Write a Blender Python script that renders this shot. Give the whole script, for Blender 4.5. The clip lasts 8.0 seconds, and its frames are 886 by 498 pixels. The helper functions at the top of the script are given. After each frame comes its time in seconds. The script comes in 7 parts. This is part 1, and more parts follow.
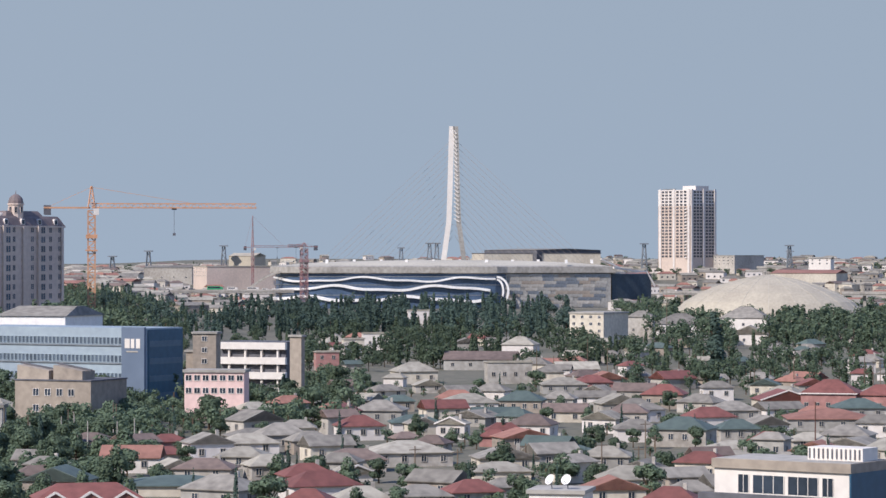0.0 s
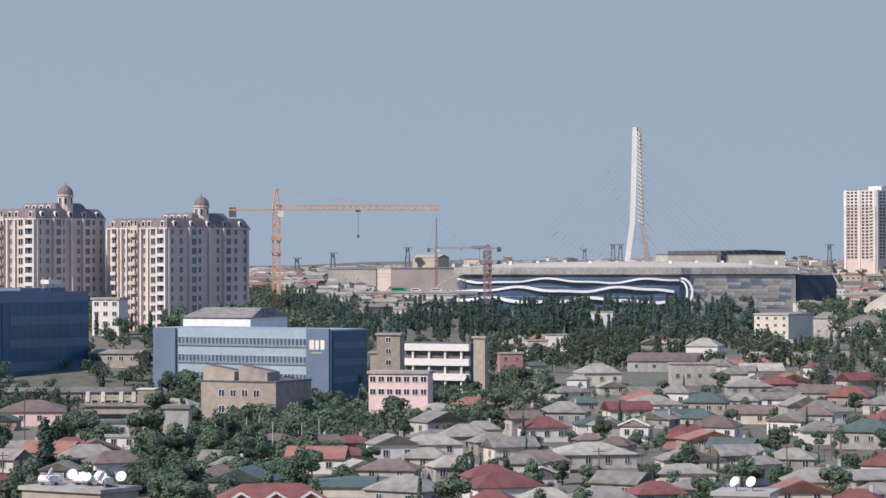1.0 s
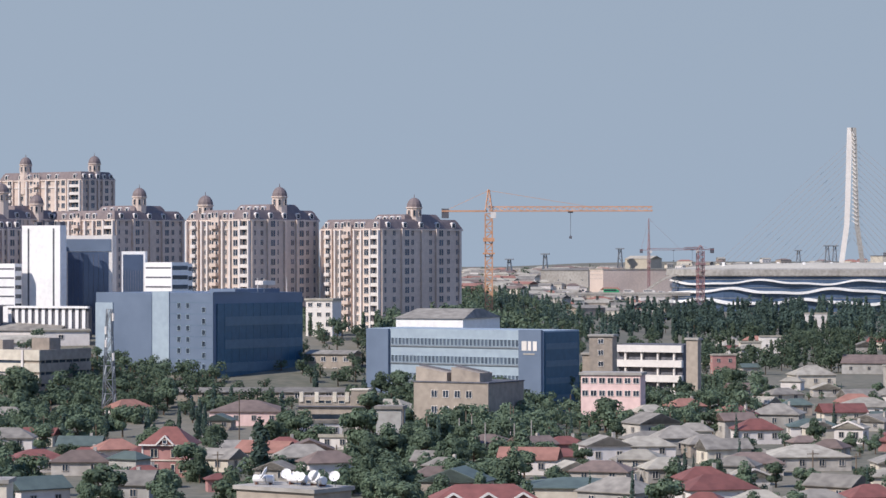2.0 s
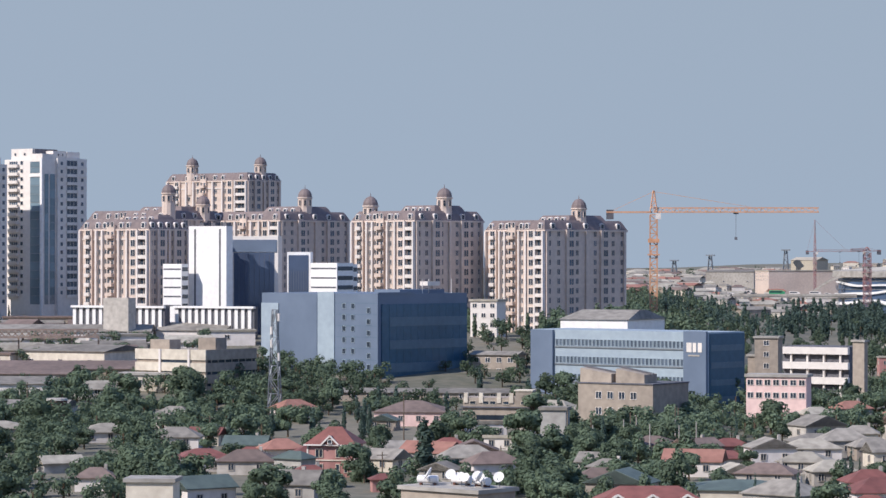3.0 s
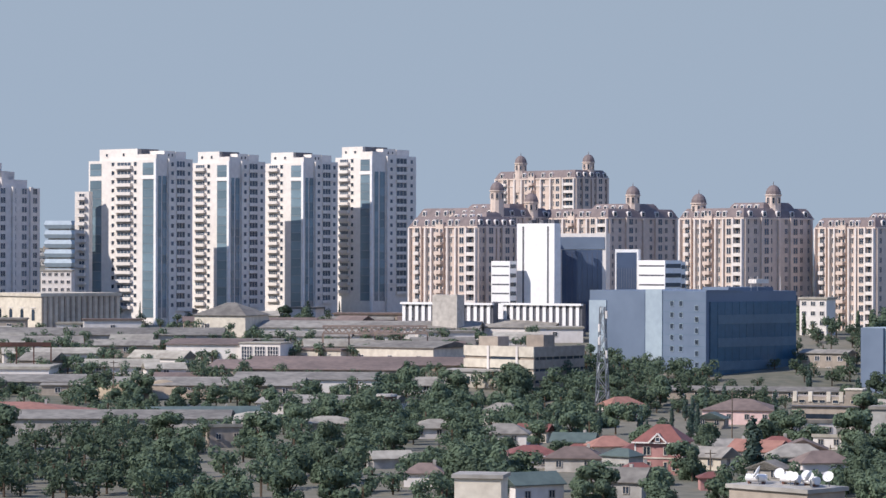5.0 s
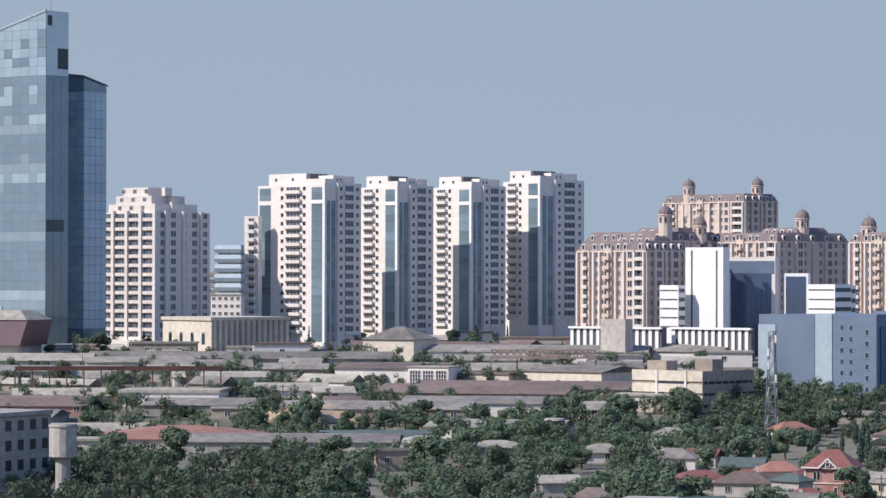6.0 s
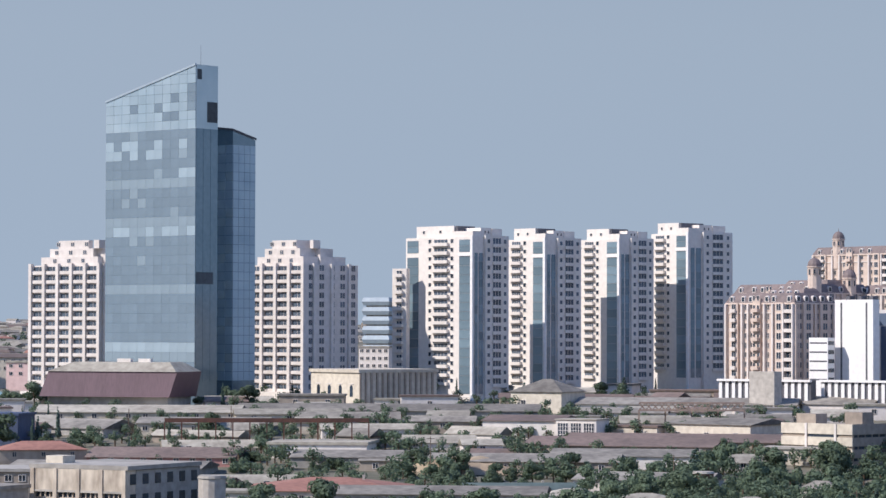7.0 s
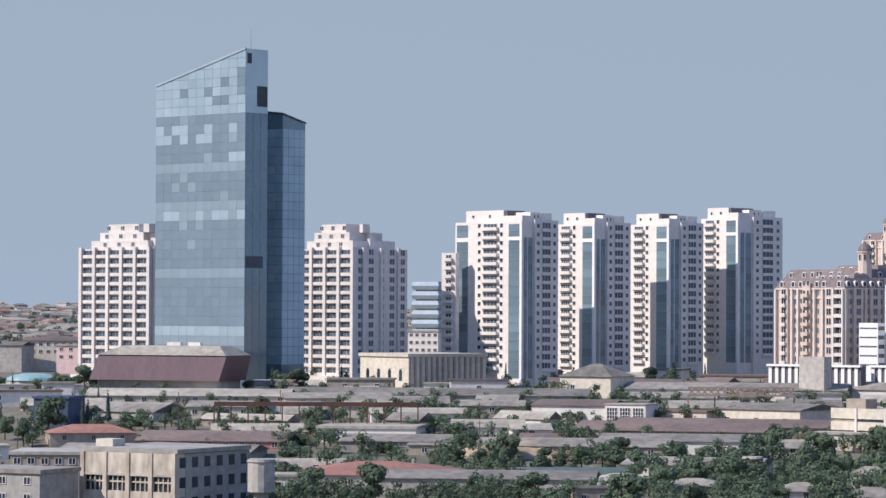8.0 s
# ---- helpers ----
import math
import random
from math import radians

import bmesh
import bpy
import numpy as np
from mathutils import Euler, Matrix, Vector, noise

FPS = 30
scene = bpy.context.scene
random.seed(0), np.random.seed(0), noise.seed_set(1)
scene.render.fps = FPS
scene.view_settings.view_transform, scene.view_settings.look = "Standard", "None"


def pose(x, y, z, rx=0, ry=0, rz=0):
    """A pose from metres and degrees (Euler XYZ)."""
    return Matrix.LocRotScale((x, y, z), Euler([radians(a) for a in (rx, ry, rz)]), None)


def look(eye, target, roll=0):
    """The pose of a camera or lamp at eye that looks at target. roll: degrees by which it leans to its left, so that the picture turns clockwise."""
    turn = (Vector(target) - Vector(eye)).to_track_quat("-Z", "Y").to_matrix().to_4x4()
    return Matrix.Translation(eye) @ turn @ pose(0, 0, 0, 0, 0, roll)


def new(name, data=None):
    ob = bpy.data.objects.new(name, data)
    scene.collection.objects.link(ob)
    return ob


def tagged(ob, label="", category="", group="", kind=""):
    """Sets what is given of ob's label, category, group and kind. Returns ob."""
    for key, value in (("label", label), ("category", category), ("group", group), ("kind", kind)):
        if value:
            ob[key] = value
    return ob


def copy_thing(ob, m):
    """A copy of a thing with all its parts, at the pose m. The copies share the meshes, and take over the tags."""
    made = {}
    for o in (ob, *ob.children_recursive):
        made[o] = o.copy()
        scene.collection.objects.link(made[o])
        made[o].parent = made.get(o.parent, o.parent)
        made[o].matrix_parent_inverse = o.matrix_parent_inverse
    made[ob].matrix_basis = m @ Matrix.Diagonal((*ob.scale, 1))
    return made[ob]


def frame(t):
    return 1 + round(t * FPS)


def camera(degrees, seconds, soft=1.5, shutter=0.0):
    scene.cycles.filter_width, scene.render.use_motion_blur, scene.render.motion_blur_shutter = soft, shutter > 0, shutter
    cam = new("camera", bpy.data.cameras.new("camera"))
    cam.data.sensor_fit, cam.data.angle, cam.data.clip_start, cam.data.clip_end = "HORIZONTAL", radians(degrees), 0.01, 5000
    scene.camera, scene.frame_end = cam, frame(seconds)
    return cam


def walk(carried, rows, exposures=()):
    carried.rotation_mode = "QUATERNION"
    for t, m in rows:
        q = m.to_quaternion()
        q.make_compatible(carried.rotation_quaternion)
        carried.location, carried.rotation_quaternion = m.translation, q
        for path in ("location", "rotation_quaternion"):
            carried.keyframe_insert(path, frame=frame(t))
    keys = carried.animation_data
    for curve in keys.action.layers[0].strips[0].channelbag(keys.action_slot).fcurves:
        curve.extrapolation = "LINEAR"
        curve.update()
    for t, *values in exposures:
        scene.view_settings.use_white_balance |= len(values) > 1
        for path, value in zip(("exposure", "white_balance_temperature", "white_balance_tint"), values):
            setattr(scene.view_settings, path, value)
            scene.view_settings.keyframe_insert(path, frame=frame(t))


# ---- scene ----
EYE = 42.0


def smooth(a, b, v):
    t = min(1.0, max(0.0, (v - a) / (b - a)))
    return t * t * (3 - 2 * t)


def rise(x, y):
    """Height of the natural ground: a plain that climbs to a terrace in the west and to low hills far off."""
    d = math.hypot(x, y)
    b = math.degrees(math.atan2(-x, y))
    west = smooth(4.0, 7.0, b)
    z = west * (17 * smooth(720, 980, d) + (10 + 26 * smooth(12.0, 24.0, b)) * smooth(1500, 4500, d))
    z += (1 - west) * (24 * smooth(2420, 2950, d) + 12 * smooth(3000, 4800, d))
    return z


def spot(bearing, d):
    """The place at a bearing (degrees to the left of north) and distance."""
    a = math.radians(bearing)
    return -math.sin(a) * d, math.cos(a) * d


# ---- camera ----
cam = camera(17.148, 8.0)
walk(cam, [
    (0, pose(0, 0, EYE, 90.121, 0.000, 0.000)),
    (0.5, pose(0, 0, EYE, 90.136, 0.016, 1.276)),
    (1, pose(0, 0, EYE, 90.152, 0.086, 3.575)),
    (1.5, pose(0, 0, EYE, 90.164, 0.059, 5.820)),
    (2, pose(0, 0, EYE, 90.180, 0.059, 7.714)),
    (2.2, pose(0, 0, EYE, 90.185, 0.045, 8.373)),
    (3.5, pose(0, 0, EYE, 90.200, -0.091, 12.504)),
    (4, pose(0, 0, EYE, 90.196, -0.130, 14.105)),
    (4.5, pose(0, 0, EYE, 90.192, -0.125, 15.720)),
    (5.8, pose(0, 0, EYE, 90.352, -0.100, 19.917)),
    (6, pose(0, 0, EYE, 90.603, -0.097, 20.584)),
    (6.3, pose(0, 0, EYE, 91.183, -0.085, 21.517)),
    (6.5, pose(0, 0, EYE, 91.503, -0.081, 22.189)),
    (7, pose(0, 0, EYE, 91.618, -0.121, 23.462)),
    (7.5, pose(0, 0, EYE, 91.482, -0.125, 24.173)),
    (8, pose(0, 0, EYE, 91.310, -0.254, 24.423)),
], [(0, 0.06, 5900, 14), (1.2, 0.04, 5900, 14), (3.5, 0.1, 5900, 14), (8, 0.11, 5900, 14)])

# ---- world, sun ----
SUN_BEARING, SUN_HEIGHT = 134.0, 41.0
world = bpy.data.worlds.new("sky")
scene.world = world
world.use_nodes = True
wn = world.node_tree
sky = wn.nodes.new("ShaderNodeTexSky")
sky.sky_type, sky.sun_disc = "NISHITA", False
sky.sun_elevation, sky.sun_rotation = radians(SUN_HEIGHT), radians(SUN_BEARING)
sky.air_density, sky.dust_density, sky.ozone_density, sky.altitude = 1.1, 0.2, 5.0, 0
# the haze of the coast evens the sky out: the colour of its middle height reaches down to the horizon
place = wn.nodes.new("ShaderNodeTexCoord")
lift = wn.nodes.new("ShaderNodeVectorMath")
lift.operation = "ADD"
lift.inputs[1].default_value = (0, 0, 0.45)
even = wn.nodes.new("ShaderNodeVectorMath")
even.operation = "NORMALIZE"
haze = wn.nodes.new("ShaderNodeMix")
haze.data_type = "RGBA"
haze.inputs["Factor"].default_value = 0.5
up = wn.nodes.new("ShaderNodeSeparateXYZ")
thin = wn.nodes.new("ShaderNodeMapRange")
thin.inputs["From Min"].default_value, thin.inputs["From Max"].default_value = 0.1, 0.75
thin.inputs["To Min"].default_value, thin.inputs["To Max"].default_value = 0.72, 0.0
wn.links.new(place.outputs["Generated"], up.inputs["Vector"])
wn.links.new(up.outputs["Z"], thin.inputs["Value"])
wn.links.new(thin.outputs["Result"], haze.inputs["Factor"])
haze.inputs["B"].default_value = (3.98, 4.45, 4.44, 1)
back = wn.nodes["Background"]
back.inputs["Strength"].default_value = 0.108
wn.links.new(place.outputs["Generated"], lift.inputs[0])
wn.links.new(lift.outputs["Vector"], even.inputs[0])
wn.links.new(even.outputs["Vector"], sky.inputs["Vector"])
wn.links.new(sky.outputs["Color"], haze.inputs["A"])
# deeper, stronger blue overhead, above the band of haze
deep = wn.nodes.new("ShaderNodeMapRange")
deep.inputs["From Min"].default_value, deep.inputs["From Max"].default_value = 0.14, 0.5
blue = wn.nodes.new("ShaderNodeMix")
blue.data_type = "RGBA"
blue.inputs["A"].default_value, blue.inputs["B"].default_value = (1, 1, 1, 1), (1.1, 1.3, 1.58, 1)
zenith = wn.nodes.new("ShaderNodeMix")
zenith.data_type, zenith.blend_type = "RGBA", "MULTIPLY"
zenith.inputs["Factor"].default_value = 1.0
wn.links.new(up.outputs["Z"], deep.inputs["Value"])
wn.links.new(deep.outputs["Result"], blue.inputs["Factor"])
wn.links.new(haze.outputs["Result"], zenith.inputs["A"])
wn.links.new(blue.outputs["Result"], zenith.inputs["B"])
wn.links.new(zenith.outputs["Result"], back.inputs["Color"])
sun_data = bpy.data.lights.new("sun", "SUN")
sun_data.energy, sun_data.angle, sun_data.color = 5.0, radians(0.5), (1.0, 0.915, 0.79)
sun = new("sun", sun_data)
sx, sy = spot(SUN_BEARING, 100)
sun.matrix_world = look((sx, sy, 100 * math.tan(radians(SUN_HEIGHT))), (0, 0, 0))


# ---- materials ----
def rgb(text):
    """A linear colour from a hexadecimal one."""
    out = []
    for i in (0, 2, 4):
        c = int(text[i:i + 2], 16) / 255
        out.append(c / 12.92 if c < 0.04045 else ((c + 0.055) / 1.055) ** 2.4)
    return (*out, 1.0)


def material(name, colour, second=None, rough=0.8, metal=0.0, grain=0.6, stain=0.06, vary=0.25, bump=0.15, stretch=(1, 1, 1), spread=0.0, island=0.0, shine=0.5, thin_leaf=0.0):
    """Paint, stone or metal with grain and stains at two scales. spread: how far one object differs from the next."""
    m = bpy.data.materials.new(name)
    m.use_nodes = True
    n, link = m.node_tree.nodes, m.node_tree.links
    bsdf = n["Principled BSDF"]
    bsdf.inputs["Roughness"].default_value = rough
    bsdf.inputs["Metallic"].default_value = metal
    bsdf.inputs["Specular IOR Level"].default_value = shine
    a = rgb(colour)
    b = rgb(second) if second else tuple(c * (1 - vary) for c in a[:3]) + (1.0,)
    coord = n.new("ShaderNodeTexCoord")
    mapping = n.new("ShaderNodeMapping")
    mapping.inputs["Scale"].default_value = stretch
    link.new(coord.outputs["Object"], mapping.inputs["Vector"])
    big, small = n.new("ShaderNodeTexNoise"), n.new("ShaderNodeTexNoise")
    big.inputs["Scale"].default_value, small.inputs["Scale"].default_value = stain, grain
    big.inputs["Detail"].default_value, small.inputs["Detail"].default_value = 5, 3
    link.new(mapping.outputs["Vector"], big.inputs["Vector"])
    link.new(mapping.outputs["Vector"], small.inputs["Vector"])
    add = n.new("ShaderNodeMath")
    add.operation = "ADD"
    link.new(big.outputs["Fac"], add.inputs[0])
    link.new(small.outputs["Fac"], add.inputs[1])
    ramp = n.new("ShaderNodeMapRange")
    ramp.inputs["From Min"].default_value, ramp.inputs["From Max"].default_value = 0.75, 1.25
    link.new(add.outputs["Value"], ramp.inputs["Value"])
    mix = n.new("ShaderNodeMix")
    mix.data_type = "RGBA"
    mix.inputs["A"].default_value, mix.inputs["B"].default_value = a, b
    link.new(ramp.outputs["Result"], mix.inputs["Factor"])
    last = mix.outputs["Result"]
    if spread:
        info = n.new("ShaderNodeObjectInfo")
        swing = n.new("ShaderNodeMapRange")
        swing.inputs["To Min"].default_value, swing.inputs["To Max"].default_value = 1 - spread, 1 + spread
        link.new(info.outputs["Random"], swing.inputs["Value"])
        hsv = n.new("ShaderNodeHueSaturation")
        link.new(swing.outputs["Result"], hsv.inputs["Value"])
        link.new(last, hsv.inputs["Color"])
        last = hsv.outputs["Color"]
    if island:
        geo = n.new("ShaderNodeNewGeometry")
        swing = n.new("ShaderNodeMapRange")
        swing.inputs["To Min"].default_value, swing.inputs["To Max"].default_value = 1 - island, 1 + island
        link.new(geo.outputs["Random Per Island"], swing.inputs["Value"])
        hsv = n.new("ShaderNodeHueSaturation")
        link.new(swing.outputs["Result"], hsv.inputs["Value"])
        link.new(last, hsv.inputs["Color"])
        last = hsv.outputs["Color"]
    link.new(last, bsdf.inputs["Base Color"])
    if thin_leaf:
        through_leaf, blend = n.new("ShaderNodeBsdfTranslucent"), n.new("ShaderNodeMixShader")
        blend.inputs["Fac"].default_value = thin_leaf
        link.new(last, through_leaf.inputs["Color"])
        link.new(bsdf.outputs["BSDF"], blend.inputs[1])
        link.new(through_leaf.outputs["BSDF"], blend.inputs[2])
        link.new(blend.outputs["Shader"], n["Material Output"].inputs["Surface"])
    if bump:
        relief = n.new("ShaderNodeBump")
        relief.inputs["Strength"].default_value, relief.inputs["Distance"].default_value = bump, 0.2
        link.new(small.outputs["Fac"], relief.inputs["Height"])
        link.new(relief.outputs["Normal"], bsdf.inputs["Normal"])
    return m


MAT = {
    "ground": material("dry_earth", "7a7262", "59594a", 0.95, grain=0.25, stain=0.01, bump=0.4),
    "leaf": material("leaves", "6c7962", "586653", 0.7, grain=0.8, stain=0.15, spread=0.25, island=0.14, bump=0, shine=0.05, thin_leaf=0.32),
    "leaf_dark": material("dark_leaves", "5e6e63", "4e5d54", 0.7, grain=0.8, stain=0.15, spread=0.22, island=0.12, bump=0, shine=0.05, thin_leaf=0.32),
    "bark": material("bark", "5a4a3a", rough=0.9, spread=0.2),
    "white": material("white_paint", "e4dbd0", "d4cac0", 0.7, spread=0.04),
    "bright": material("bright_white_cladding", "efebe6", "dfdad4", 0.5),
    "cream": material("cream_render", "d6cbb8", "b9ad9b", 0.85, spread=0.08),
    "beige": material("beige_stone", "d6c2b2", "c2afa1", 0.85, spread=0.05),
    "ivory": material("ivory_stone", "ddd4cc", "cbc1b8", 0.85, spread=0.05),
    "tan": material("tan_limestone", "aa9c8c", "8c8074", 0.9, spread=0.1),
    "grey": material("grey_render", "aca79f", "8c8780", 0.9, spread=0.15),
    "pale": material("pale_render", "bdb5aa", "978f85", 0.9, spread=0.15),
    "dark_grey": material("dark_grey_concrete", "66656a", "504f52", 0.9, spread=0.1),
    "pink": material("pink_paint", "e8c8be", "d3b2a9", 0.85),
    "rose": material("rose_brick", "b0827a", "8e6660", 0.9, spread=0.1),
    "slate_roof": material("grey_asbestos_roof", "928b80", "6c665e", 0.9, grain=0.5, spread=0.22),
    "pale_roof": material("pale_sheet_roof", "aca494", "877f72", 0.8, grain=0.5, spread=0.18),
    "brown_roof": material("brown_sheet_roof", "7e6c62", "62544c", 0.75, spread=0.2),
    "red_roof": material("red_metal_roof", "85544a", "6a4239", 0.6, spread=0.15),
    "salmon_roof": material("salmon_tile_roof", "a27464", "855e50", 0.8, spread=0.1),
    "green_roof": material("green_metal_roof", "5f6a62", "4c5650", 0.6, spread=0.12),
    "blue_wall": material("blue_panel", "6c7889", "616d7e", 0.5, grain=0.15),
    "blue_light": material("pale_blue_panel", "a3afb5", "949fa8", 0.45),
    "navy": material("dark_blue_glass", "3b5f78", "32546b", 0.3, metal=0.15, bump=0.02),
    "navy_band": material("grey_blue_band", "57707f", "4c6374", 0.4),
    "glass": material("dark_window_glass", "3a434e", "2c343e", 0.12, bump=0.02, spread=0.3),
    "glass_strip": material("strip_window_glass", "7b8c94", "63767f", 0.15, metal=0.12, grain=0.2, bump=0.02, spread=0.25),
    "glass_haze": material("pale_hazy_glass", "a9bcc6", "94a9b5", 0.2, metal=0.15, grain=0.1, bump=0.02, spread=0.06),
    "glass_smoke": material("smoked_mirror_glass", "66728a", "576379", 0.12, metal=0.5, grain=0.15, bump=0.02, spread=0.06),
    # on shaded faces this glass puts their low contrast into the colour
    "glass_grey": material("low_contrast_grey_glass", "5c6672", "4a545f", 0.25, bump=0.02, spread=0.25),
    "glass_blue": material("blue_mirror_glass", "b9c4ca", "aab6be", 0.1, metal=0.8, grain=0.12, stain=0.03, bump=0.02, spread=0.05),
    "glass_mid": material("reflection_tint_glass", "c2cdd1", "b0bec4", 0.14, metal=0.7, grain=0.1, bump=0.02, spread=0.04),
    "glass_pale": material("pale_mirror_glass", "c2cfd4", "b0c0c7", 0.18, metal=0.5, grain=0.1, bump=0.03, spread=0.06),
    "glass_deep": material("deep_blue_glass", "8496a2", "748894", 0.15, metal=0.6, bump=0.02, spread=0.08),
    "maroon": material("maroon_sheet", "664e54", "584248", 0.6, stretch=(3, 3, 0.3), spread=0.03),
    "steel": material("galvanised_steel", "9a9c9e", "7c7f82", 0.5, metal=0.6),
    "orange": material("faded_orange_steel", "d09e7c", "b4835f", 0.6, spread=0.1),
    "redwhite": material("faded_red_steel", "a06a66", "8a8484", 0.6),
    "rust": material("rusty_iron", "6f4a3c", "523a32", 0.9),
    "asphalt": material("asphalt", "565452", "454342", 0.95),
    "concrete": material("concrete", "b1aaa0", "8c867d", 0.9, grain=0.4, spread=0.1),
    "dome": material("dome_membrane", "b8ad98", "a59a88", 0.6),
    "sand": material("sand_heap", "b09c80", "94826c", 0.95, grain=0.3),
    "dusk": material("dusky_brown_dome", "7f706c", "665a58", 0.7),
    "wood": material("weathered_timber", "7a6a58", "5d5044", 0.9, spread=0.2),
    "sky_blue": material("turquoise_sheet", "93aeac", "7e9a9a", 0.6),
    "cobalt": material("cobalt_tarpaulin", "4a5670", "3d4860", 0.7),
}


# ---- building tools ----
class Form:
    """Collects faces with materials and turns them into one mesh."""

    def __init__(self):
        self.v, self.f, self.k = [], [], []

    def poly(self, points, k=0):
        i = len(self.v)
        self.v += [tuple(p) for p in points]
        self.f.append(tuple(range(i, i + len(points))))
        self.k.append(k)

    def box(self, x0, y0, z0, x1, y1, z1, k=0):
        i = len(self.v)
        self.v += [(x, y, z) for z in (z0, z1) for x, y in ((x0, y0), (x1, y0), (x1, y1), (x0, y1))]
        for q in ((0, 3, 2, 1), (4, 5, 6, 7), (0, 1, 5, 4), (1, 2, 6, 5), (2, 3, 7, 6), (3, 0, 4, 7)):
            self.f.append(tuple(i + j for j in q))
            self.k.append(k)
        return self

    def prism(self, outline, z0, z1, k=0):
        """Upright prism on an anticlockwise outline."""
        i, n = len(self.v), len(outline)
        self.v += [(x, y, z0) for x, y in outline] + [(x, y, z1) for x, y in outline]
        self.f.append(tuple(i + n - 1 - j for j in range(n)))
        self.f.append(tuple(i + n + j for j in range(n)))
        for j in range(n):
            q = (j + 1) % n
            self.f.append((i + j, i + q, i + n + q, i + n + j))
        self.k += [k] * (n + 2)
        return self

    def loft(self, rings, k=0, caps=True):
        """Skin over rings of points, each ring of the same length."""
        i, n = len(self.v), len(rings[0])
        for r in rings:
            self.v += [tuple(p) for p in r]
        for a in range(len(rings) - 1):
            for j in range(n):
                q = (j + 1) % n
                self.f.append((i + a * n + j, i + a * n + q, i + a * n + n + q, i + a * n + n + j))
                self.k.append(k)
        if caps:
            self.f.append(tuple(i + n - 1 - j for j in range(n)))
            self.f.append(tuple(i + (len(rings) - 1) * n + j for j in range(n)))
            self.k += [k, k]
        return self

    def cyl(self, x, y, z0, z1, r0, r1=None, n=8, k=0):
        r1 = r0 if r1 is None else r1
        ring = [(math.cos(2 * math.pi * j / n), math.sin(2 * math.pi * j / n)) for j in range(n)]
        return self.loft([[(x + c * r0, y + s * r0, z0) for c, s in ring], [(x + c * r1, y + s * r1, z1) for c, s in ring]], k)

    def dome(self, x, y, z, r, h, n=12, steps=5, k=0):
        rings = []
        for a in range(steps + 1):
            t = math.pi / 2 * a / steps
            rr = max(0.02, r * math.cos(t))
            rings.append([(x + math.cos(2 * math.pi * j / n) * rr, y + math.sin(2 * math.pi * j / n) * rr, z + h * math.sin(t)) for j in range(n)])
        return self.loft(rings, k)

    def bar(self, p, q, r, k=0):
        """A square bar from p to q."""
        p, q = Vector(p), Vector(q)
        way = (q - p).normalized()
        side = way.cross(Vector((0, 0, 1)))
        if side.length < 0.01:
            side = Vector((1, 0, 0))
        side.normalize()
        up = side.cross(way)
        ring = [side * a * r + up * b * r for a, b in ((-1, -1), (1, -1), (1, 1), (-1, 1))]
        return self.loft([[p + o for o in ring], [q + o for o in ring]], k)

    def mesh(self, name, *mats):
        me = bpy.data.meshes.new(name)
        me.from_pydata(self.v, [], self.f)
        for m in mats:
            me.materials.append(MAT[m])
        if len(mats) > 1:
            me.polygons.foreach_set("material_index", self.k)
        me.update()
        return me


def part(name, shape, mats, parent, label="", at=None):
    """One mesh object under a thing or a part. shape: a Form or a mesh that is shared."""
    if isinstance(shape, Form):
        shape = shape.mesh(name, *((mats,) if isinstance(mats, str) else mats))
    ob = new(name, shape)
    ob.parent = parent
    if at is not None:
        ob.matrix_basis = at
    return tagged(ob, label)


def thing(name, x, y, rot, label, category, group="", z=None, kind=""):
    ob = new(name)
    ob.empty_display_size = 0.5
    ob.matrix_basis = pose(x, y, rise(x, y) if z is None else z, 0, 0, rot)
    return tagged(ob, label, category, group, kind)


def solid(name, shape, mats, m, label, category="", group="", kind=""):
    """A thing of a single mesh."""
    ob = new(name, shape.mesh(name, *((mats,) if isinstance(mats, str) else mats)) if isinstance(shape, Form) else shape)
    ob.matrix_basis = m
    return tagged(ob, label, category, group, kind)


SHARED = {}


def window_mesh(w, h, frame_mat="white", glass_mat="glass", bars=1, deep=0.14):
    """A window seen on its wall: proud frame with its lights set back, in one piece. It faces -y, its foot centre is the origin."""
    key = ("window", w, h, frame_mat, glass_mat, bars)
    if key not in SHARED:
        g, b, n = Form(), 0.1, bars + 1
        xs = [-w / 2]
        for j in range(n):
            xs += [-w / 2 + b + (w - b) * j / n, -w / 2 + (w - b) * (j + 1) / n]
        xs.append(w / 2)
        zs = [0, b, h - b, h]
        at = lambda i, j: i * 4 + j
        for x in xs:
            g.v += [(x, -deep, z) for z in zs]
        for i in range(len(xs) - 1):
            for j in range(3):
                q = (at(i, j), at(i + 1, j), at(i + 1, j + 1), at(i, j + 1))
                if i % 2 == 1 and j == 1:
                    m = len(g.v)
                    g.v += [(g.v[c][0], -0.02, g.v[c][2]) for c in q]
                    for c in range(4):
                        d = (c + 1) % 4
                        g.f.append((q[c], q[d], m + d, m + c))
                        g.k.append(0)
                    g.f.append((m, m + 1, m + 2, m + 3))
                    g.k.append(1)
                else:
                    g.f.append(q)
                    g.k.append(0)
        last = len(xs) - 1
        rim = [at(0, 0), at(last, 0), at(last, 3), at(0, 3)]
        m = len(g.v)
        g.v += [(g.v[c][0], 0.02, g.v[c][2]) for c in rim]
        for c in range(4):
            d = (c + 1) % 4
            g.f.append((rim[d], rim[c], m + c, m + d))
            g.k.append(0)
        SHARED[key] = g.mesh("window", frame_mat, glass_mat)
    return SHARED[key]


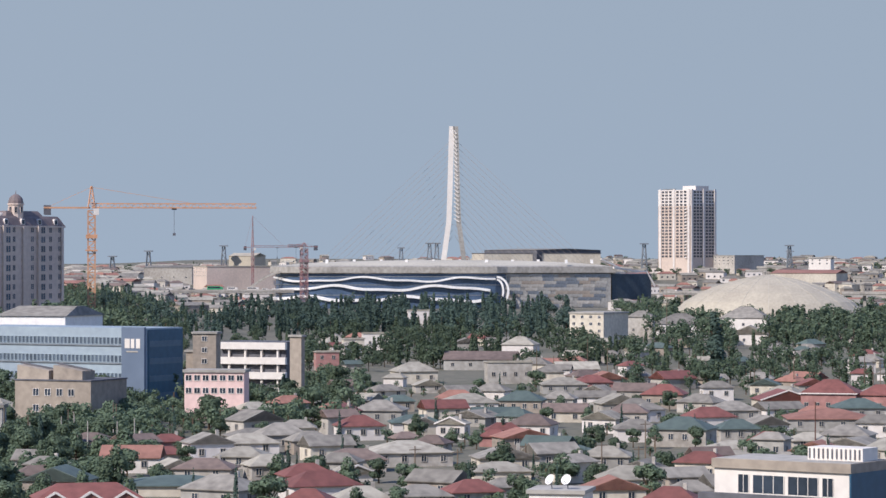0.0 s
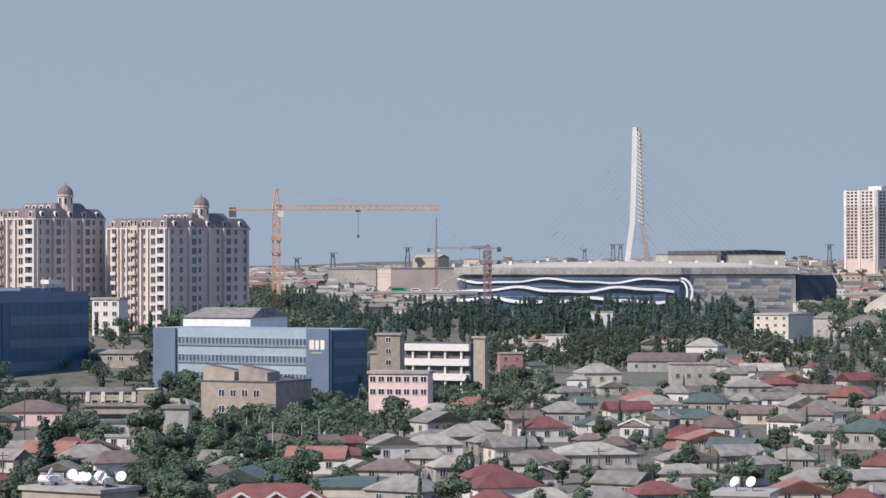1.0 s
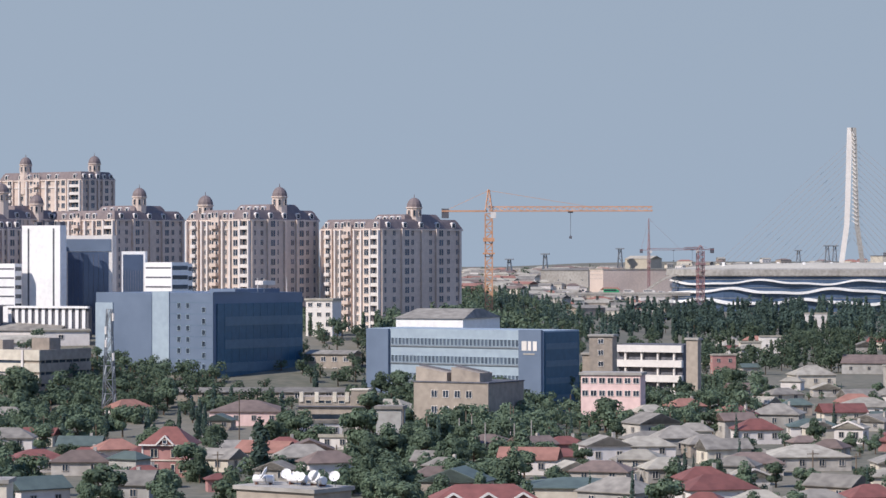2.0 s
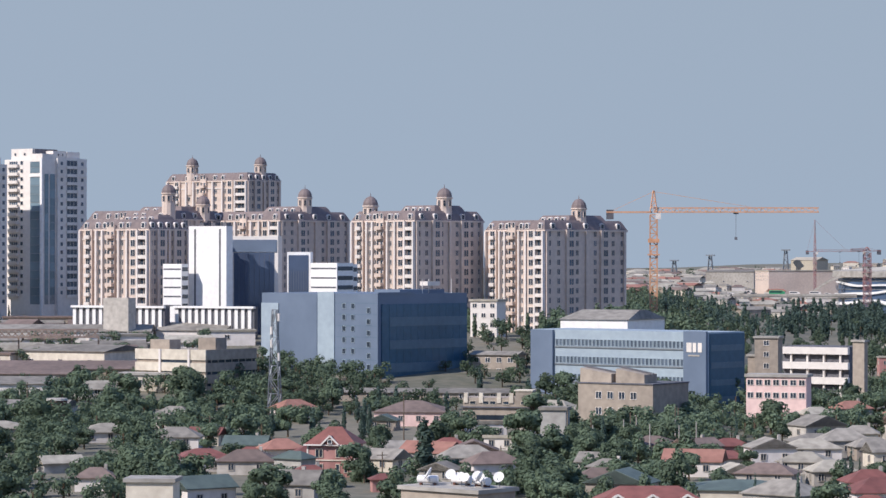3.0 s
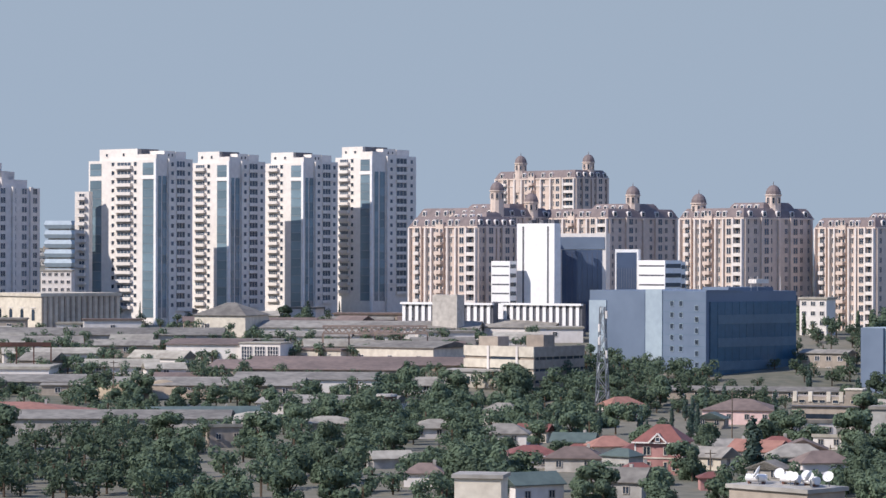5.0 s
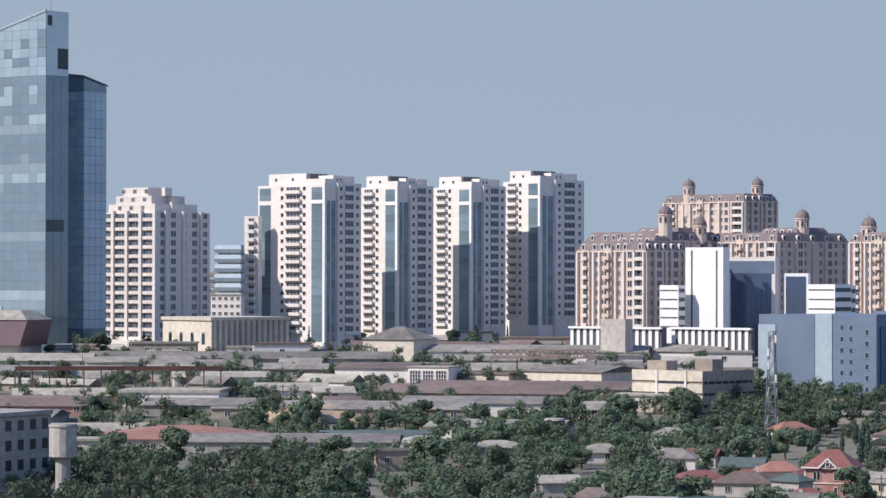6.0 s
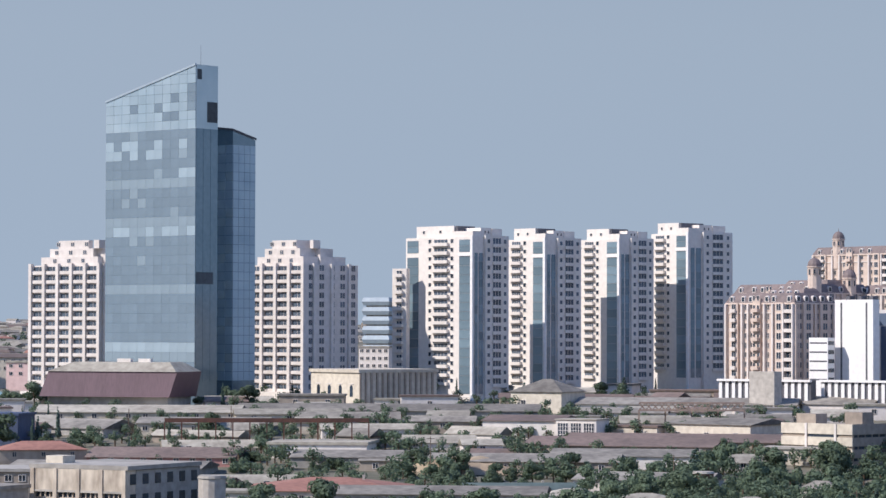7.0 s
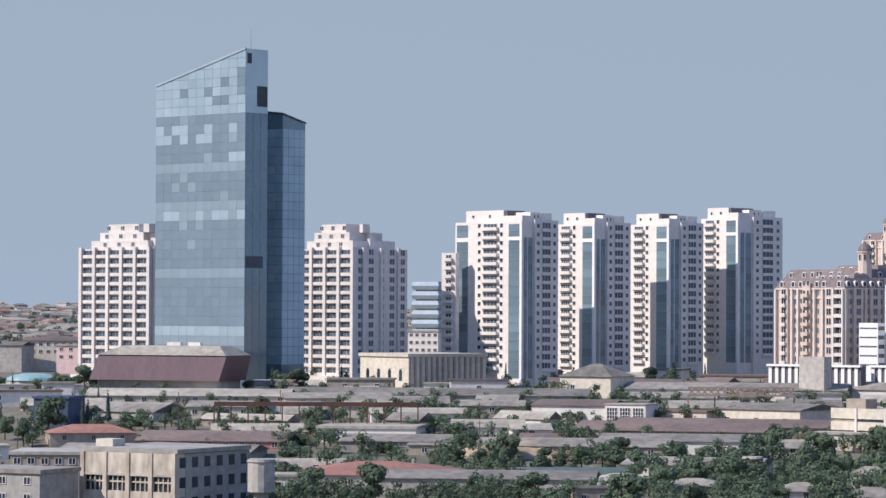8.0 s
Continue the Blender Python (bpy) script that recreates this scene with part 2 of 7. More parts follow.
def facing(x, y, z, turn):
    """On a wall of a thing: turn 0 faces -y, 90 faces +x, 180 faces +y, 270 faces -x."""
    return pose(x, y, z, 0, 0, turn)


def shed_roof(g, W, D, z, h, over=0.3, k=0, hip=0.0):
    """Pitched roof with ridge along x, over a plan centred at the origin; hip: how far the ridge ends draw in."""
    a, b = W / 2 + over, D / 2 + over
    r = max(0.05, a - hip)
    t = 0.16
    for lift, flip in ((0, True), (t, False)):
        z0 = z + lift - t
        e = [(-a, -b, z0), (a, -b, z0), (a, b, z0), (-a, b, z0)]
        p, q = (-r, 0, z0 + h), (r, 0, z0 + h)
        faces = [[e[0], e[1], q, p], [e[2], e[3], p, q], [e[1], e[2], q], [e[3], e[0], p]]
        for face in faces:
            g.poly(face[::-1] if flip else face, k)
    e = [(-a, -b), (a, -b), (a, b), (-a, b)]
    for j in range(4):
        (x0, y0), (x1, y1) = e[j], e[(j + 1) % 4]
        g.poly([(x0, y0, z - t), (x1, y1, z - t), (x1, y1, z), (x0, y0, z)], k)
    return g


# ---- ground ----
def build_ground():
    g = Form()
    radii = [-900, -300, 60, 250] + list(range(350, 1300, 50)) + list(range(1300, 3000, 100)) + [3250, 3500, 3800, 4100, 4400, 4700, 5600]
    cols = 60
    n = cols + 1
    for y in radii:
        for j in range(n):
            b = -40 + 90 * j / cols
            if y < 300:
                x, yy = -(b + 0) * 25, y
            else:
                x, yy = spot(b, y)
            g.v.append((x, yy, rise(x, yy) + 0.5 * noise.noise((x * 0.01, yy * 0.01, 0))))
    for i in range(len(radii) - 1):
        for j in range(cols):
            g.f.append((i * n + j + 1, i * n + j, (i + 1) * n + j, (i + 1) * n + j + 1))
            g.k.append(0)
    solid("ground", g, "ground", Matrix.Identity(4), "dry ochre and olive earth of the city plain", "ground", kind="structure")


build_ground()


# ---- houses ----
FOOT = []
CLEAR = []  # open yards and lanes before the houses
ROOF_WORDS = {"slate_roof": "weathered grey sheet roof", "pale_roof": "pale grey sheet roof", "brown_roof": "dull brown metal roof",
              "red_roof": "faded red metal roof", "salmon_roof": "salmon tiled roof", "green_roof": "dull green metal roof"}
WALL_WORDS = {"white": "white-painted", "cream": "cream-rendered", "beige": "beige stone", "tan": "tan limestone", "grey": "grey-rendered",
              "pale": "pale stone", "rose": "rose brick", "pink": "pink-painted", "ivory": "ivory stone"}


def house(x, y, rot, W, D, H, wall="pale", roof="slate_roof", form="hip", wins=3, floors=1, trim=False, group="low houses of the quarter", base=None, clear=True):
    """A low house; W along x, its front faces -y, H up to the ridge."""
    ob = thing("house", x, y, rot, f"low {WALL_WORDS[wall]} house under a {ROOF_WORDS[roof]}", "house", group, z=base)
    FOOT.append((x, y, max(W, D) * 0.62))
    if clear:
        n = math.hypot(x, y)
        for k in range(1, 7):
            CLEAR.append((x - x / n * k * 9, y - y / n * k * 9, W * 0.38))
    rh = min(0.3 * min(W, D), H * 0.42)
    if form == "flat":
        rh = 0.5
    e = H - rh
    g = Form().box(-W / 2, -D / 2, -2, W / 2, D / 2, e - 0.2)
    if form == "gable":
        for sx in (-1, 1):
            pts = [(sx * (W / 2 - 0.01), -D / 2, e - 0.2), (sx * (W / 2 - 0.01), D / 2, e - 0.2), (sx * (W / 2 - 0.01), 0, e + rh - 0.3)]
            g.poly(pts if sx > 0 else pts[::-1])
    if form == "front":
        pts = [(-W / 2, -D / 2 + 0.01, e - 0.2), (W / 2, -D / 2 + 0.01, e - 0.2), (0, -D / 2 + 0.01, e + rh - 0.3)]
        g.poly(pts)
    part("wall", g, wall, ob)
    g = Form()
    if form == "flat":
        g.box(-W / 2 - 0.3, -D / 2 - 0.3, e - 0.2, W / 2 + 0.3, D / 2 + 0.3, e + 0.1)
        g.box(-W / 2 - 0.3, -D / 2 - 0.3, e + 0.1, W / 2 + 0.3, -D / 2, e + 0.5)
        g.box(W / 2, -D / 2, e + 0.1, W / 2 + 0.3, D / 2 + 0.3, e + 0.5)
        part("roof", g, roof, ob)
    elif form == "front":
        r = part("roof", shed_roof(g, D, W, 0, rh, 0.4), roof, ob, at=pose(0, 0, e, 0, 0, 90))
        if trim:
            t = Form()
            for sx in (-1, 1):
                t.bar((0, -D / 2 - 0.45, e + rh), (sx * (W / 2 + 0.4), -D / 2 - 0.45, e), 0.16)
            part("barge_board", t, "white", ob, "white painted barge boards")
    else:
        hip = {"hip": min(D * 0.5, W * 0.42), "gable": 0.0, "pyramid": W / 2}[form]
        part("roof", shed_roof(g, W, D, e, rh, 0.45, hip=hip), roof, ob)
    fh = e / floors
    wm = window_mesh(1.2, 1.4, "pale", "glass", 1)
    for fl in range(floors):
        for j in range(wins):
            c = -W / 2 + W * (j + 0.5) / wins
            if fh > 2.2:
                part("window", wm, None, ob, at=facing(c, -D / 2, fl * fh + fh * 0.35, 0))
        if wins > 1 and fh > 2.2:
            s, turn = (-1, 270) if rot > math.degrees(math.atan2(-x, y)) else (1, 90)
            part("window", wm, None, ob, at=facing(s * W / 2, -D * 0.1, fl * fh + fh * 0.35, turn))
    if trim and form == "hip":
        t = Form().box(-W / 2 - 0.5, -D / 2 - 0.5, e - 0.22, W / 2 + 0.5, -D / 2 - 0.42, e + 0.06)
        part("fascia", t, "white", ob, "white painted fascia")
    if (int(x * 7 + y * 3) % 3) == 0 and H > 3.5:
        part("chimney", Form().box(W * 0.2, 0.2, e + rh * 0.4, W * 0.2 + 0.6, 0.8, e + rh + 0.5), "pale", ob)
    return ob


def gabled_villa(x, y, rot, W, D, H):
    """Villa whose long red roof carries three white-edged gables."""
    ob = thing("villa", x, y, rot, "pink villa with red metal roof and white-edged gables", "house")
    FOOT.append((x, y, W * 0.6))
    rh = H * 0.36
    e = H - rh
    part("wall", Form().box(-W / 2, -D / 2, -2, W / 2, D / 2, e - 0.2), "pink", ob)
    part("roof", shed_roof(Form(), W, D, e, rh, 0.5, hip=D * 0.4), "red_roof", ob)
    for c in (-0.34, 0.0, 0.34):
        w, h = W * 0.13, rh * 0.55
        yy = -D / 2 - 0.9
        g = Form()
        g.loft([[(c * W - w, yy, e - 0.1), (c * W + w, yy, e - 0.1), (c * W, yy, e + h)], [(c * W - w, 0, e - 0.1), (c * W + w, 0, e - 0.1), (c * W, 0, e + h)]])
        part("gable", g, "red_roof", ob)
        part("barge_board", Form().bar((c * W - w - 0.2, yy - 0.1, e - 0.2), (c * W, yy - 0.1, e + h), 0.17), "white", ob, "white barge board")
        part("barge_board", Form().bar((c * W + w + 0.2, yy - 0.1, e - 0.2), (c * W, yy - 0.1, e + h), 0.17), "white", ob, "white barge board")
        part("window", window_mesh(1.4, 1.7, "white", "glass", 1), None, ob, at=facing(c * W, -D / 2, e * 0.4, 0))
    return ob


def pediment_villa(x, y, rot, W, D, H):
    """Two-storey rose villa with a hipped red roof and a small white pediment."""
    ob = thing("villa", x, y, rot, "two-storey rose villa with hipped red roof and white pediment", "house")
    FOOT.append((x, y, W * 0.62))
    rh = H * 0.34
    e = H - rh
    part("wall", Form().box(-W / 2, -D / 2, -2, W / 2, D / 2, e - 0.2), "rose", ob)
    part("roof", shed_roof(Form(), W, D, e, rh, 0.6, hip=W * 0.42), "red_roof", ob)
    part("fascia", Form().box(-W / 2 - 0.65, -D / 2 - 0.68, e - 0.25, W / 2 + 0.65, -D / 2 - 0.61, e + 0.02), "white", ob, "white fascia")
    w, yy = W * 0.17, -D / 2 - 0.75
    part("pediment", Form().loft([[(-w, yy, e), (w, yy, e), (0, yy, e + rh * 0.5)], [(-w, 0, e), (w, 0, e), (0, 0, e + rh * 0.5)]]), "red_roof", ob)
    for sx in (-1, 1):
        part("barge_board", Form().bar((sx * (w + 0.2), yy - 0.1, e - 0.05), (0, yy - 0.1, e + rh * 0.52), 0.15), "white", ob, "white barge board")
        part("corner_trim", Form().box(sx * W / 2 - 0.15, -D / 2 - 0.12, -1, sx * W / 2 + 0.15, -D / 2 - 0.004, e - 0.3), "white", ob)
    part("pediment_window", window_mesh(0.9, 0.9, "white", "glass", 0), None, ob, at=facing(0, yy - 0.02, e + 0.1, 0))
    for q, ww in ((-0.25, 1.5), (0.15, 0.8), (0.33, 0.8)):
        for z in (e * 0.14, e * 0.6):
            part("window", window_mesh(ww, 1.7, "cream", "glass", 1 if ww > 1 else 0), None, ob, at=facing(W * q, -D / 2, z, 0))
    part("string_course", Form().box(-W / 2 - 0.1, -D / 2 - 0.16, e * 0.5, W / 2 + 0.1, -D / 2 - 0.004, e * 0.5 + 0.25), "cream", ob)
    return ob


gabled_villa(-55.9, 461.5, 12.9, 16.1, 9.7, 6.3)
# the quarter below the hill
house(-75.4, 629.4, -5.2, 9.7, 7.8, 4.1, "pink", "brown_roof", "hip", wins=3)
house(-59.3, 632.6, 15.4, 8.3, 6.7, 3.6, "rose", "red_roof", "hip", wins=2)
house(-56.4, 594.5, 15.4, 7.9, 6.3, 3.4, "pale", "red_roof", "hip", wins=2)
house(-62.1, 596.9, -14.1, 5.2, 4.2, 3.2, "pale", "pale_roof", "hip", wins=2)
house(-50.8, 554.3, 25.2, 6.6, 5.3, 3.7, "pale", "pale_roof", "front", wins=2)
house(-41.9, 647.1, 18.7, 11.1, 8.9, 4, "pale", "slate_roof", "hip", wins=3)
house(-34.9, 633.1, 13.2, 10.2, 8.2, 6, "grey", "slate_roof", "hip", wins=3)
house(-39.5, 580.5, -8.1, 9.7, 7.8, 4.3, "pale", "pale_roof", "hip", wins=3)
house(-32.7, 550.3, 18.4, 8.1, 6.5, 4.8, "pale", "pale_roof", "hip", wins=3)
house(-24.4, 525.1, 16.7, 9.1, 7.2, 4.9, "white", "red_roof", "hip", wins=2)
house(-46.6, 519.4, -0.9, 18.8, 15, 3.2, "cream", "green_roof", "hip", wins=5)
house(-31.8, 741.7, 12.5, 6.1, 4.9, 3.2, "pale", "pale_roof", "pyramid", wins=2)
house(-19.2, 671.7, 15.6, 9.9, 7.9, 5.5, "ivory", "red_roof", "hip", wins=3)
house(-15.6, 734.7, -8.8, 12.1, 9.7, 5.9, "grey", "slate_roof", "hip", wins=3)
house(-5.3, 686.5, 18.4, 6.3, 5, 4.3, "cream", "slate_roof", "front", wins=1)
house(2.3, 674.7, -14.2, 6.7, 5.3, 5, "ivory", "pale_roof", "front", wins=2, trim=True)
house(6.7, 781.8, 7.5, 14.5, 11.6, 5.3, "white", "pale_roof", "hip", wins=4)
house(21, 786.4, -9.5, 11.7, 9.4, 5.8, "tan", "green_roof", "hip", wins=4)
house(-7.1, 588.3, 12.7, 15.8, 12.7, 5, "pale", "pale_roof", "hip", wins=4)
house(-8.2, 642.2, 20.7, 5.6, 4.5, 3.5, "grey", "brown_roof", "hip", wins=2)
house(-2.3, 620.7, -19.8, 6.9, 5.5, 4.1, "grey", "brown_roof", "hip", wins=2)
house(10.5, 546.1, 6.9, 10.6, 8.5, 3.7, "cream", "pale_roof", "hip", wins=3)
house(20.6, 675.7, -15.7, 10.1, 8.1, 5.6, "ivory", "brown_roof", "hip", wins=3)
house(4.8, 491.4, 19.4, 8.5, 6.8, 4.6, "pale", "red_roof", "hip", wins=2)
house(10.9, 508.8, 18.8, 7.2, 5.8, 3.6, "grey", "slate_roof", "hip", wins=2)
house(36.7, 894.6, 3.6, 13.5, 10.8, 4.9, "grey", "pale_roof", "hip", wins=3)
house(32.1, 806.8, -12.3, 8.5, 6.8, 4.8, "grey", "slate_roof", "hip", wins=2)
house(46, 907.5, 7.1, 11.6, 9.3, 5.1, "rose", "red_roof", "hip", wins=3)
house(45.7, 768.9, 12.6, 10.7, 8.6, 5.8, "pale", "pale_roof", "front", wins=2)
house(61, 808.2, -14.3, 11.2, 8.9, 6.6, "tan", "red_roof", "hip", wins=3)
house(43.9, 666.4, 4.2, 9.6, 7.7, 4.9, "ivory", "slate_roof", "hip", wins=4, floors=2)
house(32.2, 579, -11.2, 9.8, 7.8, 4.5, "grey", "pale_roof", "hip", wins=3)
house(32.6, 515.2, 4.4, 10.5, 8.4, 5.2, "white", "pale_roof", "hip", wins=3)
house(55.5, 566.6, 8.4, 13.3, 10.7, 4.5, "white", "pale_roof", "hip", wins=4)
house(60.3, 611.1, 2.4, 10.1, 8.1, 3.5, "ivory", "pale_roof", "hip", wins=2)
house(68.8, 621.1, -18.3, 7.3, 5.9, 4.8, "grey", "red_roof", "hip", wins=2)
house(91, 786.6, 7.4, 14.5, 11.6, 6.1, "cream", "red_roof", "front", wins=3, trim=True)
house(102.4, 775, -15.5, 14.4, 11.5, 9.3, "rose", "red_roof", "hip", wins=5, trim=True)
house(115.5, 773.8, -16.5, 10.9, 8.7, 8, "rose", "red_roof", "hip", wins=3)
house(93.2, 710.1, -1.5, 20.6, 16.5, 5, "grey", "salmon_roof", "hip", wins=4)
house(53.4, 652.9, -18.7, 12.7, 10.1, 6.2, "pale", "green_roof", "hip", wins=4)
house(66.6, 666.3, 8.3, 9.1, 7.3, 4.9, "pale", "green_roof", "hip", wins=3)
house(73.2, 743.1, 4.4, 11.7, 9.3, 5.2, "grey", "slate_roof", "hip", wins=3)
house(24.4, 606.2, 11.7, 11.6, 9.3, 3.6, "grey", "green_roof", "hip", wins=4)
house(11.4, 650.4, -7, 6.2, 5, 3.5, "rose", "red_roof", "hip", wins=2)
house(-9.6, 965.3, 14.6, 13.5, 10.8, 7, "cream", "pale_roof", "hip", wins=3)
house(14.2, 1079.8, -6.8, 26.3, 15.8, 6.8, "grey", "brown_roof", "gable", wins=4)
house(21.4, 964.1, 6.7, 14.6, 8.8, 7.6, "pale", "pale_roof", "flat", wins=4)
house(30.5, 1154.7, -15.5, 12.7, 10.2, 10.1, "ivory", "pale_roof", "hip", wins=3)
house(-41, 1033.6, 12.3, 8.2, 4.9, 8.6, "rose", "pale_roof", "flat", wins=2, floors=2)
house(-38.5, 1258.1, 11.8, 8.9, 5.3, 6.7, "cream", "pale_roof", "flat", wins=2)
house(50.1, 764, 6.2, 9.1, 7.3, 4.9, "grey", "slate_roof", "hip", wins=2)
house(106.2, 751.6, 2, 12.6, 10.1, 5.5, "grey", "green_roof", "hip", wins=3)
house(88.4, 642.3, -19.8, 10.8, 8.7, 5, "grey", "slate_roof", "hip", wins=3)
house(78.8, 632.3, 4.9, 8, 6.4, 4, "pale", "pale_roof", "hip", wins=2)
house(41.3, 491.1, 3.2, 7, 5.6, 4.5, "pale", "slate_roof", "hip", wins=3)
house(35.9, 462.3, -12.4, 9.2, 7.4, 5.7, "white", "red_roof", "hip", wins=3)
house(-13.3, 481.1, 11.6, 8.2, 6.5, 4.3, "pale", "pale_roof", "hip", wins=3)
house(-21.6, 470.4, -7.4, 7.2, 5.8, 4.7, "grey", "red_roof", "hip", wins=3)
house(-3.9, 487.9, 8.5, 9.7, 7.8, 4, "grey", "slate_roof", "hip", wins=3)
house(-2.4, 526.1, -13.7, 5.2, 4.2, 3, "pale", "pale_roof", "hip", wins=2)
house(-16.9, 544.3, 23.8, 6.4, 5.1, 3.3, "white", "pale_roof", "front", wins=2, trim=True)
house(66.7, 574.8, 1.4, 6.5, 5.2, 3.6, "grey", "slate_roof", "hip", wins=2)
house(-104.3, 728.9, 16.1, 7.9, 4.7, 4.6, "white", "pale_roof", "gable", wins=2)
house(45.1, 997.2, 9.4, 14.2, 8.5, 6, "pink", "pale_roof", "gable", wins=2)
house(100, 1481.8, -11.9, 12.9, 10.3, 14.1, "pale", "slate_roof", "hip", wins=2)
house(121.9, 1507.3, 1.4, 25.5, 20.4, 12.2, "white", "slate_roof", "hip", wins=4)
house(147.1, 1427.4, -13.9, 22.4, 17.9, 17.1, "white", "slate_roof", "hip", wins=3, floors=2)
house(143.4, 1373.6, -10, 17.6, 14, 9.3, "white", "pale_roof", "front", wins=4)
house(186.8, 2005.4, 0.7, 45.2, 36.2, 16.6, "cream", "slate_roof", "hip", wins=4)
house(303.8, 3353.8, 0.8, 18.3, 11, 18, "ivory", "pale_roof", "flat", wins=3, floors=2)
house(-29.9, 1305.2, 7.3, 11.8, 7.1, 7.9, "white", "pale_roof", "flat", wins=2)
house(-14.7, 1737.7, 6.5, 12.6, 7.6, 9.9, "ivory", "pale_roof", "flat", wins=2, floors=2)
house(-251.9, 675.9, 28.4, 8.4, 6.7, 3.2, "pale", "pale_roof", "hip", wins=2)
house(-236.7, 667.3, 13.5, 15, 12, 3.5, "pale", "pale_roof", "hip", wins=4)
house(-203.5, 648, 25.4, 12.9, 10.4, 4.4, "ivory", "pale_roof", "hip", wins=3)
house(-157.1, 563.2, 25.6, 11.6, 9.3, 4.5, "ivory", "red_roof", "hip", wins=4, trim=True)
house(-151.4, 579.3, 4.6, 6.8, 5.5, 3.9, "cream", "red_roof", "hip", wins=2)
house(-144.2, 575.4, 28.1, 8, 6.4, 5.9, "cream", "salmon_roof", "hip", wins=2, floors=2)
pediment_villa(-128.3, 555, -1, 9.2, 7.3, 9.6)
house(-127.8, 531.5, 25.5, 6.7, 5.3, 3.8, "pink", "red_roof", "hip", wins=2)
house(-183.3, 552.8, 36.3, 8, 4.8, 3.5, "grey", "pale_roof", "gable", wins=2)
house(-162.2, 509.7, 11.7, 7.1, 5.7, 4.4, "white", "brown_roof", "hip", wins=2, floors=2)
house(-111.4, 519.8, 20.1, 4.1, 3.3, 3.3, "rose", "red_roof", "pyramid", wins=1)
house(-147.7, 726.3, 3.5, 17.9, 14.4, 6.1, "pink", "brown_roof", "hip", wins=4)
house(-103, 721, 22.1, 7.8, 4.7, 5.4, "white", "pale_roof", "gable", wins=2)
house(-116, 607.8, 20.8, 6.9, 5.5, 4.5, "ivory", "red_roof", "hip", wins=2)
house(-126.6, 610.7, 17.7, 12.4, 7.4, 3.6, "pale", "slate_roof", "gable", wins=3)
house(-173.6, 651.9, 20.9, 8.6, 5.1, 3.7, "white", "pale_roof", "flat", wins=2)
house(-109.9, 636.6, -0.2, 6.8, 4.1, 3.5, "white", "pale_roof", "flat", wins=2)
house(-120.7, 676.3, 18.1, 9.8, 5.9, 4.4, "ivory", "slate_roof", "flat", wins=3)
house(-258, 674.5, 26.9, 15.3, 12.3, 3.8, "pale", "pale_roof", "hip", wins=2)
house(-314.4, 654.5, 21.7, 40.2, 32.1, 6.2, "pale", "salmon_roof", "hip", wins=7)
house(-238.7, 605, 31.5, 8, 4.8, 5, "tan", "pale_roof", "flat", wins=2)
house(-277.1, 686.7, 26, 28.4, 17.1, 3.9, "grey", "green_roof", "gable", wins=4)
house(-429, 707.2, 37.2, 23.9, 14.3, 5.2, "tan", "salmon_roof", "hip", wins=3)


# ---- trees ----
def crown(seed, lobes, leaves, size, mat):
    """Leaf clumps spread over uneven lobes."""
    rnd = random.Random(seed)
    g = Form()
    weight = [r[3] * r[4] for r in lobes]
    for _ in range(leaves):
        cx, cy, cz, rr, rz = rnd.choices(lobes, weight)[0]
        u, v = rnd.uniform(-1, 1), rnd.uniform(0, 2 * math.pi)
        s = math.sqrt(1 - u * u)
        k = rnd.uniform(0.72, 1.06) if rnd.random() < 0.85 else rnd.uniform(0.2, 0.7)
        out = Vector((s * math.cos(v), s * math.sin(v), u))
        p = Vector((cx + out.x * rr * k, cy + out.y * rr * k, cz + out.z * rz * k))
        n = (out + Vector((rnd.gauss(0, 0.27), rnd.gauss(0, 0.27), rnd.gauss(0.15, 0.27)))).normalized()
        a = n.orthogonal().normalized()
        b = n.cross(a)
        q = size * rnd.uniform(0.6, 1.3)
        w = rnd.uniform(0, 6.28)
        ax, bx = a * math.cos(w) + b * math.sin(w), b * math.cos(w) - a * math.sin(w)
        g.poly([p - ax * q, p - bx * q * 0.6 + n * 0.1 * q, p + ax * q, p + bx * q * 0.7 - n * 0.15 * q])
    return g


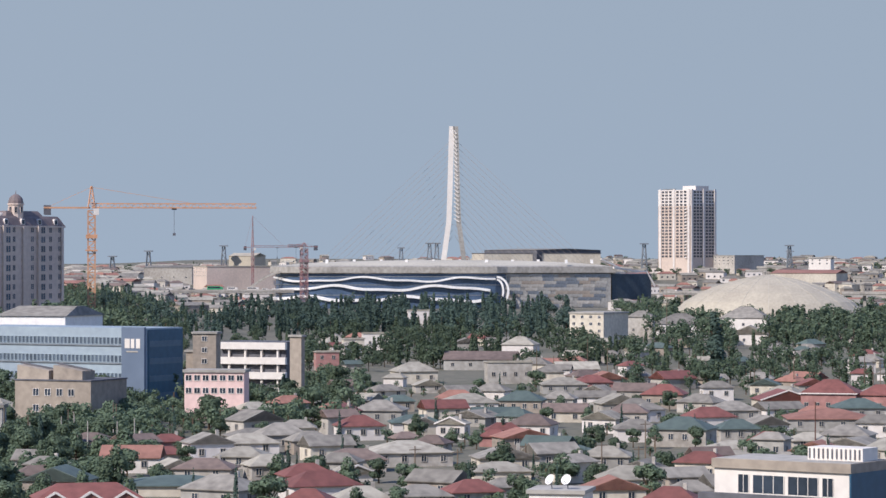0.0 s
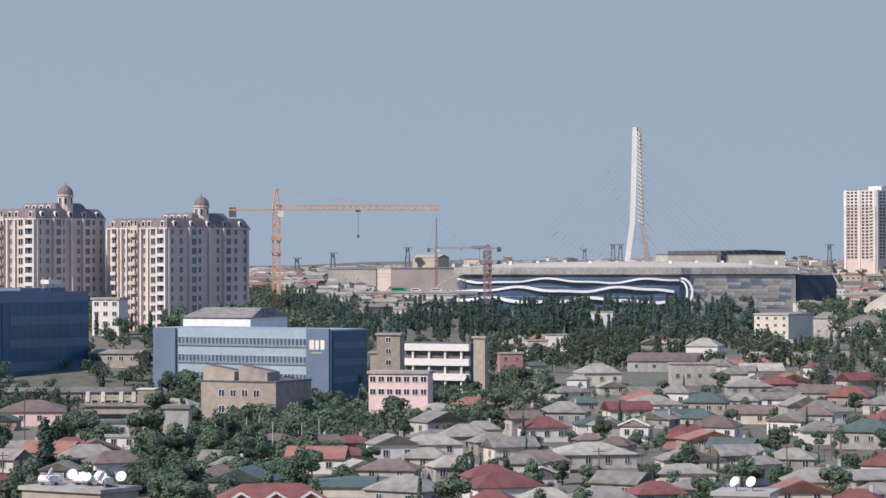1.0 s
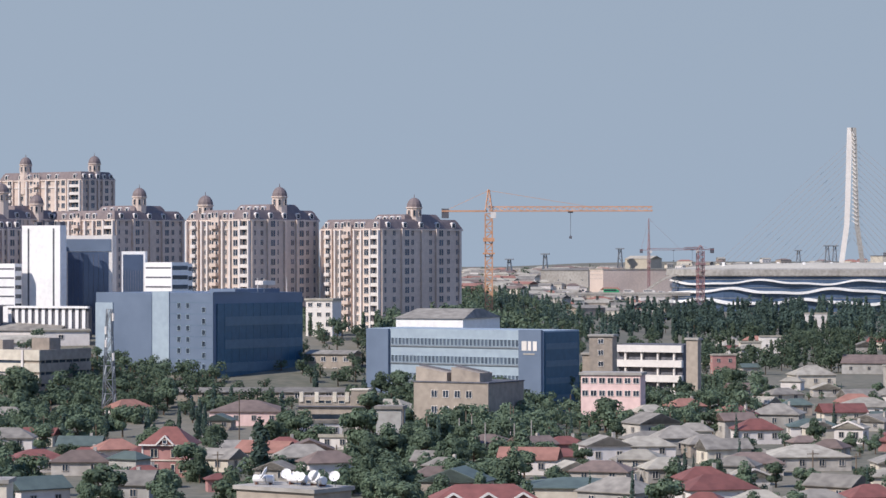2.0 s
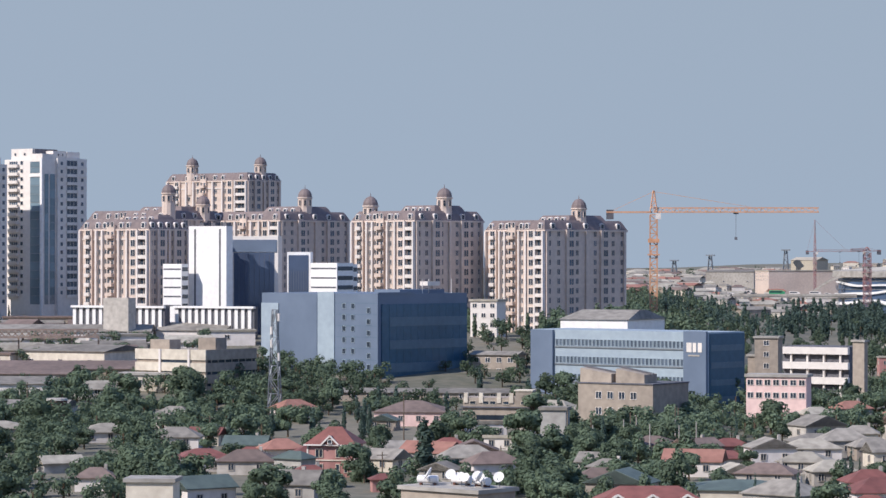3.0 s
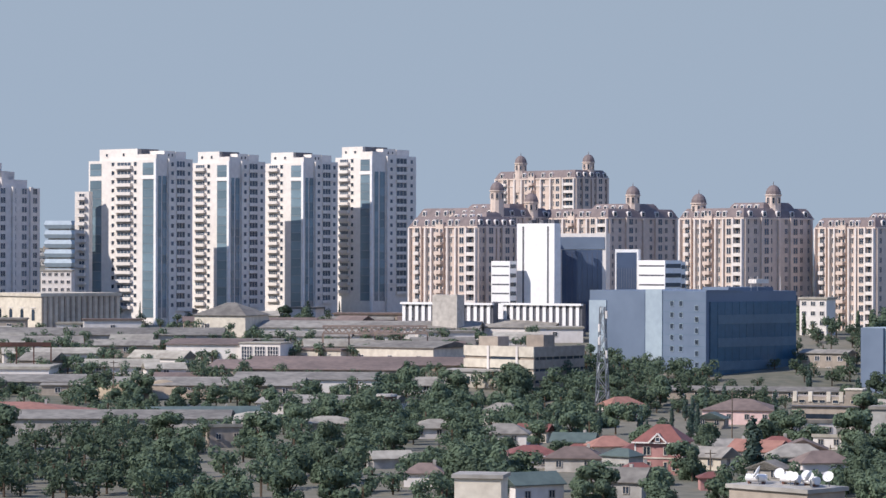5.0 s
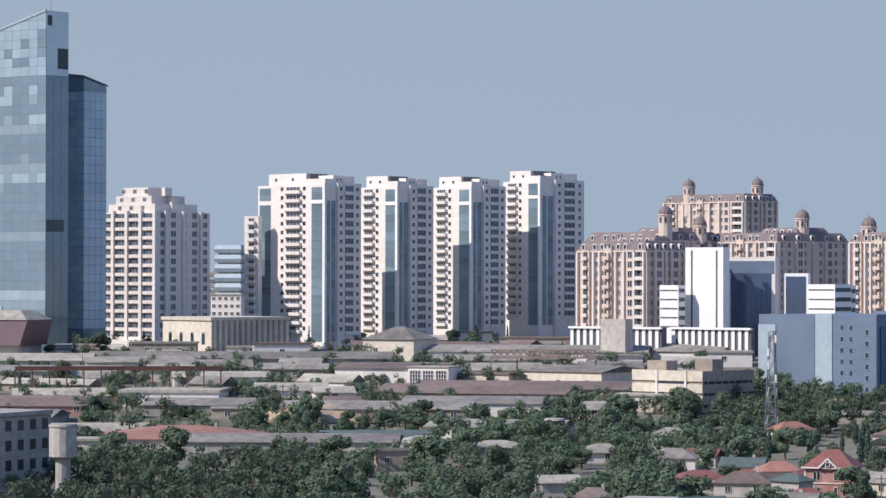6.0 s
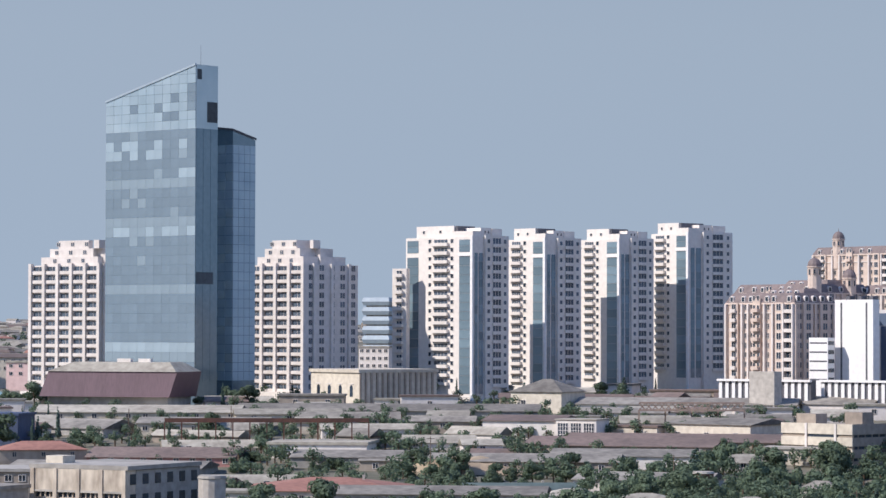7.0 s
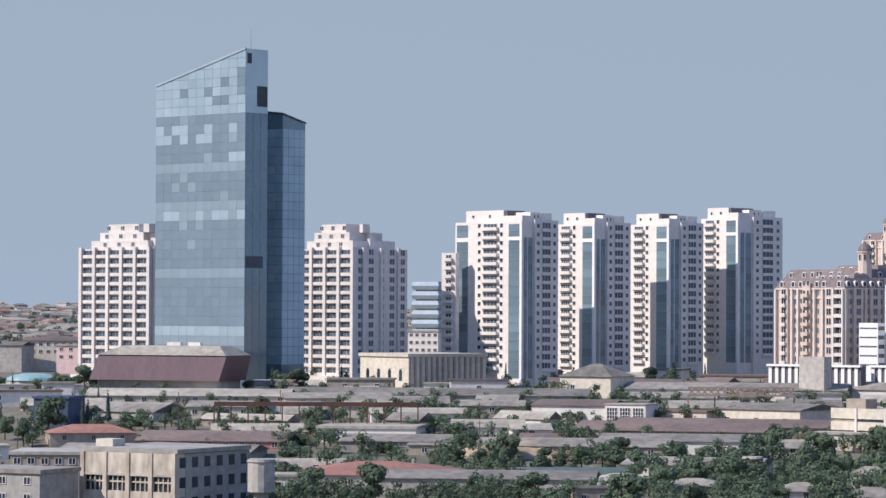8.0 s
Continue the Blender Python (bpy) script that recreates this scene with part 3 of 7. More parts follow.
def make_tree(name, seed, kind):
    """Tree about 10 m high at the origin: tapered trunk with limbs, crown of leaf clumps."""
    rnd = random.Random(seed)
    words = {"broad": ("leafy dusty-green broadleaf tree with spreading crown", "tree"), "poplar": ("tall narrow dark green poplar", "tree"),
             "cypress": ("slim dark evergreen cypress", "tree"), "bush": ("dense rounded green shrub", "shrub"), "conifer": ("dark layered pine with drooping boughs", "tree")}
    ob = thing(name, 0, -300 - seed, 0, words[kind][0], words[kind][1], z=0)
    t = Form()
    if kind == "broad":
        t.cyl(0, 0, -0.6, 4.2, 0.34, 0.2, 7)
        lobes = []
        for j in range(7):
            a = j * 2.4 + rnd.random()
            r = rnd.uniform(1.2, 3.0)
            c = (math.cos(a) * r, math.sin(a) * r, rnd.uniform(2.6, 8.2))
            lobes.append((*c, rnd.uniform(1.5, 2.4), rnd.uniform(1.2, 1.9)))
            t.bar((0, 0, 2.6 + j * 0.2), c, 0.1)
        lobes.append((0, 0, 7.6, 2.0, 2.2))
        c = crown(seed, lobes, 1500, 0.46, "leaf")
    elif kind == "poplar":
        t.cyl(0, 0, -0.6, 7.5, 0.22, 0.08, 6)
        lobes = [(rnd.uniform(-0.3, 0.3), rnd.uniform(-0.3, 0.3), 1.9 + j * 1.0, 1.15 - 0.08 * abs(j - 2.5) - 0.05 * j, 1.2) for j in range(8)]
        for j in range(6):
            t.bar((0, 0, 1.5 + j), (math.cos(j * 2.2) * 0.7, math.sin(j * 2.2) * 0.7, 2.9 + j), 0.05)
        c = crown(seed, lobes, 900, 0.32, "leaf_dark")
    elif kind == "cypress":
        t.cyl(0, 0, -0.6, 6, 0.2, 0.08, 6)
        lobes = [(rnd.uniform(-0.15, 0.15), rnd.uniform(-0.15, 0.15), 1.2 + j * 1.05, 1.0 - 0.1 * j, 1.1) for j in range(9)]
        c = crown(seed, lobes, 700, 0.28, "leaf_dark")
    elif kind == "conifer":
        t.cyl(0, 0, -0.6, 8.6, 0.28, 0.06, 6)
        lobes = []
        for j in range(7):
            z = 1.8 + j * 1.2
            for i in range(4):
                a = i * 1.57 + j
                r = (9.8 - z) * 0.2
                lobes.append((math.cos(a) * r, math.sin(a) * r, z, (9.8 - z) * 0.2 + 0.25, 0.6))
        c = crown(seed, lobes, 900, 0.32, "leaf_dark")
    else:
        t.cyl(0, 0, -0.5, 2, 0.2, 0.12, 6)
        lobes = [(rnd.uniform(-3.5, 3.5), rnd.uniform(-3, 3), rnd.uniform(1.5, 5), rnd.uniform(1.6, 2.6), rnd.uniform(1.6, 2.6)) for _ in range(7)]
        c = crown(seed, lobes, 1300, 0.48, "leaf")
    part("trunk", t, "bark", ob)
    part("crown", c, "leaf_dark" if kind in ("poplar", "cypress", "conifer") else "leaf", ob)
    return ob


TREES = {kind: [make_tree(name, 10 * i + j, kind) for j in range(3)] for i, (kind, name) in enumerate(
    (("broad", "broadleaf_tree"), ("poplar", "poplar_tree"), ("cypress", "cypress_tree"), ("conifer", "pine_tree"), ("bush", "shrub")))}
TREE_SPOTS = []


def plant(kind, x, y, h, wide=1.0, pick=0, group=""):
    ob = copy_thing(TREES[kind][pick % 3], pose(x, y, rise(x, y) - 0.1, 0, 0, (x * 37 + y * 11) % 360) @ Matrix.Diagonal((h / 10 * wide, h / 10 * wide, h / 10, 1)))
    if group:
        tagged(ob, group=group)
    return ob


def grove(b0, b1, d0, d1, n, kinds, h0, h1, seed, gap=2.5, wide=1.0):
    """Trees scattered between two bearings and two distances, clear of the houses."""
    rnd = random.Random(seed)
    done = 0
    for _ in range(n * 6):
        if done >= n:
            break
        d = 1 / rnd.uniform(1 / d1, 1 / d0)
        x, y = spot(rnd.uniform(b0, b1), d)
        if any((x - a) ** 2 + (y - b) ** 2 < r * r for a, b, r in FOOT + CLEAR) or any((x - a) ** 2 + (y - b) ** 2 < gap * gap for a, b in TREE_SPOTS):
            continue
        TREE_SPOTS.append((x, y))
        plant(rnd.choice(kinds), x, y, rnd.uniform(h0, h1), wide * rnd.uniform(0.85, 1.2), rnd.randrange(3), "trees among the houses")
        done += 1


def wood(b0, b1, d0, d1, n, kinds, h0, h1, seed, gap=3.0, label="dense belt of dark green trees"):
    """A belt of trees that nobody could count: trunks and leaf clumps in one mesh."""
    rnd = random.Random(seed)
    g = Form()
    done = 0
    for _ in range(n * 6):
        if done >= n:
            break
        d = 1 / rnd.uniform(1 / d1, 1 / d0)
        x, y = spot(rnd.uniform(b0, b1), d)
        if any((x - a) ** 2 + (y - b) ** 2 < r * r for a, b, r in FOOT + CLEAR) or any((x - a) ** 2 + (y - b) ** 2 < gap * gap for a, b in TREE_SPOTS):
            continue
        TREE_SPOTS.append((x, y))
        done += 1
        kind, h, z = rnd.choice(kinds), rnd.uniform(h0, h1), rise(x, y)
        g.bar((x, y, z - 0.5), (x, y, z + h * 0.6), 0.16, 1)
        if kind == "poplar":
            lobes = [(x, y, z + h * (0.14 + 0.12 * j), h * (0.115 - 0.012 * abs(j - 2)), h * 0.13) for j in range(7)]
        else:
            lobes = []
            for j in range(5):
                a = j * 2.4 + rnd.random()
                r = h * rnd.uniform(0.1, 0.28)
                lobes.append((x + math.cos(a) * r, y + math.sin(a) * r, z + h * rnd.uniform(0.2, 0.78), h * rnd.uniform(0.16, 0.25), h * rnd.uniform(0.14, 0.22)))
        c = crown(rnd.randrange(9999), lobes, 280, h * 0.056, "")
        i = len(g.v)
        g.v += c.v
        g.f += [tuple(i + q for q in f) for f in c.f]
        g.k += [0] * len(c.f)
    solid("tree_belt", g, ("leaf_dark" if kinds[0] == "poplar" else "leaf", "bark"), Matrix.Identity(4), label, "trees", kind="stuff")


# ---- tall blocks ----
def foot(x, y, rot, W, D):
    """Keep trees and sheds out of a corner-built plan."""
    a, m = math.radians(rot), max(4.0, min(W, D, 20))
    nx, ny = max(1, round(W / m)), max(1, round(D / m))
    for i in range(nx):
        for j in range(ny):
            u, v = -W * (i + 0.5) / nx, D * (j + 0.5) / ny
            FOOT.append((x + u * math.cos(a) - v * math.sin(a), y + u * math.sin(a) + v * math.cos(a), m * 0.6))


def mansard(g, x0, y0, x1, y1, z, h, inset=1.6, k=0):
    ring = lambda i, zz: [(x0 + i, y0 + i, zz), (x1 - i, y0 + i, zz), (x1 - i, y1 - i, zz), (x0 + i, y1 - i, zz)]
    return g.loft([ring(-0.3, z), ring(inset * 0.6, z + h * 0.75), ring(inset, z + h)], k)


def balcony_mesh(w, deep=1.5, mat="ivory", rail="ivory", solid_rail=True):
    """Balcony tray with solid parapets, in one piece."""
    key = ("balcony", w, deep, mat)
    if key not in SHARED:
        g, t, h = Form(), 0.14, 1.0
        o = lambda i, z: [(-w / 2 + i, -deep + i, z), (w / 2 - i, -deep + i, z), (w / 2 - i, 0.02, z), (-w / 2 + i, 0.02, z)]
        g.loft([o(0, -0.22), o(0, h), o(t, h), o(t, 0)])
        SHARED[key] = g.mesh("balcony", mat)
    return SHARED[key]


def dormer_mesh():
    if "dormer" not in SHARED:
        g = Form().box(-0.9, -0.5, 0, 0.9, 1.6, 1.5)
        for j in range(5):
            a, b = math.pi * j / 5, math.pi * (j + 1) / 5
            g.poly([(0, -0.5, 1.5), (0.9 * math.cos(a), -0.5, 1.5 + 0.6 * math.sin(a)), (0.9 * math.cos(b), -0.5, 1.5 + 0.6 * math.sin(b))][::-1])
            g.poly([(0.9 * math.cos(a), -0.5, 1.5 + 0.6 * math.sin(a)), (0.9 * math.cos(b), -0.5, 1.5 + 0.6 * math.sin(b)),
                    (0.9 * math.cos(b), 1.6, 1.5 + 0.6 * math.sin(b)), (0.9 * math.cos(a), 1.6, 1.5 + 0.6 * math.sin(a))])
        g.box(-0.6, -0.56, 0.2, 0.6, -0.5, 1.7, 1)
        SHARED["dormer"] = g.mesh("dormer", "ivory", "glass")
    return SHARED["dormer"]


def turret(ob, x, y, z, r=2.6):
    """Round lantern with a ribbed cap."""
    circle = lambda k, zz: [(x + r * k * math.cos(j * math.pi / 6), y + r * k * math.sin(j * math.pi / 6), zz) for j in range(12)]
    g = Form().loft([circle(1, z - 9), circle(1, z + 3.4), circle(1.14, z + 3.6), circle(1.14, z + 4.0)])
    t = part("turret", g, "beige", ob, "round beige lantern turret")
    for a in (math.radians(225), math.radians(270), math.radians(315), math.radians(0)):
        part("lantern_window", window_mesh(1.0, 2.2, "beige", "glass", 0), None, t, at=facing(x + math.cos(a) * r, y + math.sin(a) * r, z + 0.8, math.degrees(a) + 90))
    c = Form().dome(x, y, z + 4.0, r * 1.05, r * 1.25, 12, 5)
    c.cyl(x, y, z + 4 + r * 1.2, z + 5.2 + r * 1.3, 0.2, 0.03, 5)
    part("cupola", c, "dusk", t, "dusky brown cupola with finial")


def face_windows(ob, length, z0, z1, floors, cols, turn, mesh, skip=(), offset=0.0, extra=None):
    """Rows of windows on the front (turn 0, along -x) or on the right face (turn 90, along +y)."""
    fh = (z1 - z0) / floors
    for i in range(cols):
        if i in skip:
            continue
        c = length * (i + 0.5) / cols
        for f in range(floors):
            at = facing(-length + c, -offset, z0 + f * fh + fh * 0.3, 0) if turn == 0 else facing(offset, c, z0 + f * fh + fh * 0.3, 90)
            part("window", mesh, None, ob, at=at)


def ornate(x, y, rot, W, D, top, rear=0.0, turrets=(), floors=12, wall="beige", base=None, cols=(9, 9)):
    """Beige apartment block with bays, balconies, brown mansard, dormers and lantern turrets."""
    ob = thing("apartment_block", x, y, rot, "beige stone apartment block with brown mansard roof and lantern turrets", "apartment building", "ornate apartment blocks", z=base)
    foot(x, y, rot, W, D)
    h = top - (rise(x, y) if base is None else base)
    e = h - 3.4
    part("wall", Form().box(-W, 0, -4, 0, D, e), wall, ob)
    part("cornice", Form().box(-W - 0.4, -0.4, e - 0.5, 0.4, -0.002, e + 0.1), wall, ob)
    part("cornice", Form().box(0.002, 0, e - 0.5, 0.4, D + 0.4, e + 0.1), wall, ob)
    for c in (0.14, 0.47, 0.8):
        part("bay", Form().box(-W + W * c - 1.8, -0.9, -4, -W + W * c + 1.8, -0.003, e + (1.6 if c == 0.47 else 0.15)), wall, ob)
    for c in (0.3, 0.72):
        part("bay", Form().box(0.003, D * c - 2.2, -4, 0.9, D * c + 2.2, e + 0.15), wall, ob)
    part("mansard_roof", mansard(Form(), -W, 0.05, -0.05, D, e + 0.1, 3.3), "dusk", ob, "dusky brown mansard roof")
    for c in (0.08, 0.25, 0.36, 0.6, 0.7, 0.92):
        part("dormer", dormer_mesh(), None, ob, at=facing(-W + W * c, 0.4, e + 0.4, 0))
    for c in (0.1, 0.3, 0.5, 0.7, 0.9):
        part("dormer", dormer_mesh(), None, ob, at=facing(-0.4, D * c, e + 0.4, 90))
    wm, tall = window_mesh(1.5, 2.0, "ivory", "glass", 1), window_mesh(2.2, 2.3, "ivory", "glass", 1)
    # greyer glass, beige frames: the side's shade is put into the window colours
    side = window_mesh(1.5, 2.0, "beige", "glass_grey", 1)
    z0 = e - floors * 3.25
    face_windows(ob, W, z0, e, floors, cols[0], 0, wm, skip=(0, 1, 4, 7, 8))
    for c in (0.14, 0.8):
        for f in range(floors):
            part("window", tall, None, ob, at=facing(-W + W * c, -0.9, z0 + f * 3.25 + 0.7, 0))
    for f in range(floors + 1):
        for o in (-0.95, 0.95):
            part("window", window_mesh(1.1, 1.8, "ivory", "glass", 0), None, ob, at=facing(-W * 0.53 + o, -0.9, z0 + f * 3.25 + 0.8, 0))
    for f in range(1, floors):
        part("balcony", balcony_mesh(3.2, 1.2, "beige", "dark_grey", False), None, ob, at=facing(-W * 0.53, -0.9, z0 + f * 3.25 + 0.4, 0))
        part("balcony", balcony_mesh(2.4, 0.9, "ivory", "ivory", True), None, ob, at=facing(-W * 0.86, -0.9, z0 + f * 3.25 + 0.3, 0))
    # open loggias by the corner, between ivory columns
    lw = round(W * 0.105, 1)
    for f in range(floors):
        part("window", window_mesh(lw, 2.4, "beige", "glass", 1), None, ob, at=facing(-W * 0.07, 0, z0 + f * 3.25 + 0.7, 0))
        part("loggia", balcony_mesh(lw + 0.5, 1.0, "ivory", "ivory", True), None, ob, at=facing(-W * 0.07, 0, z0 + f * 3.25 + 0.1, 0))
    for q in (0.003, 0.137, 0.29, 0.41, 0.65, 0.74, 0.985):
        part("pilaster", Form().box(-W * q - 0.45, -1.15, -4, -W * q + 0.25, -0.003, e - 0.3), "ivory", ob, "ivory stone pilaster")
    for z in (z0 + 3.1, z0 + 9.6, e - 3.5):
        part("string_course", Form().box(-W - 0.25, -0.28, z, 0.25, -0.004, z + 0.35), "ivory", ob)
    face_windows(ob, D, z0, e, floors, cols[1], 90, side, skip=(2, 6))
    # bay windows in the same shade-toned glass and frames
    for c in (0.3, 0.72):
        for f in range(floors):
            part("window", window_mesh(2.2, 2.3, "beige", "glass_grey", 1), None, ob, at=facing(0.9, D * c, z0 + f * 3.25 + 0.7, 90))
    for q in (0.02, 0.5, 0.97):
        part("side_pilaster", Form().box(0.004, D * q - 0.5, -4, 0.7, D * q + 0.5, e - 0.3), "beige", ob)
    if rear:
        g = Form().box(-W * 0.62, D * 0.34, e, -W * 0.06, D * 0.8, e + rear)
        part("attic_wall", g, wall, ob)
        part("attic_roof", mansard(Form(), -W * 0.62, D * 0.34, -W * 0.06, D * 0.8, e + rear, 3.0), "dusk", ob, "dusky brown attic mansard")
        for c in (0.2, 0.4, 0.6, 0.8):
            part("dormer", dormer_mesh(), None, ob, at=facing(-W * 0.62 + W * 0.56 * c, D * 0.34 + 0.4, e + rear + 0.3, 0))
    for tx, ty, tz in turrets:
        turret(ob, -W * tx, D * ty, h + tz)
    return ob


ornate(-155.4, 987.9, -36.1, 28.6, 40.3, 55.4, 2.2, [(0.12, 0.5, 0.3)])
ornate(-198.8, 980, -33.5, 30.7, 33.5, 58.6, 2.4, [(0.82, 0.1, -2.0), (0.1, 0.52, 0.8)])
ornate(-283.5, 948.5, -28.4, 32.8, 18.8, 55.4, 2.0, [])
ornate(-264.2, 1052.4, -30.9, 35.4, 36.9, 59.7, 2.4, [(0.1, 0.45, 1.4)])
ornate(-305.7, 1046.2, -28.7, 41.5, 29.6, 60.1, 2.0, [(0.05, 0.1, 2.4), (0.04, 0.7, -1.6)])
ornate(-320.4, 1218.6, -30.3, 49.7, 19.9, 79.2, 0.0, [(0.72, 0.1, -0.4), (0.06, 0.55, -0.4)], floors=16)


def glazing(ob, x0, x1, z0, z1, y=-0.06, mat="glass_deep", name="glazing"):
    """A glazed strip of panes with mullions on the front."""
    n = max(2, round((z1 - z0) / 3.25))
    s = part(name, Form().box(x0, y, z0, x1, -0.003, z1), "steel", ob)
    key = ("pane", round(x1 - x0, 2), round((z1 - z0) / n, 2), mat)
    if key not in SHARED:
        SHARED[key] = Form().box(-(x1 - x0) / 2 + 0.08, -0.05, 0.1, (x1 - x0) / 2 - 0.08, -0.003, (z1 - z0) / n - 0.1).mesh("pane", mat)
    for i in range(n):
        part("pane", SHARED[key], None, s, at=pose((x0 + x1) / 2, y, z0 + (z1 - z0) * i / n))
    return s


def white_tower(x, y, rot, W, D, top, left_strip=False, floors=17, crown_h=4.2):
    """White tower: balcony stack, glazed strip and pier on the front, glazed recess and loggia wing on the side, stepped crown."""
    ob = thing("apartment_tower", x, y, rot, "white apartment tower with stacked balconies and blue glazed strips", "apartment building", "white apartment towers")
    foot(x, y, rot, W, D)
    h = top - rise(x, y)
    e = h - crown_h
    part("wall", Form().box(-W, 0, -4, 0, D, e), "white", ob)
    c = Form().box(-W * 0.86, 0.8, e, -W * 0.3, D * 0.6, h)
    c.box(-W * 0.3, 0.4, e, -0.4, D * 0.3, e + crown_h * 0.5)
    c.box(-W * 0.5, D * 0.6, e, -0.8, D * 0.9, e + crown_h * 0.75)
    c.box(-W * 0.28, D * 0.3, e, -1.2, D * 0.6, e + crown_h * 0.8)
    part("crown", c, "white", ob, "white stepped roof storey")
    # dark sheet on the crown's right face: its shade put into the colour
    part("roof_screen", Form().box(-W * 0.298, 1.4, e + crown_h * 0.5, -W * 0.26, D * 0.58, h - 0.1), "dark_grey", ob, "dark sheet as shaded side of the crown")
    for q in (0.75, 0.5):
        part("window", window_mesh(1.2, 1.2, "white", "glass", 0), None, ob, at=facing(-W * q, 0.8, e + crown_h * 0.35, 0))
    for q in (0.42, 0.52):
        part("window", window_mesh(0.9, 1.2, "white", "glass", 0), None, ob, at=facing(-1.2, D * q, e + crown_h * 0.3, 90))
    z0 = e - floors * 3.2
    gw = W * (0.17 if left_strip else 0.27)
    glazing(ob, -gw - 1.0, -1.0, z0 - 3, e - 7.2, mat="glass_strip")
    glazing(ob, -gw - 1.0, -1.0, e - 5.6, e - 1.0, mat="glass_strip")
    part("corner_pier", Form().box(-0.9, -0.5, -4, 0.25, -0.003, e + 0.4), "bright", ob)
    part("string_course", Form().box(-gw - 1.2, -0.35, e - 7.0, -0.92, -0.1, e - 5.8), "bright", ob)
    bx = -W * 0.76 if not left_strip else -W * 0.47
    bw = 8.6 if left_strip else 6.2
    deep = 1.3
    small = window_mesh(1.6, 1.6, "white", "glass", 0)
    for f in range(floors):
        z = z0 + f * 3.2
        part("balcony", balcony_mesh(bw, deep, "white", "white", True), None, ob, at=facing(bx, 0, z + 0.2, 0))
        part("window", window_mesh(round(bw - 1.4, 1), 2.0, "white", "glass_grey", 3), None, ob, at=facing(bx, 0, z + 0.5, 0))
        part("window", small, None, ob, at=facing(bx + bw / 2 + 1.5, 0, z + 1.0, 0))
        if left_strip:
            part("window", small, None, ob, at=facing(bx - bw / 2 - 1.5, 0, z + 1.0, 0))
    if left_strip:
        glazing(ob, -W + 0.8, -W + gw + 0.8, z0 - 3, e - 7.2, mat="glass_strip")
        glazing(ob, -W + 0.8, -W + gw + 0.8, e - 5.6, e - 1.0, mat="glass_strip")
    # shaded side: two glazed strips in the recess, then the loggia wing
    for a, b in ((0.05, 0.14), (0.17, 0.29)):
        s = part("side_glazing", Form().box(0.004, D * a, z0 - 3, 0.1, D * b, e - 7.2), "steel", ob, "tall blue glazed strip")
        key = ("side_pane", round(D * (b - a), 2))
        if key not in SHARED:
            SHARED[key] = Form().box(0.1, 0.08, 0.1, 0.16, D * (b - a) - 0.08, 3.1).mesh("pane", "glass_strip")
        for f in range(floors - 2):
            part("pane", SHARED[key], None, s, at=pose(0, D * a, z0 + f * 3.2 + 0.6))
    part("side_wing", Form().box(0.003, D * 0.31, -4, 1.1, D * 0.99, e + 0.5), "white", ob)
    # greyer glass than on the front: softer contrast of the shaded side, by colour
    lg = window_mesh(round(D * 0.25, 1), 2.5, "white", "glass_grey", 2)
    for f in range(floors):
        z = z0 + f * 3.2
        for q in (0.4, 0.88):
            part("window", window_mesh(1.6, 1.6, "white", "glass_grey", 0), None, ob, at=facing(1.1, D * q, z + 0.8, 90))
        part("window", lg, None, ob, at=facing(1.1, D * 0.64, z + 0.4, 90))
        part("loggia", balcony_mesh(round(D * 0.27, 1), 0.7, "white", "white", True), None, ob, at=facing(1.1, D * 0.64, z - 0.3, 90))
    for z in (e - 6.8, e - 3.4, z0 + 3.2, z0 + 16):
        part("side_course", Form().box(1.104, D * 0.31, z, 1.3, D * 0.99, z + 0.5), "white", ob)
    return ob


white_tower(-416.1, 985.8, -22.1, 35.2, 17.8, 81.0, True)
white_tower(-408.1, 1037.6, -23.5, 20.6, 18.5, 81.6)
white_tower(-392.1, 1075.8, -25, 22.1, 18.0, 82.5)
white_tower(-374.6, 1107.4, -26.3, 21.0, 24.1, 85.7)


def end_wing(x, y, rot, W, D, top):
    ob = thing("apartment_wing", x, y, rot, "narrow white apartment wing with open loggias", "apartment building")
    h = top - rise(x, y)
    part("wall", Form().box(-W, 0, -4, 0, D, h), "white", ob)
    for f in range(15):
        part("balcony", balcony_mesh(3.4, 1.3, "white", "white", True), None, ob, at=facing(-W / 2, 0, h - 2.9 - f * 3.1, 0))
        part("window", window_mesh(2.4, 1.9, "white", "glass_grey", 1), None, ob, at=facing(-W / 2, 0, h - 2.6 - f * 3.1, 0))
    return ob


end_wing(-444.4, 989.8, -5.8, 6, 2.5, 65.4)


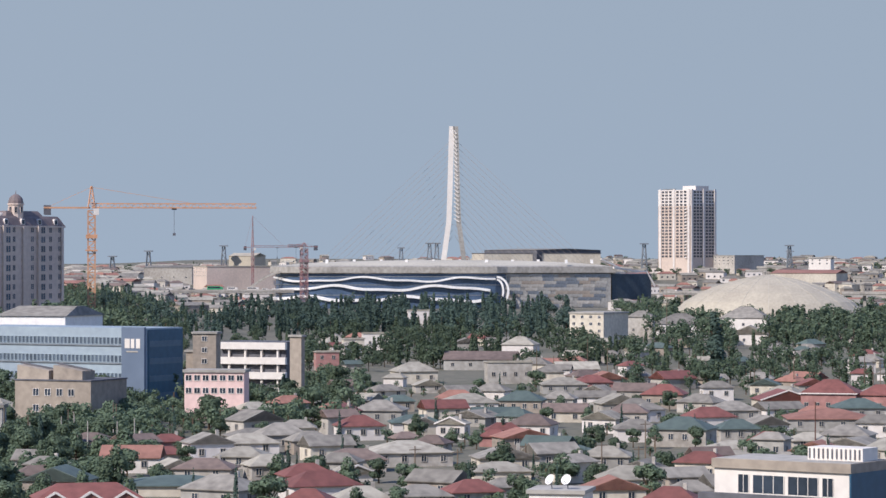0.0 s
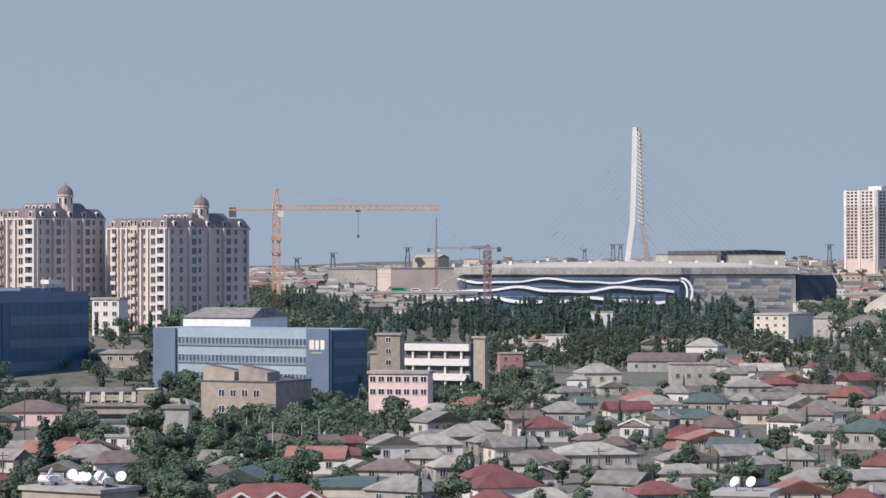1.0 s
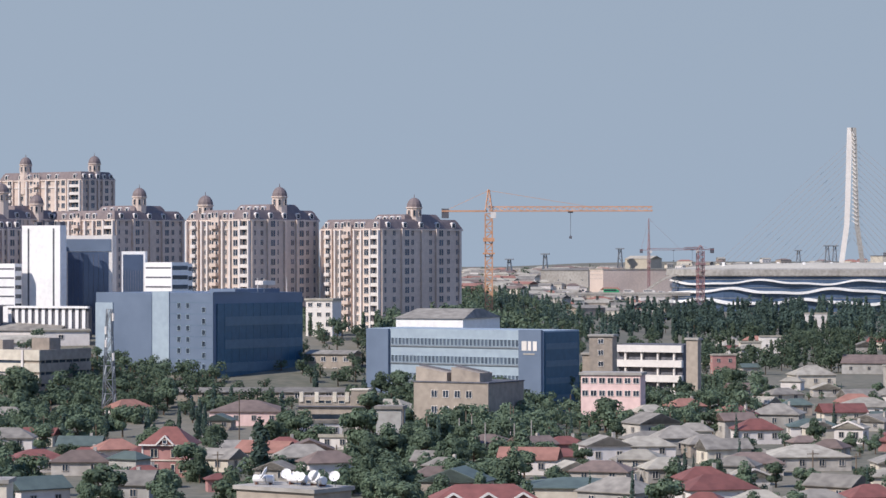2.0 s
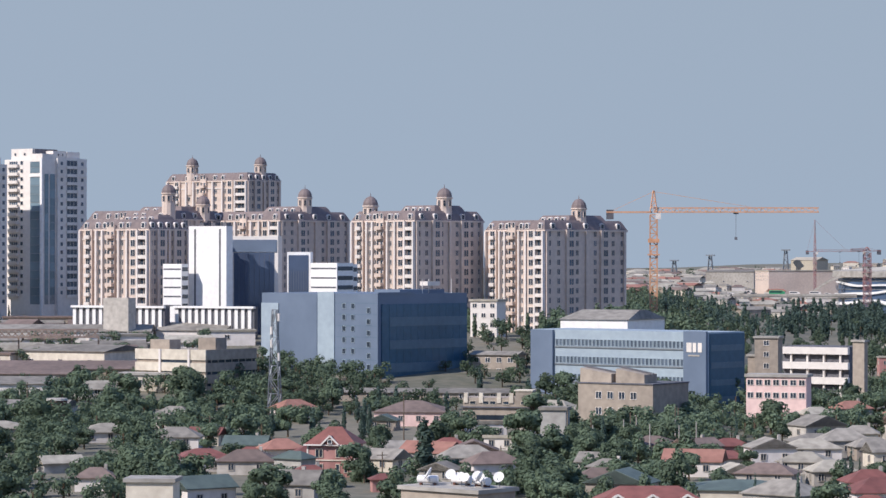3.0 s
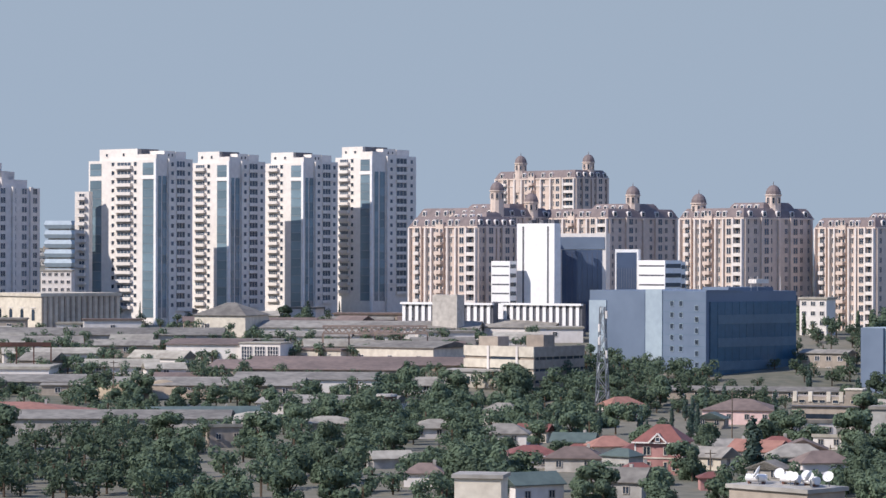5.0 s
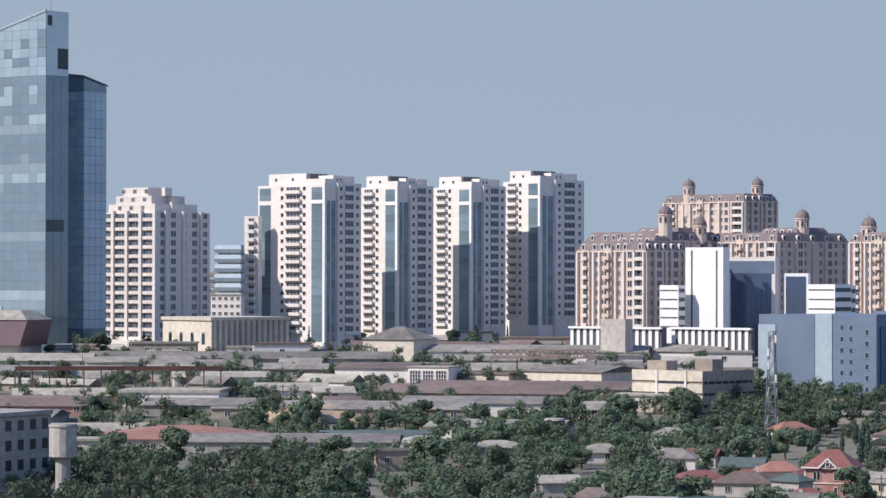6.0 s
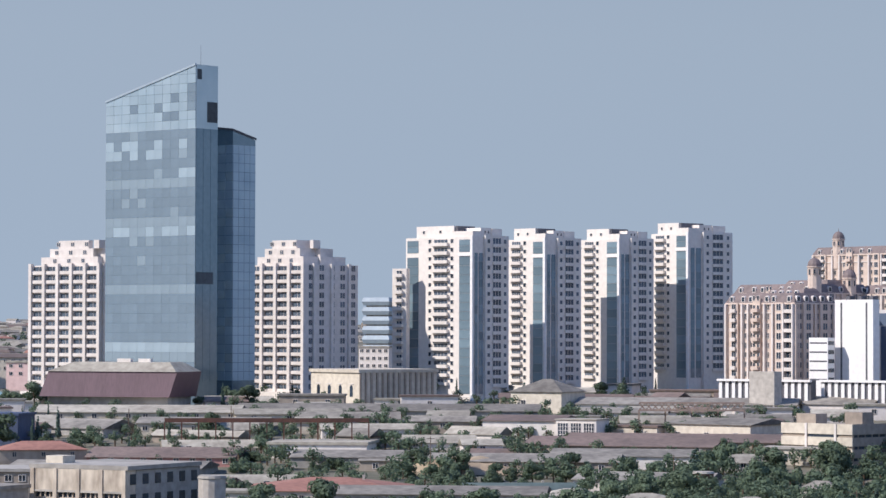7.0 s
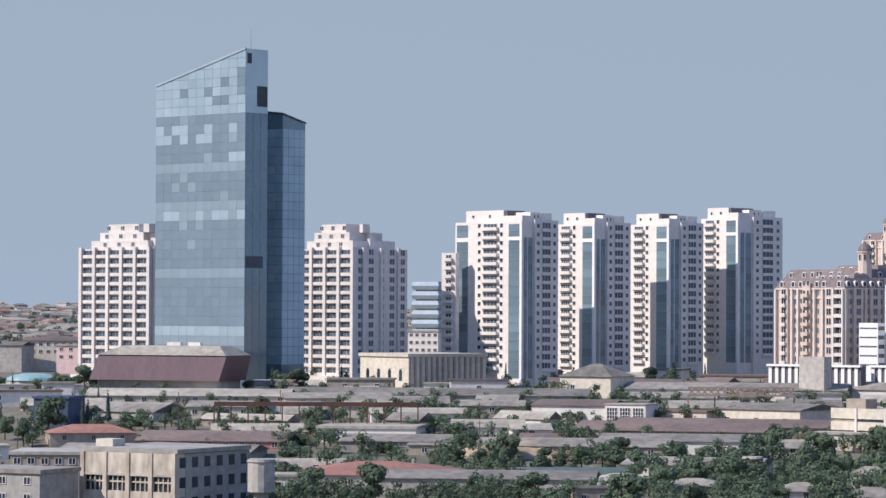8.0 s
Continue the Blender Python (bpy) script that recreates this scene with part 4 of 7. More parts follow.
def ivory_block(x, y, rot, W, D, top, floors=14):
    """Ivory block with loggia bays and a stepped pyramid of attic storeys."""
    ob = thing("apartment_block", x, y, rot, "ivory apartment block with loggia bays and stepped attic", "apartment building", "ivory apartment blocks")
    foot(x, y, rot, W, D)
    h = top - rise(x, y)
    part("wall", Form().box(-W, 0, -4, 0, D, h), "ivory", ob)
    z0 = h - floors * 3.3
    steps = 3
    for s in range(1, steps + 1):
        k = s / (steps + 1.2)
        z = h + (s - 1) * 3.0
        part("attic", Form().box(-W * (1 - 0.42 * k), 0.5 + s * 0.9, z, -W * 0.38 * k, D * (1 - 0.6 * k), z + 3.0), "ivory", ob)
        part("attic", Form().box(-W * 0.5 * (1 - k) - 1.5, D * 0.3 + s, z, -0.4 - s * 1.2, D * (0.95 - 0.22 * s), z + 3.0), "ivory", ob)
        for q in (0.3, 0.5, 0.7):
            part("window", window_mesh(1.8, 1.6, "ivory", "glass_grey", 1), None, ob, at=facing(-W * q, 0.5 + s * 0.9, z + 0.8, 0))
    nb = max(3, round(W / 7))
    for j in range(nb + 1):
        c = -W + (W - 1.0) * j / nb
        part("pilaster", Form().box(c - 0.2, -1.4, -4, c + 1.2, -0.003, h + 0.6), "ivory", ob)
    wide = (W - 1.0) / nb - 1.6
    for j in range(nb):
        c = -W + 0.5 + (W - 1.0) * (j + 0.5) / nb
        for f in range(floors):
            z = z0 + f * 3.3
            part("window", window_mesh(round(wide, 1), 1.9, "ivory", "glass_grey", 1), None, ob, at=facing(c, 0, z + 1.0, 0))
            part("loggia", balcony_mesh(round(wide + 0.5, 1), 0.85, "ivory", "ivory", True), None, ob, at=facing(c, 0, z + 0.2, 0))
    wm = window_mesh(2.6, 2.2, "ivory", "glass_grey", 1)
    face_windows(ob, D, z0, h, floors, max(3, round(D / 5)), 90, wm)
    for j in range(3):
        part("pilaster", Form().box(0.003, D * (j + 0.5) / 3 - 1.1, -4, 0.8, D * (j + 0.5) / 3 + 0.2, h + 0.4), "ivory", ob)
    part("shop_base", Form().box(-W - 2, -3.5, -4, -W * 0.05, -0.92, 3.2), "white", ob)
    return ob


ivory_block(-467, 951.6, -18.9, 29.4, 27.1, 66.3)
ivory_block(-531.5, 917.1, -14.9, 36, 9.2, 65.9)


# ---- glass tower ----
def glass_tower(x, y, rot, W, D, top, low):
    """Slanted office tower of mirror glass panes; low: height of the low end of its sloping top."""
    ob = thing("glass_office_tower", x, y, rot, "blue mirror-glass office tower with slanted top", "office tower")
    foot(x, y, rot, W, D)
    z = rise(x, y)
    h, lo = top - z, low - z
    g = Form()
    front = [(-W, 0, -4), (0, 0, -4), (0, 0, h), (-W, 0, lo)]
    rear = [(a, D, c) for a, b, c in front]
    g.poly(front)
    g.poly(rear[::-1])
    for i in range(4):
        j = (i + 1) % 4
        g.poly([front[j], front[i], rear[i], rear[j]])
    part("core", g, "glass_deep", ob)
    floors, cols = 26, 11
    z0, z1 = 8.0, h * 0.812
    fh, cw = (z1 - z0) / floors, W / cols
    rnd = random.Random(4)
    for f in range(floors):
        for c in range(cols):
            mat = "glass_blue"
            # paler floors of panes put the reflected bands into the colour
            if f in (2, 9, 15, 16, 20) or rnd.random() < 0.05:
                mat = "glass_mid"
            if f == 3 or (f in (15, 23, 24) and rnd.random() < 0.4) or (f == 21 and c > 8):
                mat = "glass_pale"
            key = ("tower_pane", mat)
            if key not in SHARED:
                SHARED[key] = Form().box(0.03, -0.12, 0.02, cw - 0.03, -0.004, fh - 0.02).mesh("pane", mat)
            part("pane", SHARED[key], None, ob, at=pose(-W + c * cw, 0, z0 + f * fh, rnd.uniform(-0.12, 0.12), 0, rnd.uniform(-0.15, 0.15)))
    # parapet screen above the office floors, with bluer panels scattered at random
    for r in range(7):
        za = z1 + (h - z1) * r / 7
        for c in range(cols):
            xa, xb = -W + c * cw, -W + (c + 1) * cw
            full = za + (h - z1) / 7 - 0.1
            zl, zr = (min(full, lo + (h - lo) * (q + W) / W - 0.15) for q in (xa, xb))
            if zr - za < 0.3:
                continue
            zl = max(zl, za + 0.05)
            mat = "glass_blue" if rnd.random() < 0.14 and r > 0 else "glass_pale"
            part("screen_panel", Form().loft([[(xa + 0.05, -0.14, za), (xb - 0.05, -0.14, za), (xb - 0.05, -0.004, za), (xa + 0.05, -0.004, za)], [(xa + 0.05, -0.14, zl), (xb - 0.05, -0.14, zr), (xb - 0.05, -0.004, zr), (xa + 0.05, -0.004, zl)]]), mat, ob)
    part("rim", Form().bar((-W, -0.1, lo), (0, -0.1, h), 0.35), "blue_light", ob)
    # side face
    side = Form()
    for f in range(floors):
        for c in range(3):
            side.box(0.004, D * c / 3 + 0.08, z0 + f * fh + 0.06, 0.1, D * (c + 1) / 3 - 0.08, z0 + (f + 1) * fh - 0.06)
    tagged(part("side_panes", side, "glass_deep", ob, "deep blue glass panes"), kind="stuff")
    part("side_screen", Form().box(0.004, 0.1, z1, 0.14, D - 0.1, h - 0.1), "glass_pale", ob)
    # flat dark sheets on the closed face stand for the shade inside openings
    part("opening", Form().box(0.15, D * 0.5, h - 19.5, 0.2, D * 0.97, h - 12.5), "glass", ob, "dark square sheet standing for an opening")
    part("opening", Form().box(0.15, D * 0.05, h - 5, 0.2, D * 0.25, h - 1.5), "glass", ob, "dark narrow sheet standing for an opening")
    part("plant_floor", Form().box(0.12, 0.3, h * 0.355, 0.2, D * 0.8, h * 0.39), "glass", ob)
    part("antenna", Form().cyl(-3, D * 0.5, h - 6, h + 7, 0.12, 0.05, 5), "steel", ob)
    return ob


glass_tower(-473.9, 880.6, -16.7, 44.1, 10.6, 132.8, 122.03)


def tower_annex(x, y, rot, W, D, top):
    ob = thing("glass_annex", x, y, rot, "lower glass wing with dark sloping roof", "office tower")
    foot(x, y, rot, W, D)
    h = top - rise(x, y)
    drop = 4.0
    g = Form()
    g.loft([[(-W, 0, -4), (0, 0, -4), (0, D, -4), (-W, D, -4)], [(-W, 0, h), (0, 0, h - 1.2), (0, D, h - drop), (-W, D, h - 1)]])
    part("core", g, "glass_deep", ob)
    f = Form()
    for i in range(26):
        za = 8 + (h - 14) * i / 26
        for c in range(3):
            part("pane", Form().box(-W + W * c / 3 + 0.08, -0.1, za, -W + W * (c + 1) / 3 - 0.08, -0.004, za + (h - 14) / 26 - 0.12), "glass_pale" if (i * 5 + c * 3) % 4 == 0 else "glass_haze", ob)
        for c in range(4):
            f.box(0.004, D * c / 4 + 0.08, za, 0.1, D * (c + 1) / 4 - 0.08, za + (h - 14) / 26 - 0.12)
    tagged(part("side_panes", f, "glass_haze", ob), kind="stuff")
    part("roof_edge", Form().loft([[(-W - 0.3, -0.3, h), (0.3, -0.3, h - 1.2), (0.3, D + 0.3, h - drop), (-W - 0.3, D + 0.3, h - 1)],
                                   [(-W - 0.3, -0.3, h + 0.7), (0.3, -0.3, h - 0.5), (0.3, D + 0.3, h - drop + 0.7), (-W - 0.3, D + 0.3, h - 0.3)]]), "dark_grey", ob, "dark grey roof edge")
    return ob


tower_annex(-472.9, 906, -17.4, 10.6, 11.1, 113)


def maroon_hall(x, y, rot, W, D, top):
    """Low hall with canted maroon front and pale roof."""
    ob = thing("maroon_hall", x, y, rot, "low hall with canted maroon sheet walls and pale flat roof", "hall")
    foot(x, y, rot, W, D)
    h = top - rise(x, y)
    e = h - 3
    g = Form().loft([[(-W - 1.5, -1.0, e - 8), (-2.5, -1.0, e - 8), (-2.5, D, e - 8), (-W - 1.5, D, e - 8)], [(-W + 1, 0.6, e), (-0.5, 0.6, e), (-0.5, D - 0.6, e), (-W + 1, D - 0.6, e)]])
    part("cladding", g, "maroon", ob, "maroon profiled sheet cladding")
    part("plinth", Form().box(-W + 1, 1, -4, -4, D - 1, e - 8), "concrete", ob)
    part("roof", Form().loft([[(-W + 0.6, 0.2, e), (-0.6, 0.2, e), (-0.6, D - 0.2, e), (-W + 0.6, D - 0.2, e)], [(-W + 8, 5, h), (-5, 5, h), (-5, D - 5, h), (-W + 8, D - 5, h)]]), "pale_roof", ob)
    for q in (0.3, 0.34, 0.45, 0.5):
        part("roof_vent", Form().box(-W * q - 1.2, 7, h - 0.1, -W * q + 1.2, 9, h + 1.1), "white", ob)
    return ob


maroon_hall(-445.4, 816.4, 3.6, 46.8, 19.5, 32.2)


# ---- office and works buildings ----
def bank_tower(x, y, rot, W, D, top):
    ob = thing("bank_tower", x, y, rot, "bright white slab tower with dark grooves", "office tower")
    foot(x, y, rot, W, D)
    h = top - rise(x, y)
    part("wall", Form().box(-W, 0, -4, 0, D, h), "bright", ob)
    for q in (0.17, 0.83):
        part("groove", Form().box(-W * q - 0.35, -0.05, 8, -W * q + 0.35, -0.004, h - 1), "dark_grey", ob, "dark vertical groove")
    for q in (0.1, 0.4, 0.7):
        part("roof_plant", Form().box(-W * q - 1.5, 2, h, -W * q, 5, h + 1.2), "dark_grey", ob)
    return ob


bank_tower(-253.3, 936.3, -20.9, 15.4, 3.5, 52.9)


def dark_glass_block(x, y, rot, W, D, top, side="bright", stripe=True):
    """Block with a dark glass front framed in white."""
    ob = thing("office_block", x, y, rot, "office block with dark glass front in a white frame", "office building")
    foot(x, y, rot, W, D)
    h = top - rise(x, y)
    part("wall", Form().box(-W, 0, -4, 0, D, h), side, ob)
    s = part("glazing", Form().box(-W * 0.94, -0.1, -2, -W * 0.08, -0.004, h - (5.5 if stripe else 1)), "glass_smoke", ob, "dark glass curtain wall")
    n = 8
    for j in range(n):
        c = -W * 0.94 + W * 0.86 * j / n
        part("mullion", Form().box(c, -0.16, -2, c + 0.1, -0.1, h - 6), "dark_grey", s)
    if stripe:
        part("header", Form().box(-W * 0.97, -0.25, h - 5.3, -W * 0.03, -0.004, h - 1.2), "blue_wall", ob, "blue-grey header panel")
    return ob


dark_glass_block(-239.8, 952.3, 2.1, 16, 6.4, 49.7, "white")
dark_glass_block(-219.5, 914, 1.5, 7.6, 3.5, 44.3, "bright", False)


def banded_block(x, y, rot, W, D, top, bands, wall="bright", label="white office block with horizontal louvre bands"):
    ob = thing("office_block", x, y, rot, label, "office building")
    foot(x, y, rot, W, D)
    h = top - rise(x, y)
    part("wall", Form().box(-W, 0, -4, 0, D, h), wall, ob)
    for j in range(bands):
        z = h - 2.0 - j * 3.0
        part("band", Form().box(-W + 0.3, -0.06, z, -0.3, -0.004, z + 0.5), "dark_grey", ob)
        part("side_band", Form().box(0.004, 0.3, z - 0.4, 0.06, D - 0.3, z + 0.9), "glass", ob)
    return ob


banded_block(-268, 934.3, -20, 7.6, 3.8, 40.4, 5)
banded_block(-209, 906.2, -27, 11, 8.1, 40.8, 4, "bright", "white office block with glazed balcony bands")
banded_block(-208.1, 921.8, -17.3, 4.6, 4.4, 40.4, 3)


def finned_podium(x, y, rot, W, D, top):
    """Low podium fronted by tall white fins."""
    ob = thing("finned_podium", x, y, rot, "low dark podium fronted by white vertical fins", "office building")
    foot(x, y, rot, W, D)
    h = top - rise(x, y)
    part("wall", Form().box(-W, 0, -4, 0, D, h), "dark_grey", ob)
    n = round(W / 2.4)
    g = Form().box(0, -0.4, -2, 1.2, -0.01, h - 0.6)
    me = g.mesh("fin", "bright")
    for j in range(n):
        if 0.42 < j / n < 0.5:
            continue
        part("fin", me, None, ob, at=pose(-W + W * j / n + 0.3, 0, 0))
    part("coping", Form().box(-W - 0.2, -1.0, h - 0.6, 0.2, 0.3, h + 0.1), "bright", ob)
    return ob


finned_podium(-238.1, 914.5, -15.4, 29.8, 2.2, 26.7)
finned_podium(-268.5, 916.5, -13.7, 34.8, 3.3, 26.7)
banded_block(-273.9, 894, -13, 9.1, 4.7, 29.7, 0, "pale", "plain pale service block beside the podium")


def blue_office(x, y, rot, W, D, top):
    """Blue panel office with pale strips, small windows and a dark glass flank."""
    ob = thing("blue_office_building", x, y, rot, "blue-grey panelled office building with dark navy glass flank", "office building")
    foot(x, y, rot, W, D)
    h = top - rise(x, y)
    part("wall", Form().box(-W, 0, -4, 0, D, h - 0.2), "blue_wall", ob)
    u = lambda p: -W * (812 - p) / 212
    for a, b, m, zt in ((600, 632, "blue_light", -3.2), (705, 735, "blue_light", 0.2)):
        part("pale_strip", Form().box(u(a), -0.3, -4, u(b), -0.004, h + zt), m, ob, "pale blue panel strip")
    part("sheen_panel", Form().box(u(642), -0.12, -4, u(703), -0.004, h - 0.8), "blue_wall", ob)
    for c in (752, 768, 796):
        for r in range(9):
            z = h - 4.6 - r * 3.25 - (1.2 if c == 796 else 0)
            part("window", window_mesh(1.4, 1.6, "blue_light", "glass", 0), None, ob, at=facing(u(c), 0, z, 0))
    for r in range(10):
        part("joint", Form().box(u(735) + 0.1, -0.02, h - 3 - r * 3.25, -0.4, -0.004, h - 2.9 - r * 3.25), "navy_band", ob)
    e = h - 3.2
    fl = part("glass_flank", Form().box(0.004, 1.5, -4, 0.35, D - 0.3, e), "navy", ob, "dark navy glass curtain wall")
    for r in range(4):
        za = e - 6.4 - r * 6.6
        part("spandrel", Form().box(0.355, D * 0.12, za, 0.5, D - 0.6, za + 2.6), "navy_band", fl, "grey-blue spandrel band")
    for j in range(12):
        part("mullion", Form().box(0.355, 1.5 + (D - 2) * j / 12, -2, 0.42, 1.6 + (D - 2) * j / 12, e), "navy_band", fl)
    part("parapet", Form().box(-0.4, 0, h - 0.2, 0.2, D * 0.4, h + 0.2), "blue_wall", ob)
    r = Form().box(-12, D * 0.3, h - 0.2, -2, D * 0.8, h + 0.9)
    part("roof_plant", r, "blue_wall", ob)
    for q in (0.55, 0.62, 0.88):
        part("roof_mast", Form().cyl(-2, D * q, h - 0.4, h + 4, 0.12, 0.08, 5), "white", ob)
    part("roof_tank", Form().box(-4, D * 0.58, h + 2, -1, D * 0.72, h + 3.2), "white", ob, "white roof equipment")
    return ob


blue_office(-177.4, 821, -29.8, 46.1, 39.4, 32.3)


def ribbon_office(x, y, rot, W, D, top):
    """Pale blue office with ribbon windows, a sign pier and a navy glass flank."""
    ob = thing("ribbon_office_building", x, y, rot, "pale blue office building with ribbon windows and navy glass flank", "office building")
    foot(x, y, rot, W, D)
    h = top - rise(x, y)
    part("wall", Form().box(-W, 0, -4, 0, D, h), "blue_light", ob)
    u = lambda p: -W * (585 - p) / 323
    part("pier", Form().box(u(262), -0.9, -4, u(304), -0.004, h - 0.1), "blue_wall", ob)
    part("sign_pier", Form().box(u(545), -0.9, -4, 0, -0.004, h + 0.25), "blue_wall", ob)
    me = window_mesh(1.0, 1.9, "blue_light", "glass_grey", 0)
    for r in range(3):
        z = h - 4.4 - r * 4.75
        for j in range(34):
            part("window", me, None, ob, at=facing(u(306) + (u(543) - u(306)) * (j + 0.5) / 34, 0, z, 0))
        part("sill_band", Form().box(u(305), -0.25, z - 0.5, u(544), -0.004, z - 0.2), "steel", ob)
    fl = part("glass_flank", Form().box(0.004, 0.6, -4, 0.3, D - 0.3, h - 0.4), "navy", ob, "dark navy glass curtain wall")
    for r in range(4):
        part("spandrel", Form().box(0.304, 1, h - 5 - r * 4.6, 0.4, D - 1, h - 3.4 - r * 4.6), "navy_band", fl)
    sign = part("sign", Form().box(u(551), -1.0, h - 5.3, u(560), -0.92, h - 2.8), "white", ob, "white raised sign letters without text")
    for a, b in ((562, 568), (571, 578)):
        part("sign_bar", Form().box(u(a), -1.0, h - 5.3, u(b), -0.92, h - 2.8), "white", sign)
    part("sign_bar", Form().box(u(554), -0.99, h - 6.4, u(574), -0.92, h - 6.0), "pale", sign)
    return ob


ribbon_office(-78.4, 776, -29.2, 59.1, 17, 22.7)


def roof_house(x, y, rot, W, D, top, base, wall, label):
    """Roof structure seen over an office."""
    ob = thing("roof_hall", x, y, rot, label, "building", z=base)
    h = top - base
    part("wall", Form().box(-W, 0, 0, 0, D, h * 0.62), wall, ob)
    part("roof", Form().loft([[(-W - 0.5, -0.5, h * 0.62), (0.5, -0.5, h * 0.62), (0.5, D + 0.5, h * 0.62), (-W - 0.5, D + 0.5, h * 0.62)],
                              [(-W + 2, D * 0.4, h), (-1, D * 0.4, h), (-1, D * 0.6, h), (-W + 2, D * 0.6, h)]]), "slate_roof", ob)
    return ob


def works_hall(x, y, rot, W, D, top, wall="pale", roof="slate_roof", wins=0, pitch=2.2, label="long low works hall with weathered grey roof", trim="", base=None, floors=1, hip=0.0):
    """Long industrial shed; near corner at the origin."""
    ob = thing("works_hall", x, y, rot, label, "shed", "sheds of the works yard", z=base)
    foot(x, y, rot, W, D)
    h = max(3.0, top - (rise(x, y) if base is None else base))
    e = h - pitch
    part("wall", Form().box(-W, 0, -3, 0, D, e - 0.18), wall, ob)
    if pitch > 0.6:
        r = part("roof", shed_roof(Form(), W, D, 0, pitch, 0.5, hip=hip), roof, ob, at=pose(-W / 2, D / 2, e))
        ends = Form()
        for sx in (-W + 0.01, -0.01):
            q = [(sx, 0, e - 0.18), (sx, D, e - 0.18), (sx, D / 2, h - 0.35)]
            ends.poly(q if sx > -1 else q[::-1])
        if not hip:
            part("gable_end", ends, wall, ob)
    else:
        part("roof", Form().box(-W - 0.4, -0.4, e - 0.18, 0.4, D + 0.4, h), roof, ob)
    for f in range(floors):
        for j in range(wins):
            part("window", window_mesh(1.6, 1.5, "white" if not trim else trim, "glass", 1), None, ob, at=facing(-W + W * (j + 0.5) / wins, 0, (e - 3.2 * floors) + f * 3.2 + 0.9 if floors > 1 else e * 0.4, 0))
    return ob


def wedge_house(x, y, rot, W, D, top):
    """Tan block with two monopitch roof lights."""
    ob = thing("tan_workshop", x, y, rot, "tan stone workshop with two sloping roof monitors", "building")
    foot(x, y, rot, W, D)
    h = top - rise(x, y)
    e = h - 4.0
    part("wall", Form().box(-W, 0, -4, 0, D, e), "tan", ob)
    part("cornice", Form().box(-W - 0.2, -0.2, e, 0.2, D + 0.2, e + 0.3), "dark_grey", ob)
    for a, b in ((-W * 1.0, -W * 0.58), (-W * 0.52, -W * 0.14)):
        part("monitor", Form().loft([[(a, 1, e + 0.3), (b, 1, e + 0.3), (b, 7, e + 0.3), (a, 7, e + 0.3)], [(a, 1, h - 0.3), (b, 1, h - 1.6), (b, 7, h - 1.6), (a, 7, h - 0.3)]]), "tan", ob)
        part("monitor_roof", Form().bar((a - 0.8, 4, h + 0.1), (b + 0.8, 4, h - 1.5), 0.22), "dark_grey", ob)
    for f in range(2):
        for j in range(4):
            part("window", window_mesh(1.7, 1.8, "white", "glass", 1), None, ob, at=facing(-W * 0.72 + j * W * 0.155, 0, e - 3.6 - f * 3.8, 0))
    return ob


wedge_house(-83.3, 695, -23.2, 20.8, 17.2, 16.1)


def panel_office(x, y, rot, W, D, top):
    """Three-storey office of cream panels: blind banded front, ribbon-glazed dark flank, roof huts."""
    ob = thing("panel_office", x, y, rot, "cream panel office with dark ribbon-glazed flank and roof huts", "office building")
    foot(x, y, rot, W, D)
    h = top - rise(x, y)
    part("wall", Form().box(-W, 0, -4, 0, D, h), "tan", ob)
    for r, (za, zb) in enumerate(((h - 2.4, h + 0.5), (h - 5.6, h - 3.2), (h - 8.8, h - 6.4), (h - 12, h - 9.6))):
        part("front_band", Form().box(-W - 0.3, -0.4, za, 0.3, -0.004, zb), "cream", ob, "cream panel band")
        # same bands in darker tan: the flank's shade is put into the colour
        part("flank_band", Form().box(0.004, 0, za, 0.4, D, zb), "tan", ob)
        if r:
            part("front_ribbon", Form().box(-W * 0.62, -0.12, zb, -W * 0.25, -0.006, zb + 0.8), "glass", ob, "dark ribbon window")
        fl = part("flank_ribbon", Form().box(0.004, 0.8, za - 0.8, 0.12, D - 0.4, za), "glass", ob, "dark ribbon window")
        for j in range(7):
            v = 0.8 + (D - 1.2) * (j + 0.5) / 7
            part("mullion", Form().box(0.124, v - 0.15, za - 0.8, 0.2, v + 0.15, za), "tan", fl)
    part("fin", Form().box(-W * 0.66, -0.7, -4, -W * 0.63, -0.41, h + 0.5), "ivory", ob)
    part("fin", Form().box(-W * 0.24, -0.7, -4, -W * 0.21, -0.41, h + 0.5), "ivory", ob)
    part("roof_hut", Form().box(-W * 0.9, 3, h, -W * 0.62, 8, h + 3.0), "tan", ob)
    part("roof_hut", Form().box(-W * 0.3, 6, h, -W * 0.05, 11, h + 3.6), "tan", ob)
    return ob


